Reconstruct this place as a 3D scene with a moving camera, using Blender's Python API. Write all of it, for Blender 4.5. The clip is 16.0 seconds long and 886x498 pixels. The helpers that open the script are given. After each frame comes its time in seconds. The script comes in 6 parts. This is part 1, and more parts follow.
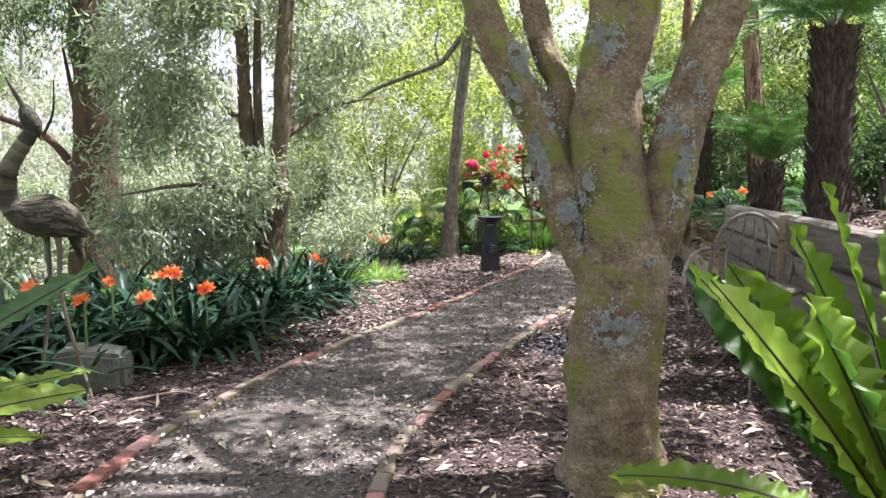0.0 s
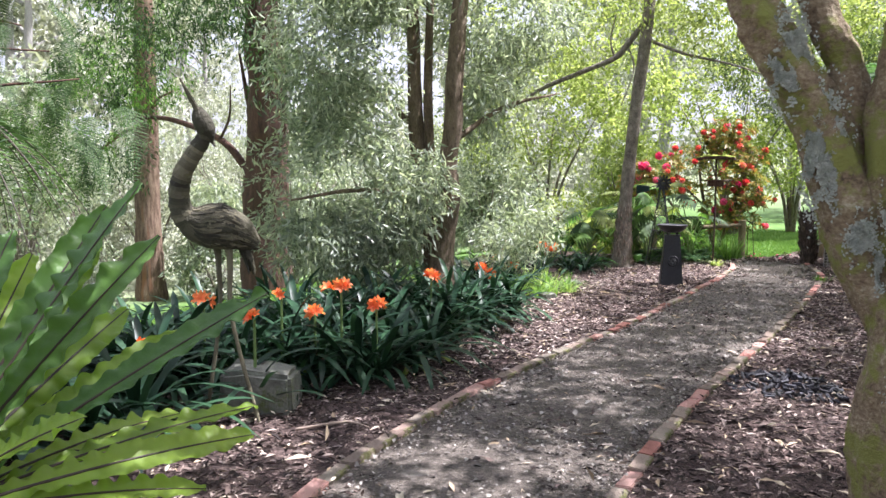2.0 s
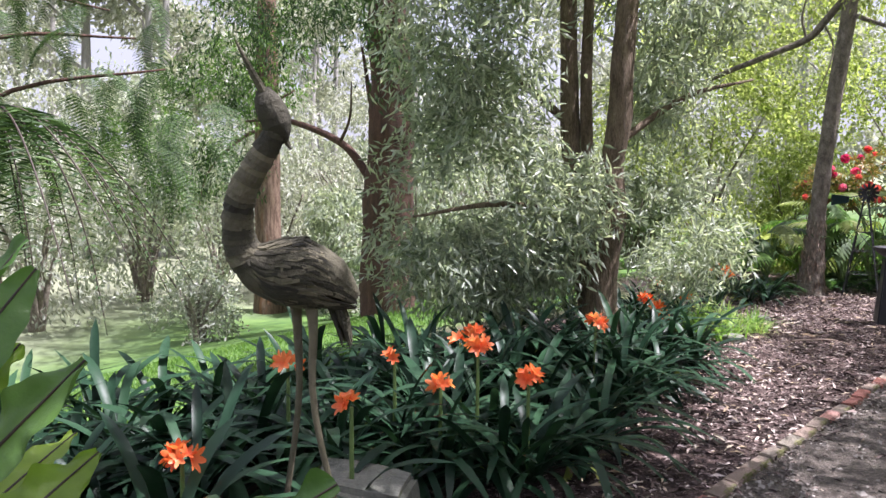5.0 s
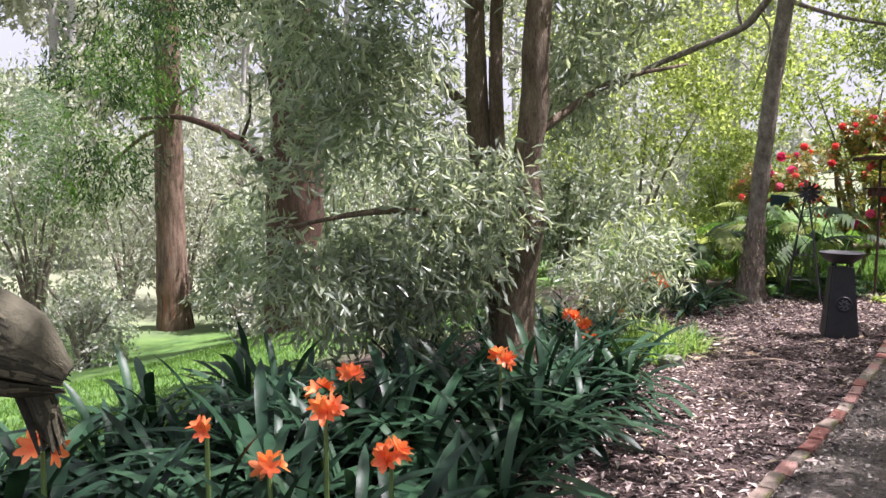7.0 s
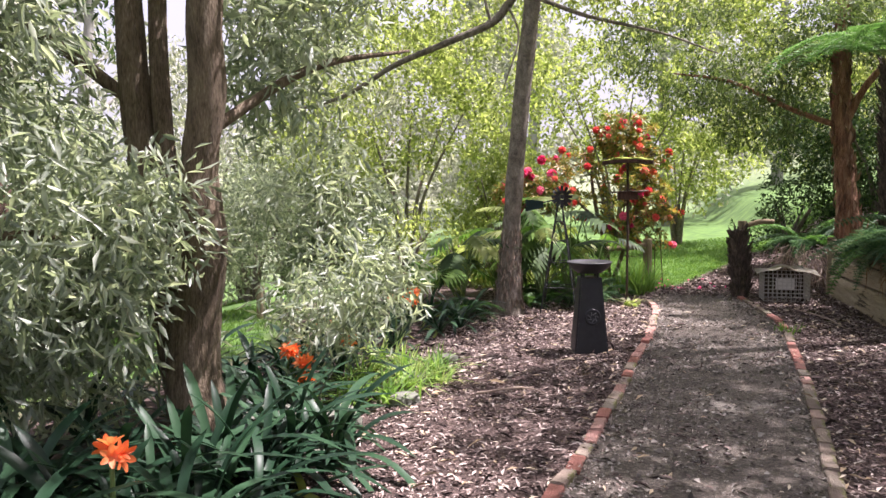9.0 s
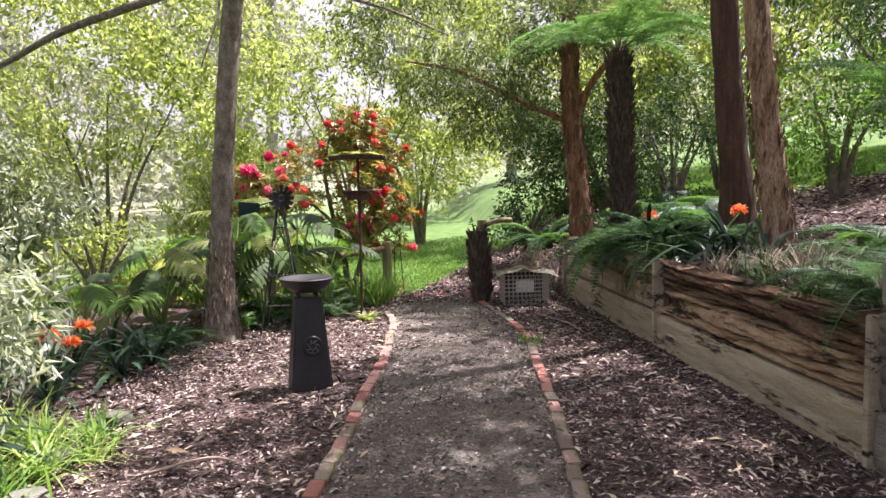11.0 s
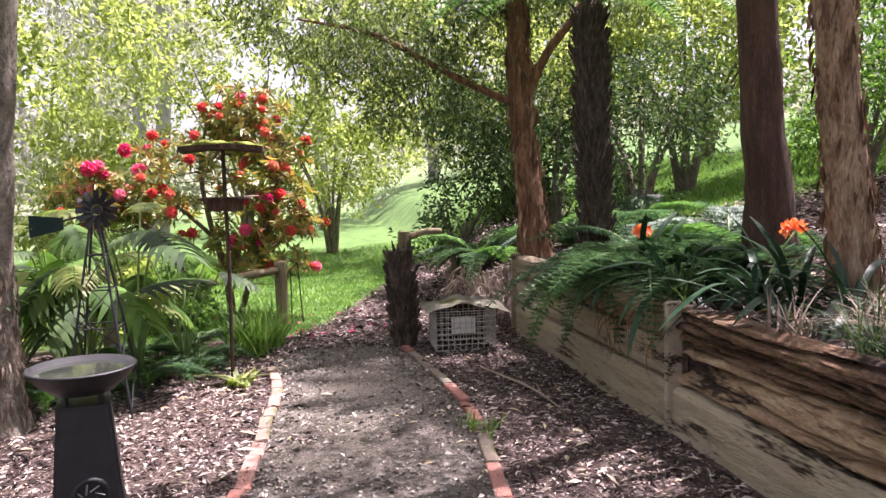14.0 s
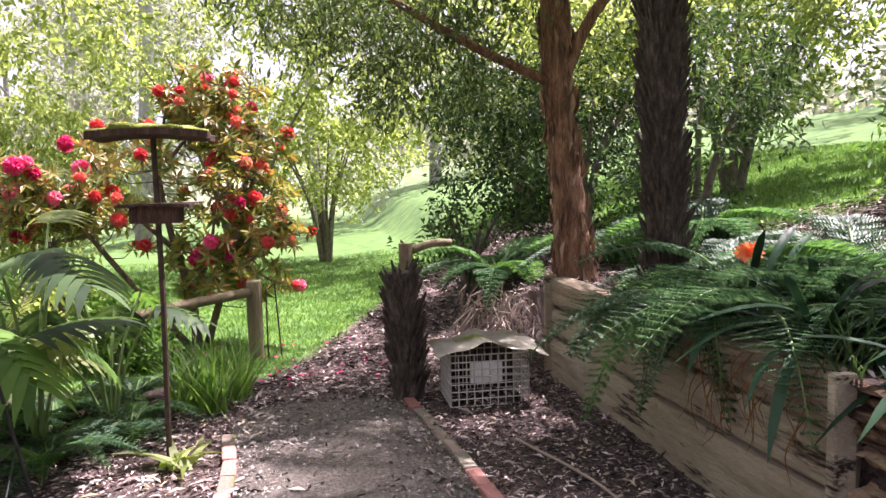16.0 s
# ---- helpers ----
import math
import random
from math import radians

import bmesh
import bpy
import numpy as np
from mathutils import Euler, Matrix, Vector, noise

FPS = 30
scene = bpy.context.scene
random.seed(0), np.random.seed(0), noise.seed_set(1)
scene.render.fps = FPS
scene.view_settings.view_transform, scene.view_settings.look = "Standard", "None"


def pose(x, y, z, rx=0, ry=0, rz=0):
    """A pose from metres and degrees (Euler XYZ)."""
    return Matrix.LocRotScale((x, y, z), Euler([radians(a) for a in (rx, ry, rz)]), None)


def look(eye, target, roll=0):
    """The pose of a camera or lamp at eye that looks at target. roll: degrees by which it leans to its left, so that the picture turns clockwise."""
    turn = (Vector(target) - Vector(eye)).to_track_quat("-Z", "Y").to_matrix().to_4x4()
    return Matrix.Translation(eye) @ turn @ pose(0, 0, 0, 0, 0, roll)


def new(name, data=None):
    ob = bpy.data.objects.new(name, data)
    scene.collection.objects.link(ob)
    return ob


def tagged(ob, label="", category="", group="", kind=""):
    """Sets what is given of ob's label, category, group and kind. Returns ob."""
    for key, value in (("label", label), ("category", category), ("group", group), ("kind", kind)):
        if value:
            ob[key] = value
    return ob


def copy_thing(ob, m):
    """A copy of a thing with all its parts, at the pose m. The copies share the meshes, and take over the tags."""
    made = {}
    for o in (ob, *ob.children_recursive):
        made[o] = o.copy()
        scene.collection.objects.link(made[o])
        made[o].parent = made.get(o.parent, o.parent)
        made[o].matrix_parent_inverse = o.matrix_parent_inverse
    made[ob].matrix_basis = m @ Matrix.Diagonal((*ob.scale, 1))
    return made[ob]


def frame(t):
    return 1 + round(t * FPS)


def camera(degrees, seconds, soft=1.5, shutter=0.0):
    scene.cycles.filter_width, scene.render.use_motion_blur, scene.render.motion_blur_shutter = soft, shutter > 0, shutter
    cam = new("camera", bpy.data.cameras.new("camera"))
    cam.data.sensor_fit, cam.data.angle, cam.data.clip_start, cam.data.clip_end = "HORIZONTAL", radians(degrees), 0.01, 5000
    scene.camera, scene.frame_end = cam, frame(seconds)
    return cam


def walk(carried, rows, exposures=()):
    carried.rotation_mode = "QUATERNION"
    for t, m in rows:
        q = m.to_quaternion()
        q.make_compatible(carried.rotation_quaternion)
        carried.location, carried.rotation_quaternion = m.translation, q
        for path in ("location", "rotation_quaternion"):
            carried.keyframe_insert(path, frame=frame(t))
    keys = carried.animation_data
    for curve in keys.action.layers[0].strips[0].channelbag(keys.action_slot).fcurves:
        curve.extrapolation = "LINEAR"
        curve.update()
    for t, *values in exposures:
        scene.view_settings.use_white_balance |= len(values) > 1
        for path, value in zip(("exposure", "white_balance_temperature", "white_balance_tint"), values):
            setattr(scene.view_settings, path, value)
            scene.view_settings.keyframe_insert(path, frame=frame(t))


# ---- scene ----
cam = camera(60.6, 16.0)
METRES, EYE, TILT, LEAN, TURN = 10.4, 1.35, 0.0, 0.0, 12.0
ROWS = [
    (0.0, 0.0, 0.0, 0.0, 0.01, -5.12, -0.16),
    (0.5, -0.0117, 0.0109, 0.0023, -0.0, -5.15, -0.29),
    (1.0, -0.0233, 0.0231, -0.0004, 0.5, -5.02, -0.21),
    (1.5, -0.0247, 0.0423, 0.002, 4.34, -5.2, 0.03),
    (2.0, -0.0288, 0.0616, 0.0042, 11.48, -5.11, -0.29),
    (2.5, -0.0423, 0.0832, 0.007, 17.04, -5.25, -0.68),
    (3.0, -0.0546, 0.1048, 0.0086, 19.73, -5.12, -0.7),
    (3.5, -0.0658, 0.133, 0.0099, 20.74, -5.13, -0.62),
    (6.0, -0.0949, 0.2594, 0.0109, 20.75, -4.81, -0.28),
    (6.5, -0.0946, 0.2861, 0.0102, 19.06, -4.73, -0.23),
    (7.0, -0.0862, 0.3187, 0.011, 16.57, -4.77, 0.07),
    (7.5, -0.0782, 0.3484, 0.0117, 14.39, -4.76, 0.04),
    (8.0, -0.0718, 0.3803, 0.016, 10.66, -4.93, 0.03),
    (8.5, -0.0578, 0.4096, 0.0147, 5.39, -4.71, 0.44),
    (9.0, -0.0447, 0.434, 0.0148, 1.2, -4.64, 0.59),
    (9.5, -0.037, 0.4609, 0.0158, -3.11, -4.71, 0.72),
    (10.0, -0.0267, 0.4906, 0.0143, -8.87, -4.8, 0.87),
    (12.5, 0.047, 0.6623, 0.0135, -22.53, -5.09, 1.21),
    (13.0, 0.0591, 0.7004, 0.0124, -23.12, -5.08, 1.18),
    (13.5, 0.0747, 0.7404, 0.0143, -23.35, -5.16, 1.2),
    (14.0, 0.0837, 0.7798, 0.0164, -23.41, -5.1, 1.14),
    (14.5, 0.0953, 0.8186, 0.0156, -23.4, -5.01, 1.1),
    (15.0, 0.1108, 0.8582, 0.0175, -23.51, -5.04, 1.14),
    (15.5, 0.1222, 0.8964, 0.017, -23.58, -4.95, 1.1),
    (16.0, 0.1375, 0.9323, 0.0158, -23.46, -4.98, 1.09),
]
walk(cam, [(t, pose(0, 0, EYE, TILT, LEAN, TURN) @ pose(METRES * x, METRES * y, METRES * z, 90 + pitch, roll, yaw)) for t, x, y, z, yaw, pitch, roll in ROWS], [(0.0, 1.9, 5900.0, 20.0), (1.5, 1.86, 5800.0, 21.0), (3.5, 1.53, 5800.0, 25.0), (6.0, 1.48, 5850.0, 27.0), (9.0, 1.57, 6150.0, 30.0), (12.5, 1.74, 6200.0, 31.0), (16.0, 1.93, 6050.0, 36.0)])

# ---- world and sun ----
SUN_EL, SUN_AZ = 65.0, 62.0
world = bpy.data.worlds.new("garden_sky")
scene.world = world
world.use_nodes = True
wn = world.node_tree
sky = wn.nodes.new("ShaderNodeTexSky")
sky.sky_type = "NISHITA"
sky.sun_disc = False
sky.sun_elevation, sky.sun_rotation = radians(SUN_EL), radians(SUN_AZ)
sky.air_density, sky.dust_density, sky.ozone_density = 1.0, 8.0, 1.0
haze = wn.nodes.new("ShaderNodeMix")
haze.data_type = "RGBA"
haze.inputs[0].default_value = 0.75
haze.inputs[7].default_value = (2.65, 2.65, 2.7, 1)
wn.links.new(sky.outputs["Color"], haze.inputs[6])
wn.links.new(haze.outputs[2], wn.nodes["Background"].inputs["Color"])
wn.nodes["Background"].inputs["Strength"].default_value = 0.13
sun_data = bpy.data.lights.new("sun", "SUN")
sun_data.energy, sun_data.angle, sun_data.color = 5.0, radians(0.6), (1.0, 0.95, 0.86)
sun_way = Vector((math.sin(radians(SUN_AZ)) * math.cos(radians(SUN_EL)), math.cos(radians(SUN_AZ)) * math.cos(radians(SUN_EL)), math.sin(radians(SUN_EL))))
new("sun", sun_data).matrix_world = look(sun_way * 60, (0, 0, 0))


# ---- materials ----
def surface(name, colours, scale=8.0, rough=0.8, bump=0.4, bump_scale=60.0, stretch=(1, 1, 1), stain=None, stain_scale=1.3, stain_at=0.55, metal=0.0, leaf=0.0, vary=0.0, island=False, spec=0.5, fine=0.35):
    """A procedural material: a ramp of colours over two scales of noise, relief, and stains with a shape of their own."""
    m = bpy.data.materials.new(name)
    m.use_nodes = True
    nt = m.node_tree
    n, ln = nt.nodes, nt.links
    bsdf = n["Principled BSDF"]
    co = n.new("ShaderNodeTexCoord")
    mp = n.new("ShaderNodeMapping")
    mp.inputs["Scale"].default_value = stretch
    ln.new(co.outputs["Object"], mp.inputs["Vector"])

    def noise_tex(s, detail=6.0, roughness=0.6):
        t = n.new("ShaderNodeTexNoise")
        t.inputs["Scale"].default_value, t.inputs["Detail"].default_value, t.inputs["Roughness"].default_value = s, detail, roughness
        ln.new(mp.outputs["Vector"], t.inputs["Vector"])
        return t.outputs["Fac"]

    def blend(a, b, f):
        x = n.new("ShaderNodeMix")
        x.data_type = "FLOAT"
        x.inputs[0].default_value = f
        ln.new(a, x.inputs[2])
        ln.new(b, x.inputs[3])
        return x.outputs[0]

    fac = blend(noise_tex(scale), noise_tex(scale * 7.3), fine)
    if island:
        g = n.new("ShaderNodeNewGeometry")
        fac = blend(fac, g.outputs["Random Per Island"], 0.6)
    elif vary:
        o = n.new("ShaderNodeObjectInfo")
        fac = blend(fac, o.outputs["Random"], vary)
    ramp = n.new("ShaderNodeValToRGB")
    lo, hi = (0.2, 0.78) if (island or vary) else (0.33, 0.68)
    e = ramp.color_ramp.elements
    while len(e) < len(colours):
        e.new(0.5)
    for i, c in enumerate(colours):
        e[i].position = lo + (hi - lo) * i / (len(colours) - 1)
        e[i].color = (*c, 1)
    ln.new(fac, ramp.inputs["Fac"])
    colour = ramp.outputs["Color"]
    if stain:
        sr = n.new("ShaderNodeValToRGB")
        sr.color_ramp.elements[0].position, sr.color_ramp.elements[1].position = stain_at, stain_at + 0.07
        ln.new(blend(noise_tex(stain_scale, 3.0), noise_tex(stain_scale * 9, 5.0), 0.3), sr.inputs["Fac"])
        mx = n.new("ShaderNodeMix")
        mx.data_type = "RGBA"
        ln.new(sr.outputs["Color"], mx.inputs[0])
        ln.new(colour, mx.inputs[6])
        mx.inputs[7].default_value = (*stain, 1)
        colour = mx.outputs[2]
    ln.new(colour, bsdf.inputs["Base Color"])
    bsdf.inputs["Roughness"].default_value = rough
    bsdf.inputs["Metallic"].default_value = metal
    bsdf.inputs["Specular IOR Level"].default_value = spec
    if bump:
        b = n.new("ShaderNodeBump")
        b.inputs["Strength"].default_value, b.inputs["Distance"].default_value = bump, 0.02
        ln.new(noise_tex(bump_scale, 8.0, 0.65), b.inputs["Height"])
        ln.new(b.outputs["Normal"], bsdf.inputs["Normal"])
    if leaf:
        tr = n.new("ShaderNodeBsdfTranslucent")
        bright = n.new("ShaderNodeMix")
        bright.data_type, bright.blend_type = "RGBA", "MULTIPLY"
        bright.inputs[0].default_value = 1.0
        bright.inputs[7].default_value = (1.45, 1.5, 0.95, 1)
        ln.new(colour, bright.inputs[6])
        ln.new(bright.outputs[2], tr.inputs["Color"])
        mix = n.new("ShaderNodeMixShader")
        mix.inputs[0].default_value = leaf
        ln.new(bsdf.outputs[0], mix.inputs[1])
        ln.new(tr.outputs[0], mix.inputs[2])
        ln.new(mix.outputs[0], n["Material Output"].inputs["Surface"])
    return m


BARK_MOSS = surface("mossy_bark", [(0.055, 0.037, 0.022), (0.16, 0.115, 0.066), (0.26, 0.205, 0.125), (0.42, 0.38, 0.27)], 9, 0.92, 1.0, 34, (1, 1, 1.25), (0.185, 0.195, 0.045), 3.2, 0.497, fine=0.55)
LICHEN = surface("lichen", [(0.24, 0.27, 0.225), (0.41, 0.44, 0.37), (0.6, 0.62, 0.53)], 30, 0.95, 1.0, 90)
BARK_RED = surface("red_brown_bark", [(0.035, 0.016, 0.01), (0.15, 0.065, 0.035), (0.3, 0.16, 0.09), (0.46, 0.3, 0.2)], 13, 0.92, 1.0, 45, (1.5, 1.5, 0.22), fine=0.5)
BARK_STRINGY = surface("stringy_brown_bark", [(0.03, 0.018, 0.012), (0.1, 0.06, 0.04), (0.21, 0.145, 0.1), (0.33, 0.25, 0.19)], 12, 0.92, 1.0, 40, (1.6, 1.6, 0.18), (0.24, 0.11, 0.06), 1.0, 0.57, fine=0.5)
BARK_BROWN = surface("brown_bark", [(0.03, 0.02, 0.013), (0.11, 0.08, 0.05), (0.2, 0.15, 0.1), (0.34, 0.28, 0.2)], 14, 0.92, 1.0, 45, (1.4, 1.4, 0.3), fine=0.5)
BARK_GREY = surface("grey_bark", [(0.035, 0.028, 0.022), (0.13, 0.11, 0.085), (0.23, 0.2, 0.16), (0.38, 0.34, 0.28)], 16, 0.92, 1.0, 45, (1.0, 1.0, 0.6), fine=0.5)
BARK_DARK = surface("dark_bark", [(0.018, 0.01, 0.007), (0.07, 0.035, 0.022), (0.14, 0.075, 0.05)], 14, 0.92, 1.0, 45, (1.5, 1.5, 0.22), fine=0.5)
BARK_PAPER = surface("papery_bark", [(0.05, 0.026, 0.014), (0.22, 0.13, 0.075), (0.38, 0.27, 0.18), (0.55, 0.44, 0.32)], 11, 0.9, 1.0, 40, (1.2, 1.2, 0.3), (0.07, 0.035, 0.02), 5, 0.57, fine=0.5)
BARK_PALE = surface("pale_gum_bark", [(0.16, 0.15, 0.14), (0.3, 0.29, 0.27), (0.42, 0.41, 0.38)], 3, 0.85, 0.5, 20, (1, 1, 0.3))
PEEL = surface("peeling_strip", [(0.09, 0.045, 0.025), (0.24, 0.13, 0.075), (0.42, 0.28, 0.18)], 8, 0.85, 0, island=True)
FERN_TRUNK = surface("fibrous_fern_trunk", [(0.014, 0.01, 0.008), (0.065, 0.047, 0.035), (0.2, 0.15, 0.11)], 22, 0.95, 1.0, 50, (1.5, 1.5, 0.4))
LEAF_GREY = surface("grey_green_leaf", [(0.14, 0.175, 0.125), (0.28, 0.325, 0.25), (0.47, 0.51, 0.42)], 3, 0.38, 0, leaf=0.46, island=True)
LEAF_DARK = surface("dark_green_leaf", [(0.02, 0.04, 0.016), (0.045, 0.085, 0.03), (0.09, 0.15, 0.05)], 3, 0.6, 0, leaf=0.3, island=True, spec=0.25)
LEAF_LIGHT = surface("yellow_green_leaf", [(0.12, 0.165, 0.04), (0.24, 0.295, 0.085), (0.38, 0.42, 0.18)], 3, 0.5, 0, leaf=0.62, island=True)
LEAF_MID = surface("mid_green_leaf", [(0.045, 0.1, 0.02), (0.09, 0.19, 0.035), (0.16, 0.28, 0.06)], 3, 0.6, 0, leaf=0.45, island=True, spec=0.25)
# Leaf ramp lifted to pale grey: distance haze is put into the colour.
LEAF_HAZED = surface("haze_tinted_leaf", [(0.2, 0.22, 0.17), (0.32, 0.34, 0.28), (0.46, 0.47, 0.42)], 1, 0.7, 0, leaf=0.3, island=True)
LEAF_OLIVE = surface("olive_leaf", [(0.04, 0.065, 0.022), (0.085, 0.13, 0.04), (0.17, 0.22, 0.08)], 3, 0.5, 0, leaf=0.45, island=True)
BRACKEN = surface("bracken_pinna", [(0.024, 0.065, 0.032), (0.052, 0.118, 0.06), (0.12, 0.205, 0.108)], 3, 0.5, 0, leaf=0.4, island=True)
LEAF_RHODO = surface("rhododendron_leaf", [(0.07, 0.11, 0.02), (0.17, 0.2, 0.04), (0.3, 0.27, 0.06), (0.36, 0.2, 0.06)], 3, 0.4, 0, leaf=0.4, island=True)
CLIVIA = surface("strap_leaf", [(0.007, 0.021, 0.011), (0.015, 0.042, 0.021), (0.03, 0.072, 0.034)], 4, 0.4, 0.1, 40, vary=0.6, leaf=0.1, spec=0.2)
CLIVIA_OLD = surface("yellowing_strap_leaf", [(0.3, 0.28, 0.05), (0.24, 0.3, 0.06), (0.12, 0.2, 0.04)], 4, 0.4, 0.1, 40, leaf=0.25)
NEST = surface("bright_fern_frond", [(0.1, 0.18, 0.016), (0.19, 0.31, 0.034), (0.3, 0.43, 0.065)], 5, 0.34, 0.3, 25, vary=0.5, leaf=0.5, spec=0.4)
NEST_DARK = surface("blue_green_fern_frond", [(0.035, 0.09, 0.018), (0.07, 0.155, 0.03), (0.12, 0.23, 0.05)], 5, 0.36, 0.3, 25, vary=0.5, leaf=0.35, spec=0.4)
NEST_RIB = surface("dark_midrib", [(0.02, 0.014, 0.01), (0.05, 0.03, 0.018)], 20, 0.6, 0.2)
FROND_BROWN = surface("withered_frond", [(0.12, 0.05, 0.015), (0.22, 0.1, 0.03), (0.3, 0.17, 0.06)], 6, 0.8, 0.4, 30, leaf=0.2)
PINNA = surface("fern_pinna", [(0.04, 0.11, 0.03), (0.08, 0.19, 0.05), (0.15, 0.28, 0.08)], 3, 0.5, 0, leaf=0.4, island=True)
GRASSY = surface("grass_blade", [(0.06, 0.14, 0.025), (0.12, 0.24, 0.04), (0.2, 0.33, 0.07)], 3, 0.5, 0, leaf=0.4, island=True)
SPIDER = surface("pale_striped_blade", [(0.1, 0.2, 0.04), (0.22, 0.36, 0.08), (0.42, 0.5, 0.16)], 3, 0.45, 0, leaf=0.4, island=True)
PETAL_ORANGE = surface("orange_petal", [(0.72, 0.11, 0.03), (0.85, 0.21, 0.06), (0.9, 0.38, 0.17)], 10, 0.5, 0, leaf=0.35, vary=0.4)
PETAL_RED = surface("crimson_petal", [(0.5, 0.02, 0.12), (0.76, 0.06, 0.27), (0.88, 0.25, 0.45)], 10, 0.5, 0, leaf=0.35, vary=0.6)
PETAL_CORAL = surface("coral_petal", [(0.62, 0.05, 0.07), (0.8, 0.14, 0.14), (0.88, 0.32, 0.28)], 10, 0.5, 0, leaf=0.35, vary=0.6)
STALK = surface("green_stalk", [(0.09, 0.15, 0.04), (0.16, 0.24, 0.07)], 20, 0.5, 0.1)
GRAVEL = surface("grey_gravel", [(0.028, 0.022, 0.017), (0.12, 0.1, 0.08), (0.33, 0.295, 0.25)], 45, 0.95, 1.0, 150, stain=(0.29, 0.265, 0.225), stain_scale=0.7, stain_at=0.6, fine=0.5)
BRICK = surface("old_red_brick", [(0.24, 0.1, 0.075), (0.42, 0.18, 0.14), (0.38, 0.24, 0.2), (0.46, 0.22, 0.18), (0.32, 0.14, 0.11)], 14, 0.95, 0.9, 60, vary=0.6, stain=(0.16, 0.14, 0.1), stain_scale=6, stain_at=0.56)
BRICK_WORN = surface("mossy_worn_brick", [(0.15, 0.115, 0.09), (0.27, 0.21, 0.165), (0.2, 0.18, 0.14), (0.31, 0.22, 0.175)], 14, 0.95, 0.9, 60, vary=0.6, stain=(0.14, 0.14, 0.05), stain_scale=6, stain_at=0.5)
TIMBER = surface("weathered_sleeper", [(0.06, 0.042, 0.025), (0.28, 0.22, 0.145), (0.43, 0.36, 0.25), (0.6, 0.53, 0.41)], 15, 0.92, 1.0, 60, (1, 0.25, 1.8), (0.035, 0.022, 0.012), 4.5, 0.55, vary=0.3, fine=0.5)
# Weathered grey ramp, also toned down for the shade on bays 2 to 4.
TIMBER_GREY_SHADED = surface("shaded_grey_sleeper", [(0.06, 0.05, 0.04), (0.2, 0.175, 0.14), (0.31, 0.28, 0.235), (0.44, 0.41, 0.35)], 15, 0.92, 1.0, 60, (1, 0.2, 2.2), (0.04, 0.032, 0.022), 4.5, 0.58, vary=0.3, fine=0.5)
TIMBER_ROT = surface("rotten_sleeper", [(0.02, 0.01, 0.006), (0.12, 0.065, 0.035), (0.36, 0.24, 0.14), (0.6, 0.48, 0.33)], 9, 0.95, 1.0, 38, (1, 0.4, 2.0), (0.03, 0.015, 0.009), 3.4, 0.535, vary=0.25, fine=0.5)
POST_WOOD = surface("round_post_wood", [(0.1, 0.075, 0.04), (0.2, 0.16, 0.09), (0.3, 0.25, 0.16)], 6, 0.9, 0.8, 30, (1.5, 1.5, 0.25))
BLACK_STEEL = surface("black_painted_steel", [(0.016, 0.016, 0.018), (0.03, 0.03, 0.033)], 14, 0.5, 0.15, 80, metal=0.2, stain=(0.06, 0.045, 0.035), stain_scale=4, stain_at=0.68)
STEEL = surface("dull_steel", [(0.1, 0.1, 0.1), (0.18, 0.18, 0.18)], 14, 0.5, 0.2, 80, metal=0.4)
TEAL_STEEL = surface("teal_painted_tin", [(0.02, 0.05, 0.055), (0.035, 0.075, 0.08)], 14, 0.5, 0.1, 80, metal=0.2)
RUST = surface("rusty_iron", [(0.03, 0.02, 0.015), (0.07, 0.045, 0.03), (0.12, 0.075, 0.05)], 20, 0.85, 0.4, 90, metal=0.3)
WIRE = surface("pale_wire", [(0.45, 0.43, 0.38), (0.62, 0.6, 0.54)], 20, 0.6, 0.1, 90, metal=0.3)
TIN = surface("mossy_tin", [(0.22, 0.2, 0.15), (0.36, 0.34, 0.27), (0.46, 0.45, 0.38)], 8, 0.8, 0.4, 60, stain=(0.2, 0.22, 0.05), stain_scale=4, stain_at=0.5)
MOSS = surface("cushion_moss", [(0.12, 0.16, 0.02), (0.25, 0.3, 0.04), (0.38, 0.4, 0.09)], 18, 0.95, 1.0, 70)
STONE = surface("grey_green_stone", [(0.08, 0.084, 0.066), (0.15, 0.155, 0.125), (0.24, 0.245, 0.2)], 9, 0.9, 0.6, 50, stain=(0.11, 0.13, 0.05), stain_scale=4, stain_at=0.56)
STATUE = surface("sculpted_bark_strips", [(0.024, 0.022, 0.013), (0.07, 0.064, 0.038), (0.165, 0.148, 0.092)], 9, 0.85, 0.7, 45, (1, 1, 1), island=True)
CHIP = surface("bark_chip", [(0.018, 0.011, 0.009), (0.04, 0.025, 0.021), (0.075, 0.048, 0.04), (0.18, 0.13, 0.112), (0.34, 0.265, 0.235), (0.62, 0.54, 0.48)], 5, 0.9, 0, island=True)
CHIP_DARK = surface("dark_bark_chip", [(0.014, 0.009, 0.007), (0.028, 0.018, 0.015), (0.05, 0.033, 0.027), (0.09, 0.062, 0.052), (0.17, 0.125, 0.105), (0.4, 0.33, 0.28)], 5, 0.9, 0, island=True)
CHIP_PALE = surface("dry_leaf", [(0.3, 0.22, 0.13), (0.45, 0.36, 0.24), (0.6, 0.53, 0.4)], 5, 0.8, 0, island=True)
PEBBLE = surface("pebble", [(0.09, 0.08, 0.07), (0.2, 0.178, 0.152), (0.39, 0.365, 0.32)], 5, 0.9, 0, island=True)
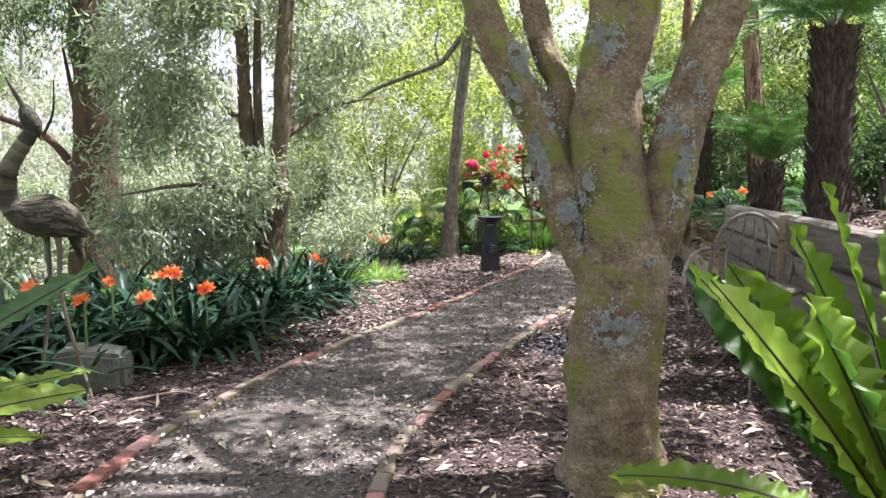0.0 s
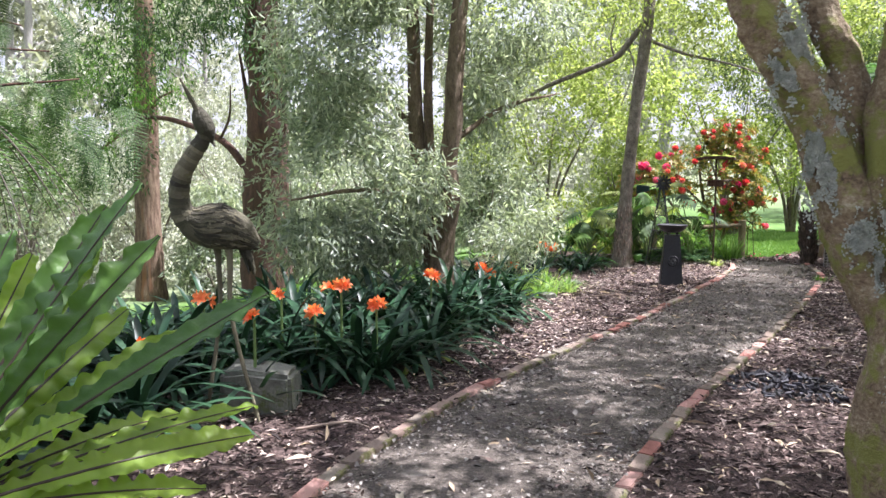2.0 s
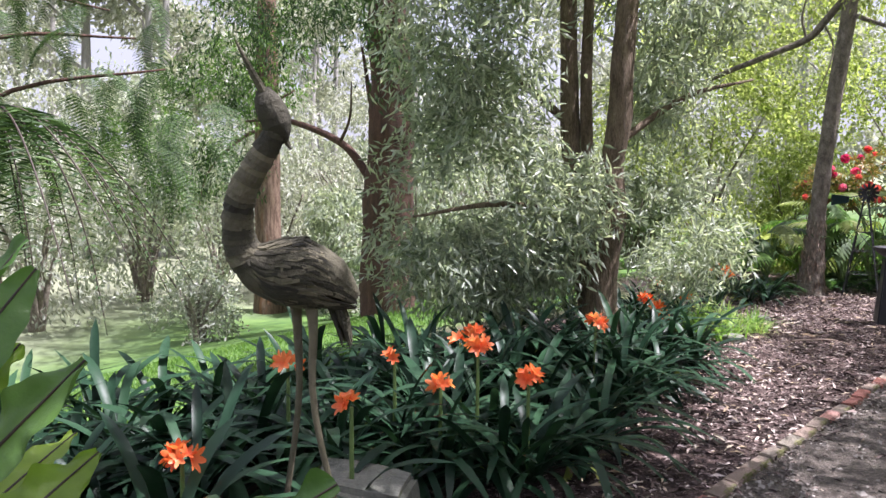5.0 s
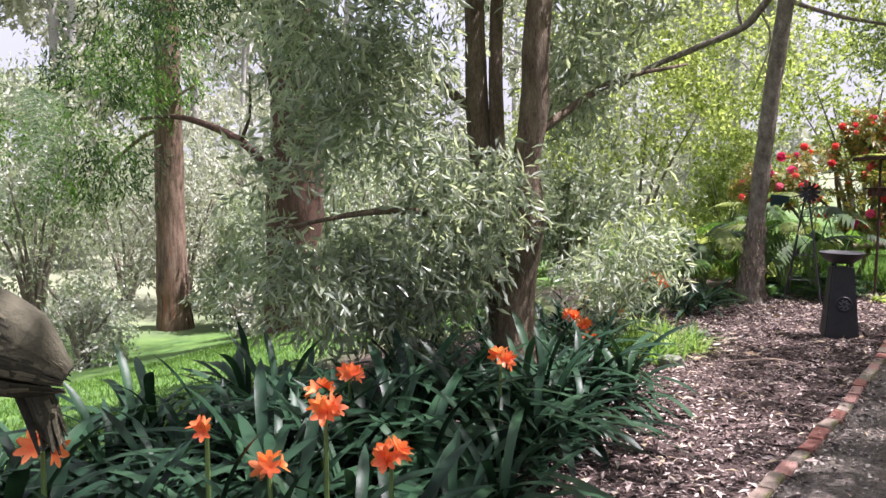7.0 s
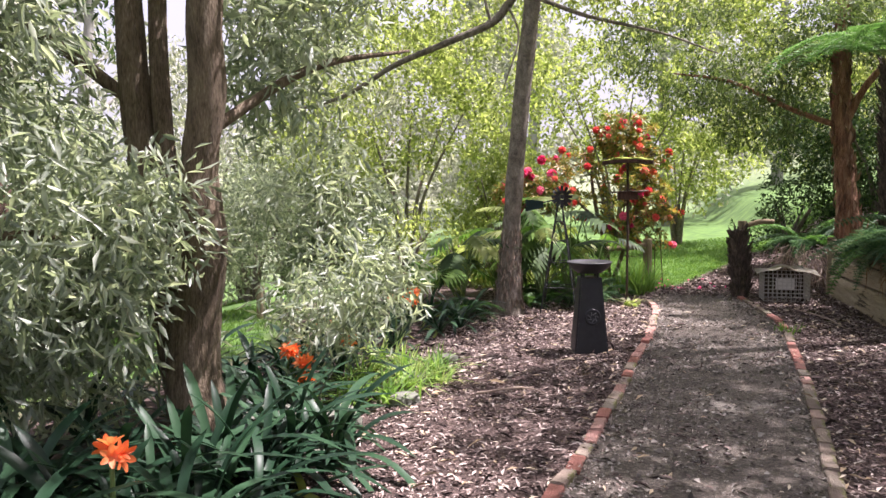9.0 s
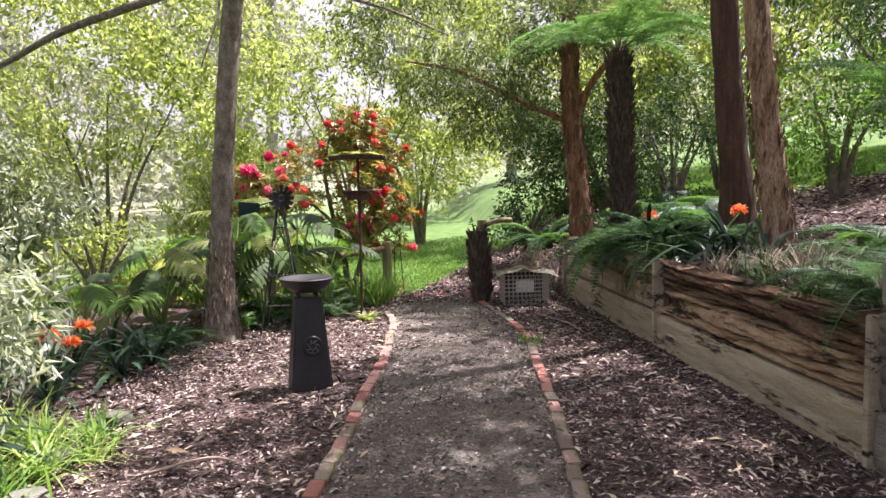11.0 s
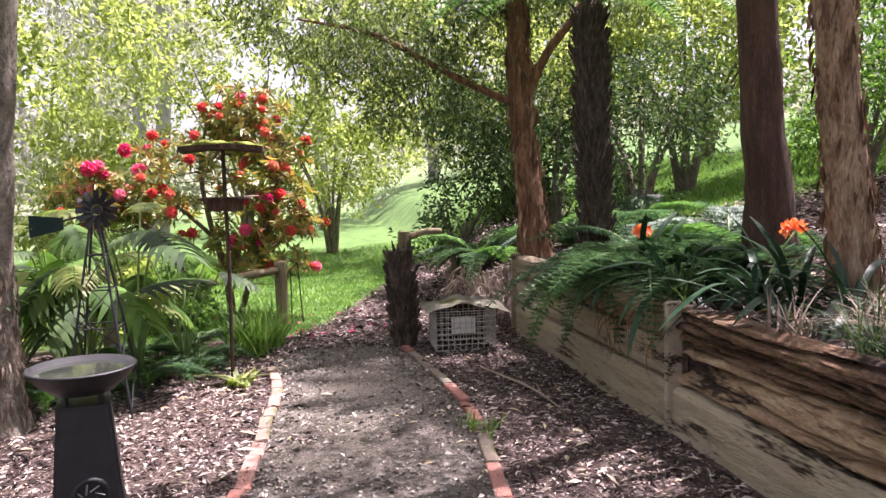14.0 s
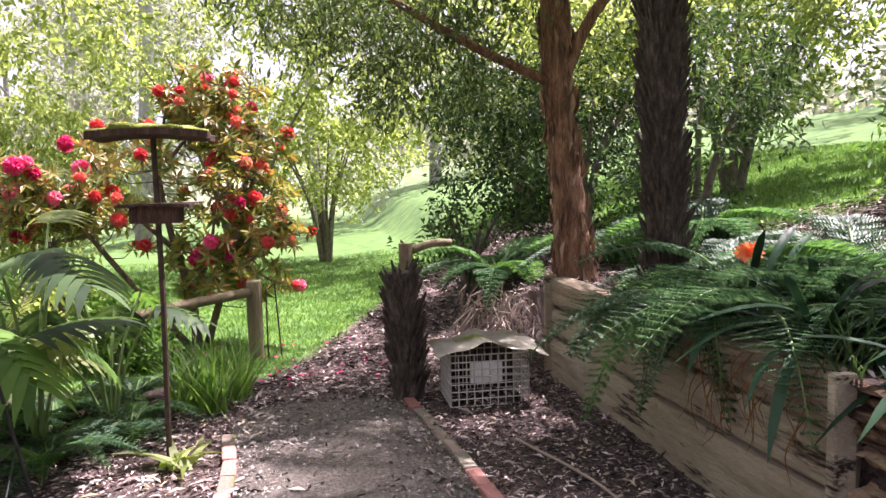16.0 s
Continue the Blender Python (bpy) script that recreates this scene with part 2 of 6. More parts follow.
COAL = surface("charred_wood", [(0.006, 0.006, 0.008), (0.016, 0.016, 0.022), (0.04, 0.04, 0.05)], 12, 0.6, 0.6, 60, island=True)
WATER = surface("rainwater", [(0.02, 0.025, 0.02), (0.035, 0.035, 0.03)], 5, 0.04, 0.02, 12)
WHITE_PAINT = surface("white_boards", [(0.6, 0.58, 0.53), (0.78, 0.76, 0.7)], 4, 0.7, 0.2, 30)
TWIG = surface("dead_twig", [(0.14, 0.1, 0.075), (0.28, 0.21, 0.16), (0.42, 0.35, 0.28)], 5, 0.9, 0.2, 50, island=True)

# ground: bark mulch and grass, told apart by the attribute "grass"
GROUND = surface("mulch_and_grass", [(0.02, 0.013, 0.01), (0.07, 0.045, 0.038), (0.24, 0.17, 0.145)], 40, 0.95, 1.0, 70, stain=(0.12, 0.085, 0.065), stain_scale=1.2, stain_at=0.6, fine=0.5)
gn = GROUND.node_tree
ga = gn.nodes.new("ShaderNodeAttribute")
ga.attribute_name = "grass"
gnoise = gn.nodes.new("ShaderNodeTexNoise")
gnoise.inputs["Scale"].default_value, gnoise.inputs["Detail"].default_value = 3.0, 9.0
gco = gn.nodes.new("ShaderNodeTexCoord")
gn.links.new(gco.outputs["Object"], gnoise.inputs["Vector"])
gramp = gn.nodes.new("ShaderNodeValToRGB")
for gi, (gp, gc) in enumerate([(0.3, (0.03, 0.085, 0.012)), (0.7, (0.1, 0.19, 0.03))]):
    gramp.color_ramp.elements[gi].position, gramp.color_ramp.elements[gi].color = gp, (*gc, 1)
gn.links.new(gnoise.outputs["Fac"], gramp.inputs["Fac"])
gmix = gn.nodes.new("ShaderNodeMix")
gmix.data_type = "RGBA"
gbs = gn.nodes["Principled BSDF"]
old = gbs.inputs["Base Color"].links[0].from_socket
gn.links.new(ga.outputs["Fac"], gmix.inputs[0])
gn.links.new(old, gmix.inputs[6])
# Glare and haze of the far grass, painted in as a pale tint.
ghaze = gn.nodes.new("ShaderNodeAttribute")
ghaze.attribute_name = "dry"
ghazemix = gn.nodes.new("ShaderNodeMix")
ghazemix.data_type = "RGBA"
gn.links.new(ghaze.outputs["Fac"], ghazemix.inputs[0])
gn.links.new(gramp.outputs["Color"], ghazemix.inputs[6])
ghazemix.inputs[7].default_value = (0.2, 0.21, 0.14, 1)
gn.links.new(ghazemix.outputs[2], gmix.inputs[7])
gn.links.new(gmix.outputs[2], gbs.inputs["Base Color"])
gsoft = gn.nodes.new("ShaderNodeMapRange")
gsoft.inputs["To Min"].default_value, gsoft.inputs["To Max"].default_value = 1.0, 0.05
gn.links.new(ga.outputs["Fac"], gsoft.inputs["Value"])
gn.links.new(gsoft.outputs["Result"], gbs.inputs["Normal"].links[0].from_node.inputs["Strength"])


# ---- building helpers ----
def link_mesh(name, verts, faces, material, smooth=False):
    me = bpy.data.meshes.new(name)
    me.from_pydata([tuple(v) for v in verts], [], faces)
    me.materials.append(material)
    if smooth:
        me.polygons.foreach_set("use_smooth", [True] * len(me.polygons))
    me.update()
    return me


def part(name, data, material, parent=None, label="", m=None, smooth=False):
    """One mesh object, from a bmesh, a (verts, faces) pair or a ready mesh, under a thing or part."""
    if isinstance(data, bmesh.types.BMesh):
        me = bpy.data.meshes.new(name)
        data.to_mesh(me)
        data.free()
        me.materials.append(material)
        if smooth:
            me.polygons.foreach_set("use_smooth", [True] * len(me.polygons))
    elif isinstance(data, bpy.types.Mesh):
        me = data
    else:
        me = link_mesh(name, data[0], data[1], material, smooth)
    ob = new(name, me)
    ob.parent = parent
    if m is not None:
        ob.matrix_basis = m
    return tagged(ob, label)


def thing(name, x, y, z, label, category, group="", rz=0.0):
    ob = new(name)
    ob.empty_display_size = 0.1
    ob.matrix_basis = pose(x, y, z, 0, 0, rz)
    return tagged(ob, label, category, group)


def join(*shapes):
    vs, fs = [], []
    for v, f in shapes:
        k = len(vs)
        vs.extend(v)
        fs.extend([tuple(i + k for i in q) for q in f])
    return vs, fs


def smooth_line(pts, steps=6):
    """Catmull-Rom through the points."""
    p = [Vector(a) for a in pts]
    p = [p[0] * 2 - p[1]] + p + [p[-1] * 2 - p[-2]]
    out = []
    for i in range(1, len(p) - 2):
        for k in range(steps):
            t = k / steps
            a, b, c, d = p[i - 1:i + 3]
            out.append(0.5 * ((2 * b) + (c - a) * t + (2 * a - 5 * b + 4 * c - d) * t * t + (3 * b - a - 3 * c + d) * t ** 3))
    return out + [p[-2]]


def tube(pts, radii, n=8, rough=0.0, seed=0.0, cap=True):
    """A tapered round bar along a line, with uneven girth."""
    p = [Vector(a) for a in pts]
    r = list(radii) if hasattr(radii, "__len__") else [radii] * len(p)
    if len(r) != len(p):
        r = list(np.interp(np.linspace(0, 1, len(p)), np.linspace(0, 1, len(r)), r))
    vs, fs = [], []
    side = None
    for i, c in enumerate(p):
        d = (p[min(i + 1, len(p) - 1)] - p[max(i - 1, 0)]).normalized()
        if side is None:
            side = d.cross(Vector((0.3, 1, 0.2))).normalized()
        side = (side - d * side.dot(d)).normalized()
        up = d.cross(side)
        for k in range(n):
            a = 2 * math.pi * k / n
            w = side * math.cos(a) + up * math.sin(a)
            g = r[i]
            if rough:
                g *= 1 + rough * noise.noise(Vector((w.x * 1.6 + seed, w.y * 1.6, c.z * 2.2 + w.z))) + 0.5 * rough * noise.noise(Vector((w.x * 5, w.y * 5 + seed, c.z * 7)))
            vs.append(c + w * g)
    for i in range(len(p) - 1):
        for k in range(n):
            k2 = (k + 1) % n
            fs.append((i * n + k, i * n + k2, (i + 1) * n + k2, (i + 1) * n + k))
    if cap:
        fs.append(tuple(range(n))[::-1])
        fs.append(tuple(range((len(p) - 1) * n, len(p) * n)))
    return vs, fs


def box(x0, y0, z0, x1, y1, z1, bevel=0.006):
    bm = bmesh.new()
    bmesh.ops.create_cube(bm, size=1, matrix=Matrix.Translation(((x0 + x1) / 2, (y0 + y1) / 2, (z0 + z1) / 2)) @ Matrix.Diagonal((x1 - x0, y1 - y0, z1 - z0, 1)))
    if bevel:
        bmesh.ops.bevel(bm, geom=bm.edges[:], offset=bevel, segments=2, affect="EDGES")
    return bm


def lathe(profile, n=24):
    """A turned shape from (radius, height) pairs."""
    vs = [(r * math.cos(2 * math.pi * k / n), r * math.sin(2 * math.pi * k / n), z) for r, z in profile for k in range(n)]
    fs = [(i * n + k, i * n + (k + 1) % n, (i + 1) * n + (k + 1) % n, (i + 1) * n + k) for i in range(len(profile) - 1) for k in range(n)]
    return vs, fs


def rock(sx, sy, sz, seed, cuts=2):
    bm = bmesh.new()
    bmesh.ops.create_icosphere(bm, subdivisions=cuts, radius=1)
    for v in bm.verts:
        q = Vector((max(-0.72, min(0.72, v.co.x)), max(-0.72, min(0.72, v.co.y)), max(-0.7, min(0.7, v.co.z)))) * 1.35
        q *= 1 + 0.18 * noise.noise(q * 1.3 + Vector((seed, 0, 0)))
        v.co = (q.x * sx, q.y * sy, q.z * sz)
    return bm


def flakes(name, pts, ways, lengths, widths, material, fold=0.25, flat=None):
    """Many small folded leaves (two triangles each) as one mesh."""
    pts, ways = np.asarray(pts, float), np.asarray(ways, float)
    n = len(pts)
    ways = ways / np.maximum(np.linalg.norm(ways, axis=1, keepdims=True), 1e-6)
    ref = np.random.normal(size=(n, 3)) if flat is None else np.asarray(flat, float) + np.random.normal(size=(n, 3)) * 0.35
    side = np.cross(ways, ref)
    side /= np.maximum(np.linalg.norm(side, axis=1, keepdims=True), 1e-6)
    up = np.cross(side, ways)
    L, W = np.asarray(lengths, float).reshape(-1, 1) * np.ones((n, 1)), np.asarray(widths, float).reshape(-1, 1) * np.ones((n, 1))
    v = np.empty((n, 4, 3))
    v[:, 0] = pts
    v[:, 1] = pts + ways * L * 0.45 + side * W * 0.5 + up * W * fold
    v[:, 2] = pts + ways * L - up * L * 0.12
    v[:, 3] = pts + ways * L * 0.45 - side * W * 0.5 + up * W * fold
    base = np.arange(n)[:, None] * 4
    tri = np.concatenate([base + [[0, 1, 2]], base + [[0, 2, 3]]], axis=1).reshape(-1)
    me = bpy.data.meshes.new(name)
    me.vertices.add(n * 4)
    me.vertices.foreach_set("co", v.reshape(-1))
    me.loops.add(n * 6)
    me.loops.foreach_set("vertex_index", tri.astype(np.int32))
    me.polygons.add(n * 2)
    me.polygons.foreach_set("loop_start", np.arange(n * 2, dtype=np.int32) * 3)
    me.materials.append(material)
    me.update(calc_edges=True)
    me.validate()
    return me


def crown(name, blobs, count, length, width, material, droop=0.4, seed=1, per=10, spread=0.16, gaps=0.0, fold=0.2):
    """Leaves on twigs inside rough ellipsoids ((centre), (radii)), with gaps and an uneven outline."""
    rng = np.random.default_rng(seed)
    vol = np.array([b[1][0] * b[1][1] * b[1][2] for b in blobs]) ** 0.75
    pick = rng.choice(len(blobs), size=count // per, p=vol / vol.sum())
    tips, outs = [], []
    for b in pick:
        c, r = np.array(blobs[b][0]), np.array(blobs[b][1])
        d = rng.normal(size=3)
        d /= np.linalg.norm(d)
        q = c + d * r * rng.uniform(0.25, 1) ** 0.55 * (1 + 0.35 * noise.noise(Vector(d * 2.3 + c)))
        if noise.noise(Vector(q * 1.15)) < gaps - 0.25:
            continue
        tips.append(q)
        outs.append(d)
    tips, outs = np.repeat(np.array(tips), per, 0), np.repeat(np.array(outs), per, 0)
    n = len(tips)
    twig = np.repeat(rng.normal(size=(n // per, 3)), per, 0)
    twig[:, 2] -= droop
    twig /= np.linalg.norm(twig, axis=1, keepdims=True)
    along = rng.uniform(-1, 1, (n, 1))
    p = tips + twig * along * spread + rng.normal(size=(n, 3)) * spread * 0.22
    w = twig * 0.8 + outs * 0.3 + rng.normal(size=(n, 3)) * 0.55
    w[:, 2] -= droop * 0.6
    s = rng.uniform(0.65, 1.25, n)
    return flakes(name, p, w, length * s, width * s, material, fold)


def tree(name, x, y, z, stems, bark, label, blobs=(), count=0,  leaf=(0.06, 0.018), leaves=None, droop=0.4, seed=1, spread=0.16, gaps=0.0, rough=0.16, sides=14, group="", leaf_label="", high=(), high_count=0, steps=7):
    """stems: (points from the base, radii); the first is the trunk, the others are limbs."""
    t = thing(name, x, y, z, label, "tree", group)
    for i, (pts, radii) in enumerate(stems):
        part("trunk" if i == 0 else "limb", tube(smooth_line(pts, steps), radii, sides if i < 3 or steps > 7 else 7, rough, seed * 3.1 + i), bark, t, smooth=True)
    if count:
        tagged(part("crown", crown("crown", blobs, count, leaf[0], leaf[1], leaves, droop, seed, 10, spread, gaps), leaves, t, leaf_label), kind="stuff")
    # Leaf masses above the view, added to shade and dapple the ground.
    if high_count:
        tagged(part("upper_crown", crown("upper_crown", high, int(high_count * 0.62), 0.17, 0.075, leaves, droop, seed + 60, 10, 0.22, 0.22), leaves, t, leaf_label), kind="stuff")
    return t


def sm(a, b, v):
    t = np.clip((np.asarray(v, float) - a) / (b - a), 0, 1)
    return t * t * (3 - 2 * t)


# ---- ground ----
def ground_z(x, y):
    x, y = np.asarray(x, float), np.asarray(y, float)
    z = -1.2 * sm(4.7, 12.5, -x)
    after = sm(15.2, 17.5, y)
    behind_wall = np.where(x > 1.46, 0.72 + 0.05 * np.clip(x - 1.46, 0, 1) + 0.2 * np.clip(x - 2.3, 0, 14), 0.0)
    open_bank = 0.72 * sm(0.75, 2.4, x - 0.14 * np.clip(y - 17, 0, 9)) + 0.2 * np.clip(x - 2.3, 0, 14)
    z = z + behind_wall * (1 - after) + open_bank * after
    z = z - 0.1 * sm(15.2, 17, y) * (1 - sm(0.2, 1.5, x))
    r = np.hypot(x, y - 8)
    return z + 3.5 * sm(28, 80, r) + 12 * sm(90, 400, r)


def track_left(y):
    return -0.95 + 0.36 * (y - 15.2)


def grass_mask(x, y):
    left = sm(4.6, 5.6, -x + 0.5 * np.sin(y * 1.3))
    bank = sm(5.6, 7.4, x - 0.4 * np.sin(y * 0.9))
    beyond = sm(15.6, 16.3, y)
    lawn = beyond * np.maximum(sm(0.0, 0.35, track_left(y) - x), np.maximum(sm(0.0, 0.5, x - track_left(y) - 2.6), sm(21.5, 23, y)))
    return np.clip(np.maximum(np.maximum(left, bank), lawn), 0, 1)


def spaced(stops):
    out = []
    for a, b, s in stops:
        out.extend(np.arange(a, b - 1e-6, s))
    return np.array(out + [stops[-1][1]])


gx = spaced([(-900, -100, 100), (-100, -30, 6), (-30, -8, 1.0), (-8, -4, 0.25), (-4, 1.28, 0.08), (1.28, 1.52, 0.04), (1.52, 4, 0.15), (4, 10, 0.3), (10, 30, 1), (30, 100, 7), (100, 900, 100)])
gy = spaced([(-900, -100, 100), (-100, -20, 8), (-20, -2, 1.0), (-2, 18, 0.1), (18, 32, 0.3), (32, 50, 1.2), (50, 100, 7), (100, 900, 100)])
GX, GY = np.meshgrid(gx, gy)
GZ = ground_z(GX, GY)
near = (GX > -5) & (GX < 5) & (GY > -2) & (GY < 20)
bumps = np.array([noise.noise(Vector((a * 1.4, b * 1.4, 0))) * 0.025 + noise.noise(Vector((a * 6, b * 6, 3))) * 0.012 for a, b in zip(GX.ravel(), GY.ravel())]).reshape(GX.shape)
GZ = GZ + np.where(near, bumps, 0)


def in_path(x, y):
    return (x > np.interp(y, [q.y for q in LEFT], [q.x for q in LEFT])) & (x < np.interp(y, [q.y for q in RIGHT], [q.x for q in RIGHT]))


LEFT = smooth_line([(-0.35, -1.2, 0), (-1.2, 0.2, 0), (-1.85, 1.5, 0), (-2.13, 2.5, 0), (-2.27, 3.4, 0), (-2.28, 4.0, 0), (-2.22, 5.0, 0), (-2.07, 6.0, 0), (-1.87, 7.0, 0), (-1.65, 8.2, 0), (-1.5, 9.2, 0), (-1.37, 10.1, 0), (-1.25, 11.1, 0), (-1.12, 12.0, 0), (-1.03, 13.0, 0), (-0.98, 13.7, 0), (-1.02, 14.4, 0)], 8)
RIGHT = smooth_line([(0.7, -0.8, 0), (-0.1, 0.8, 0), (-0.65, 2.0, 0), (-0.92, 3.0, 0), (-1.0, 3.7, 0), (-0.97, 4.3, 0), (-0.87, 5.3, 0), (-0.72, 6.2, 0), (-0.53, 7.2, 0), (-0.35, 8.3, 0), (-0.19, 9.3, 0), (-0.05, 10.2, 0), (0.08, 11.2, 0), (0.2, 12.1, 0), (0.28, 12.9, 0), (0.26, 13.6, 0), (0.2, 14.4, 0), (0.13, 15.1, 0)], 8)
GZ = np.where(in_path(GX, GY) & (GY > -0.5) & (GY < 14.9), -0.04, GZ)
nx, ny = len(gx), len(gy)
gv = np.stack([GX, GY, GZ], -1).reshape(-1, 3)
gf = [(j * nx + i, j * nx + i + 1, (j + 1) * nx + i + 1, (j + 1) * nx + i) for j in range(ny - 1) for i in range(nx - 1)]
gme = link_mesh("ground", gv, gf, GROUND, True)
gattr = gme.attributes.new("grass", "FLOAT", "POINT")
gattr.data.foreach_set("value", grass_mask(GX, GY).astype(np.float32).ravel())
# Weight of the painted haze: rises to the left and far ahead.
hattr = gme.attributes.new("dry", "FLOAT", "POINT")
hattr.data.foreach_set("value", (0.9 * sm(10.5, 16, -GX + 0.8 * np.sin(GY)) + 0.8 * sm(36, 60, GY) * (GX > -13)).clip(0, 1).astype(np.float32).ravel())
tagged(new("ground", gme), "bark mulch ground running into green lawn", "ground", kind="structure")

# gravel path between the brick edges
pv, pf, PN = [], [], 18
ys = np.arange(-0.9, 15.16, 0.08)
lx, rx = np.interp(ys, [q.y for q in LEFT], [q.x for q in LEFT]), np.interp(ys, [q.y for q in RIGHT], [q.x for q in RIGHT])
for j, yy in enumerate(ys):
    for i in range(PN + 1):
        xx = lx[j] + (rx[j] - lx[j]) * i / PN
        edge = abs(i / PN - 0.5) * 2
        pv.append((xx, yy, 0.012 - 0.018 * edge ** 4 + 0.012 * noise.noise(Vector((xx * 1.5, yy * 1.5, 5))) + 0.006 * noise.noise(Vector((xx * 8, yy * 8, 7)))))
        if j and i:
            k = j * (PN + 1) + i
            pf.append((k - 1 - PN - 1, k - PN - 1, k, k - 1))
tagged(new("path", link_mesh("path", pv, pf, GRAVEL, True)), "grey gravel garden path strewn with bark", "path", kind="structure")

# ---- retaining wall of sleepers ----
wall = tagged(new("retaining_wall"), "weathered timber sleeper retaining wall, partly rotten", "wall", kind="structure")


def sleeper(y0, y1, z0, z1, x0, x1, material, seed, ragged=0.0):
    """A sleeper along y with worn, cracked edges."""
    bm = bmesh.new()
    ny_, nz_ = max(6, int((y1 - y0) / (0.022 if ragged > 0.5 else 0.035))), 18 if ragged > 0.5 else 10
    grid = {}
    for j in range(ny_ + 1):
        for k in range(nz_ + 1):
            y, z = y0 + (y1 - y0) * j / ny_, z0 + (z1 - z0) * k / nz_
            d = 0.007 * noise.noise(Vector((seed, y * 2.0, z * 22))) + 0.003 * noise.noise(Vector((seed, y * 9, z * 50)))
            crack = noise.noise(Vector((seed + 3, y * 0.8, z * 17)))
            d += (0.04 + 0.1 * ragged) * max(0, 0.14 - abs(crack)) * 6 * (0.3 + ragged)
            d += ragged * 0.16 * max(0, noise.noise(Vector((seed + 9, y * 1.1, z * 11))) + 0.05) + ragged * 0.07 * max(0, noise.noise(Vector((seed + 2, y * 6, z * 26)))) + ragged * 0.03 * abs(noise.noise(Vector((seed + 4, y * 13, z * 60))))
            e = 0.026 if k in (0, nz_) else 0.004 if k in (1, nz_ - 1) else 0.0
            zz = z + (ragged * 0.05 * noise.noise(Vector((seed + 5, y * 2.5, k * 0.2))) - 0.006 - 0.05 * ragged * max(0, noise.noise(Vector((seed, y * 1.7, 4)))) if k == nz_ else 0)
            grid[j, k] = bm.verts.new((min(x0 + e + d, x1 - 0.004), y, zz))
    back = {(j, k): bm.verts.new((x1, y0 + (y1 - y0) * j / ny_, z0 + (z1 - z0) * k / nz_)) for j in (0, ny_) for k in (0, nz_)}
    for j in range(ny_):
        for k in range(nz_):
            bm.faces.new((grid[j, k], grid[j, k + 1], grid[j + 1, k + 1], grid[j + 1, k]))
    bm.faces.new([grid[j, nz_] for j in range(ny_ + 1)][::-1] + [back[0, nz_], back[ny_, nz_]])
    bm.faces.new([grid[j, 0] for j in range(ny_ + 1)] + [back[ny_, 0], back[0, 0]])
    bm.faces.new([grid[0, k] for k in range(nz_ + 1)][::-1] + [back[0, 0], back[0, nz_]])
    bm.faces.new([grid[ny_, k] for k in range(nz_ + 1)] + [back[ny_, nz_], back[ny_, 0]])
    return bm


for bay, (ya, yb) in enumerate([(12.2, 15.33), (9.25, 12.14), (6.2, 9.19), (3.1, 6.14), (0.0, 3.04)]):
    tops = [0.0, 0.3, 0.54, 0.78] if bay < 2 else [0.0, 0.3, 0.56, 0.82, 1.1]
    for k in range(len(tops) - 1):
        rot = bay == 1 and k > 0 or bay == 0 and k == 2
        wall_wood = TIMBER_ROT if bay == 1 and k > 0 else TIMBER if bay < 2 else TIMBER_GREY_SHADED
        part("sleeper", sleeper(ya, yb, tops[k] - (0.12 if k == 0 else 0) + 0.007, tops[k + 1] - 0.007, 1.34 + 0.012 * (k % 2) - (0.01 if k == 0 else 0), 1.475, wall_wood, bay * 7.1 + k * 2.3, (0.75 if bay == 1 and k > 0 else 0.12 if rot else 0.05)), wall_wood, wall, "rotten split sleeper" if bay == 1 and k > 0 else "")
    part("wall_post", box(1.305, yb + 0.004, -0.1, 1.4, yb + 0.056, (0.79 if bay < 3 else 1.1), 0.006), TIMBER, wall)

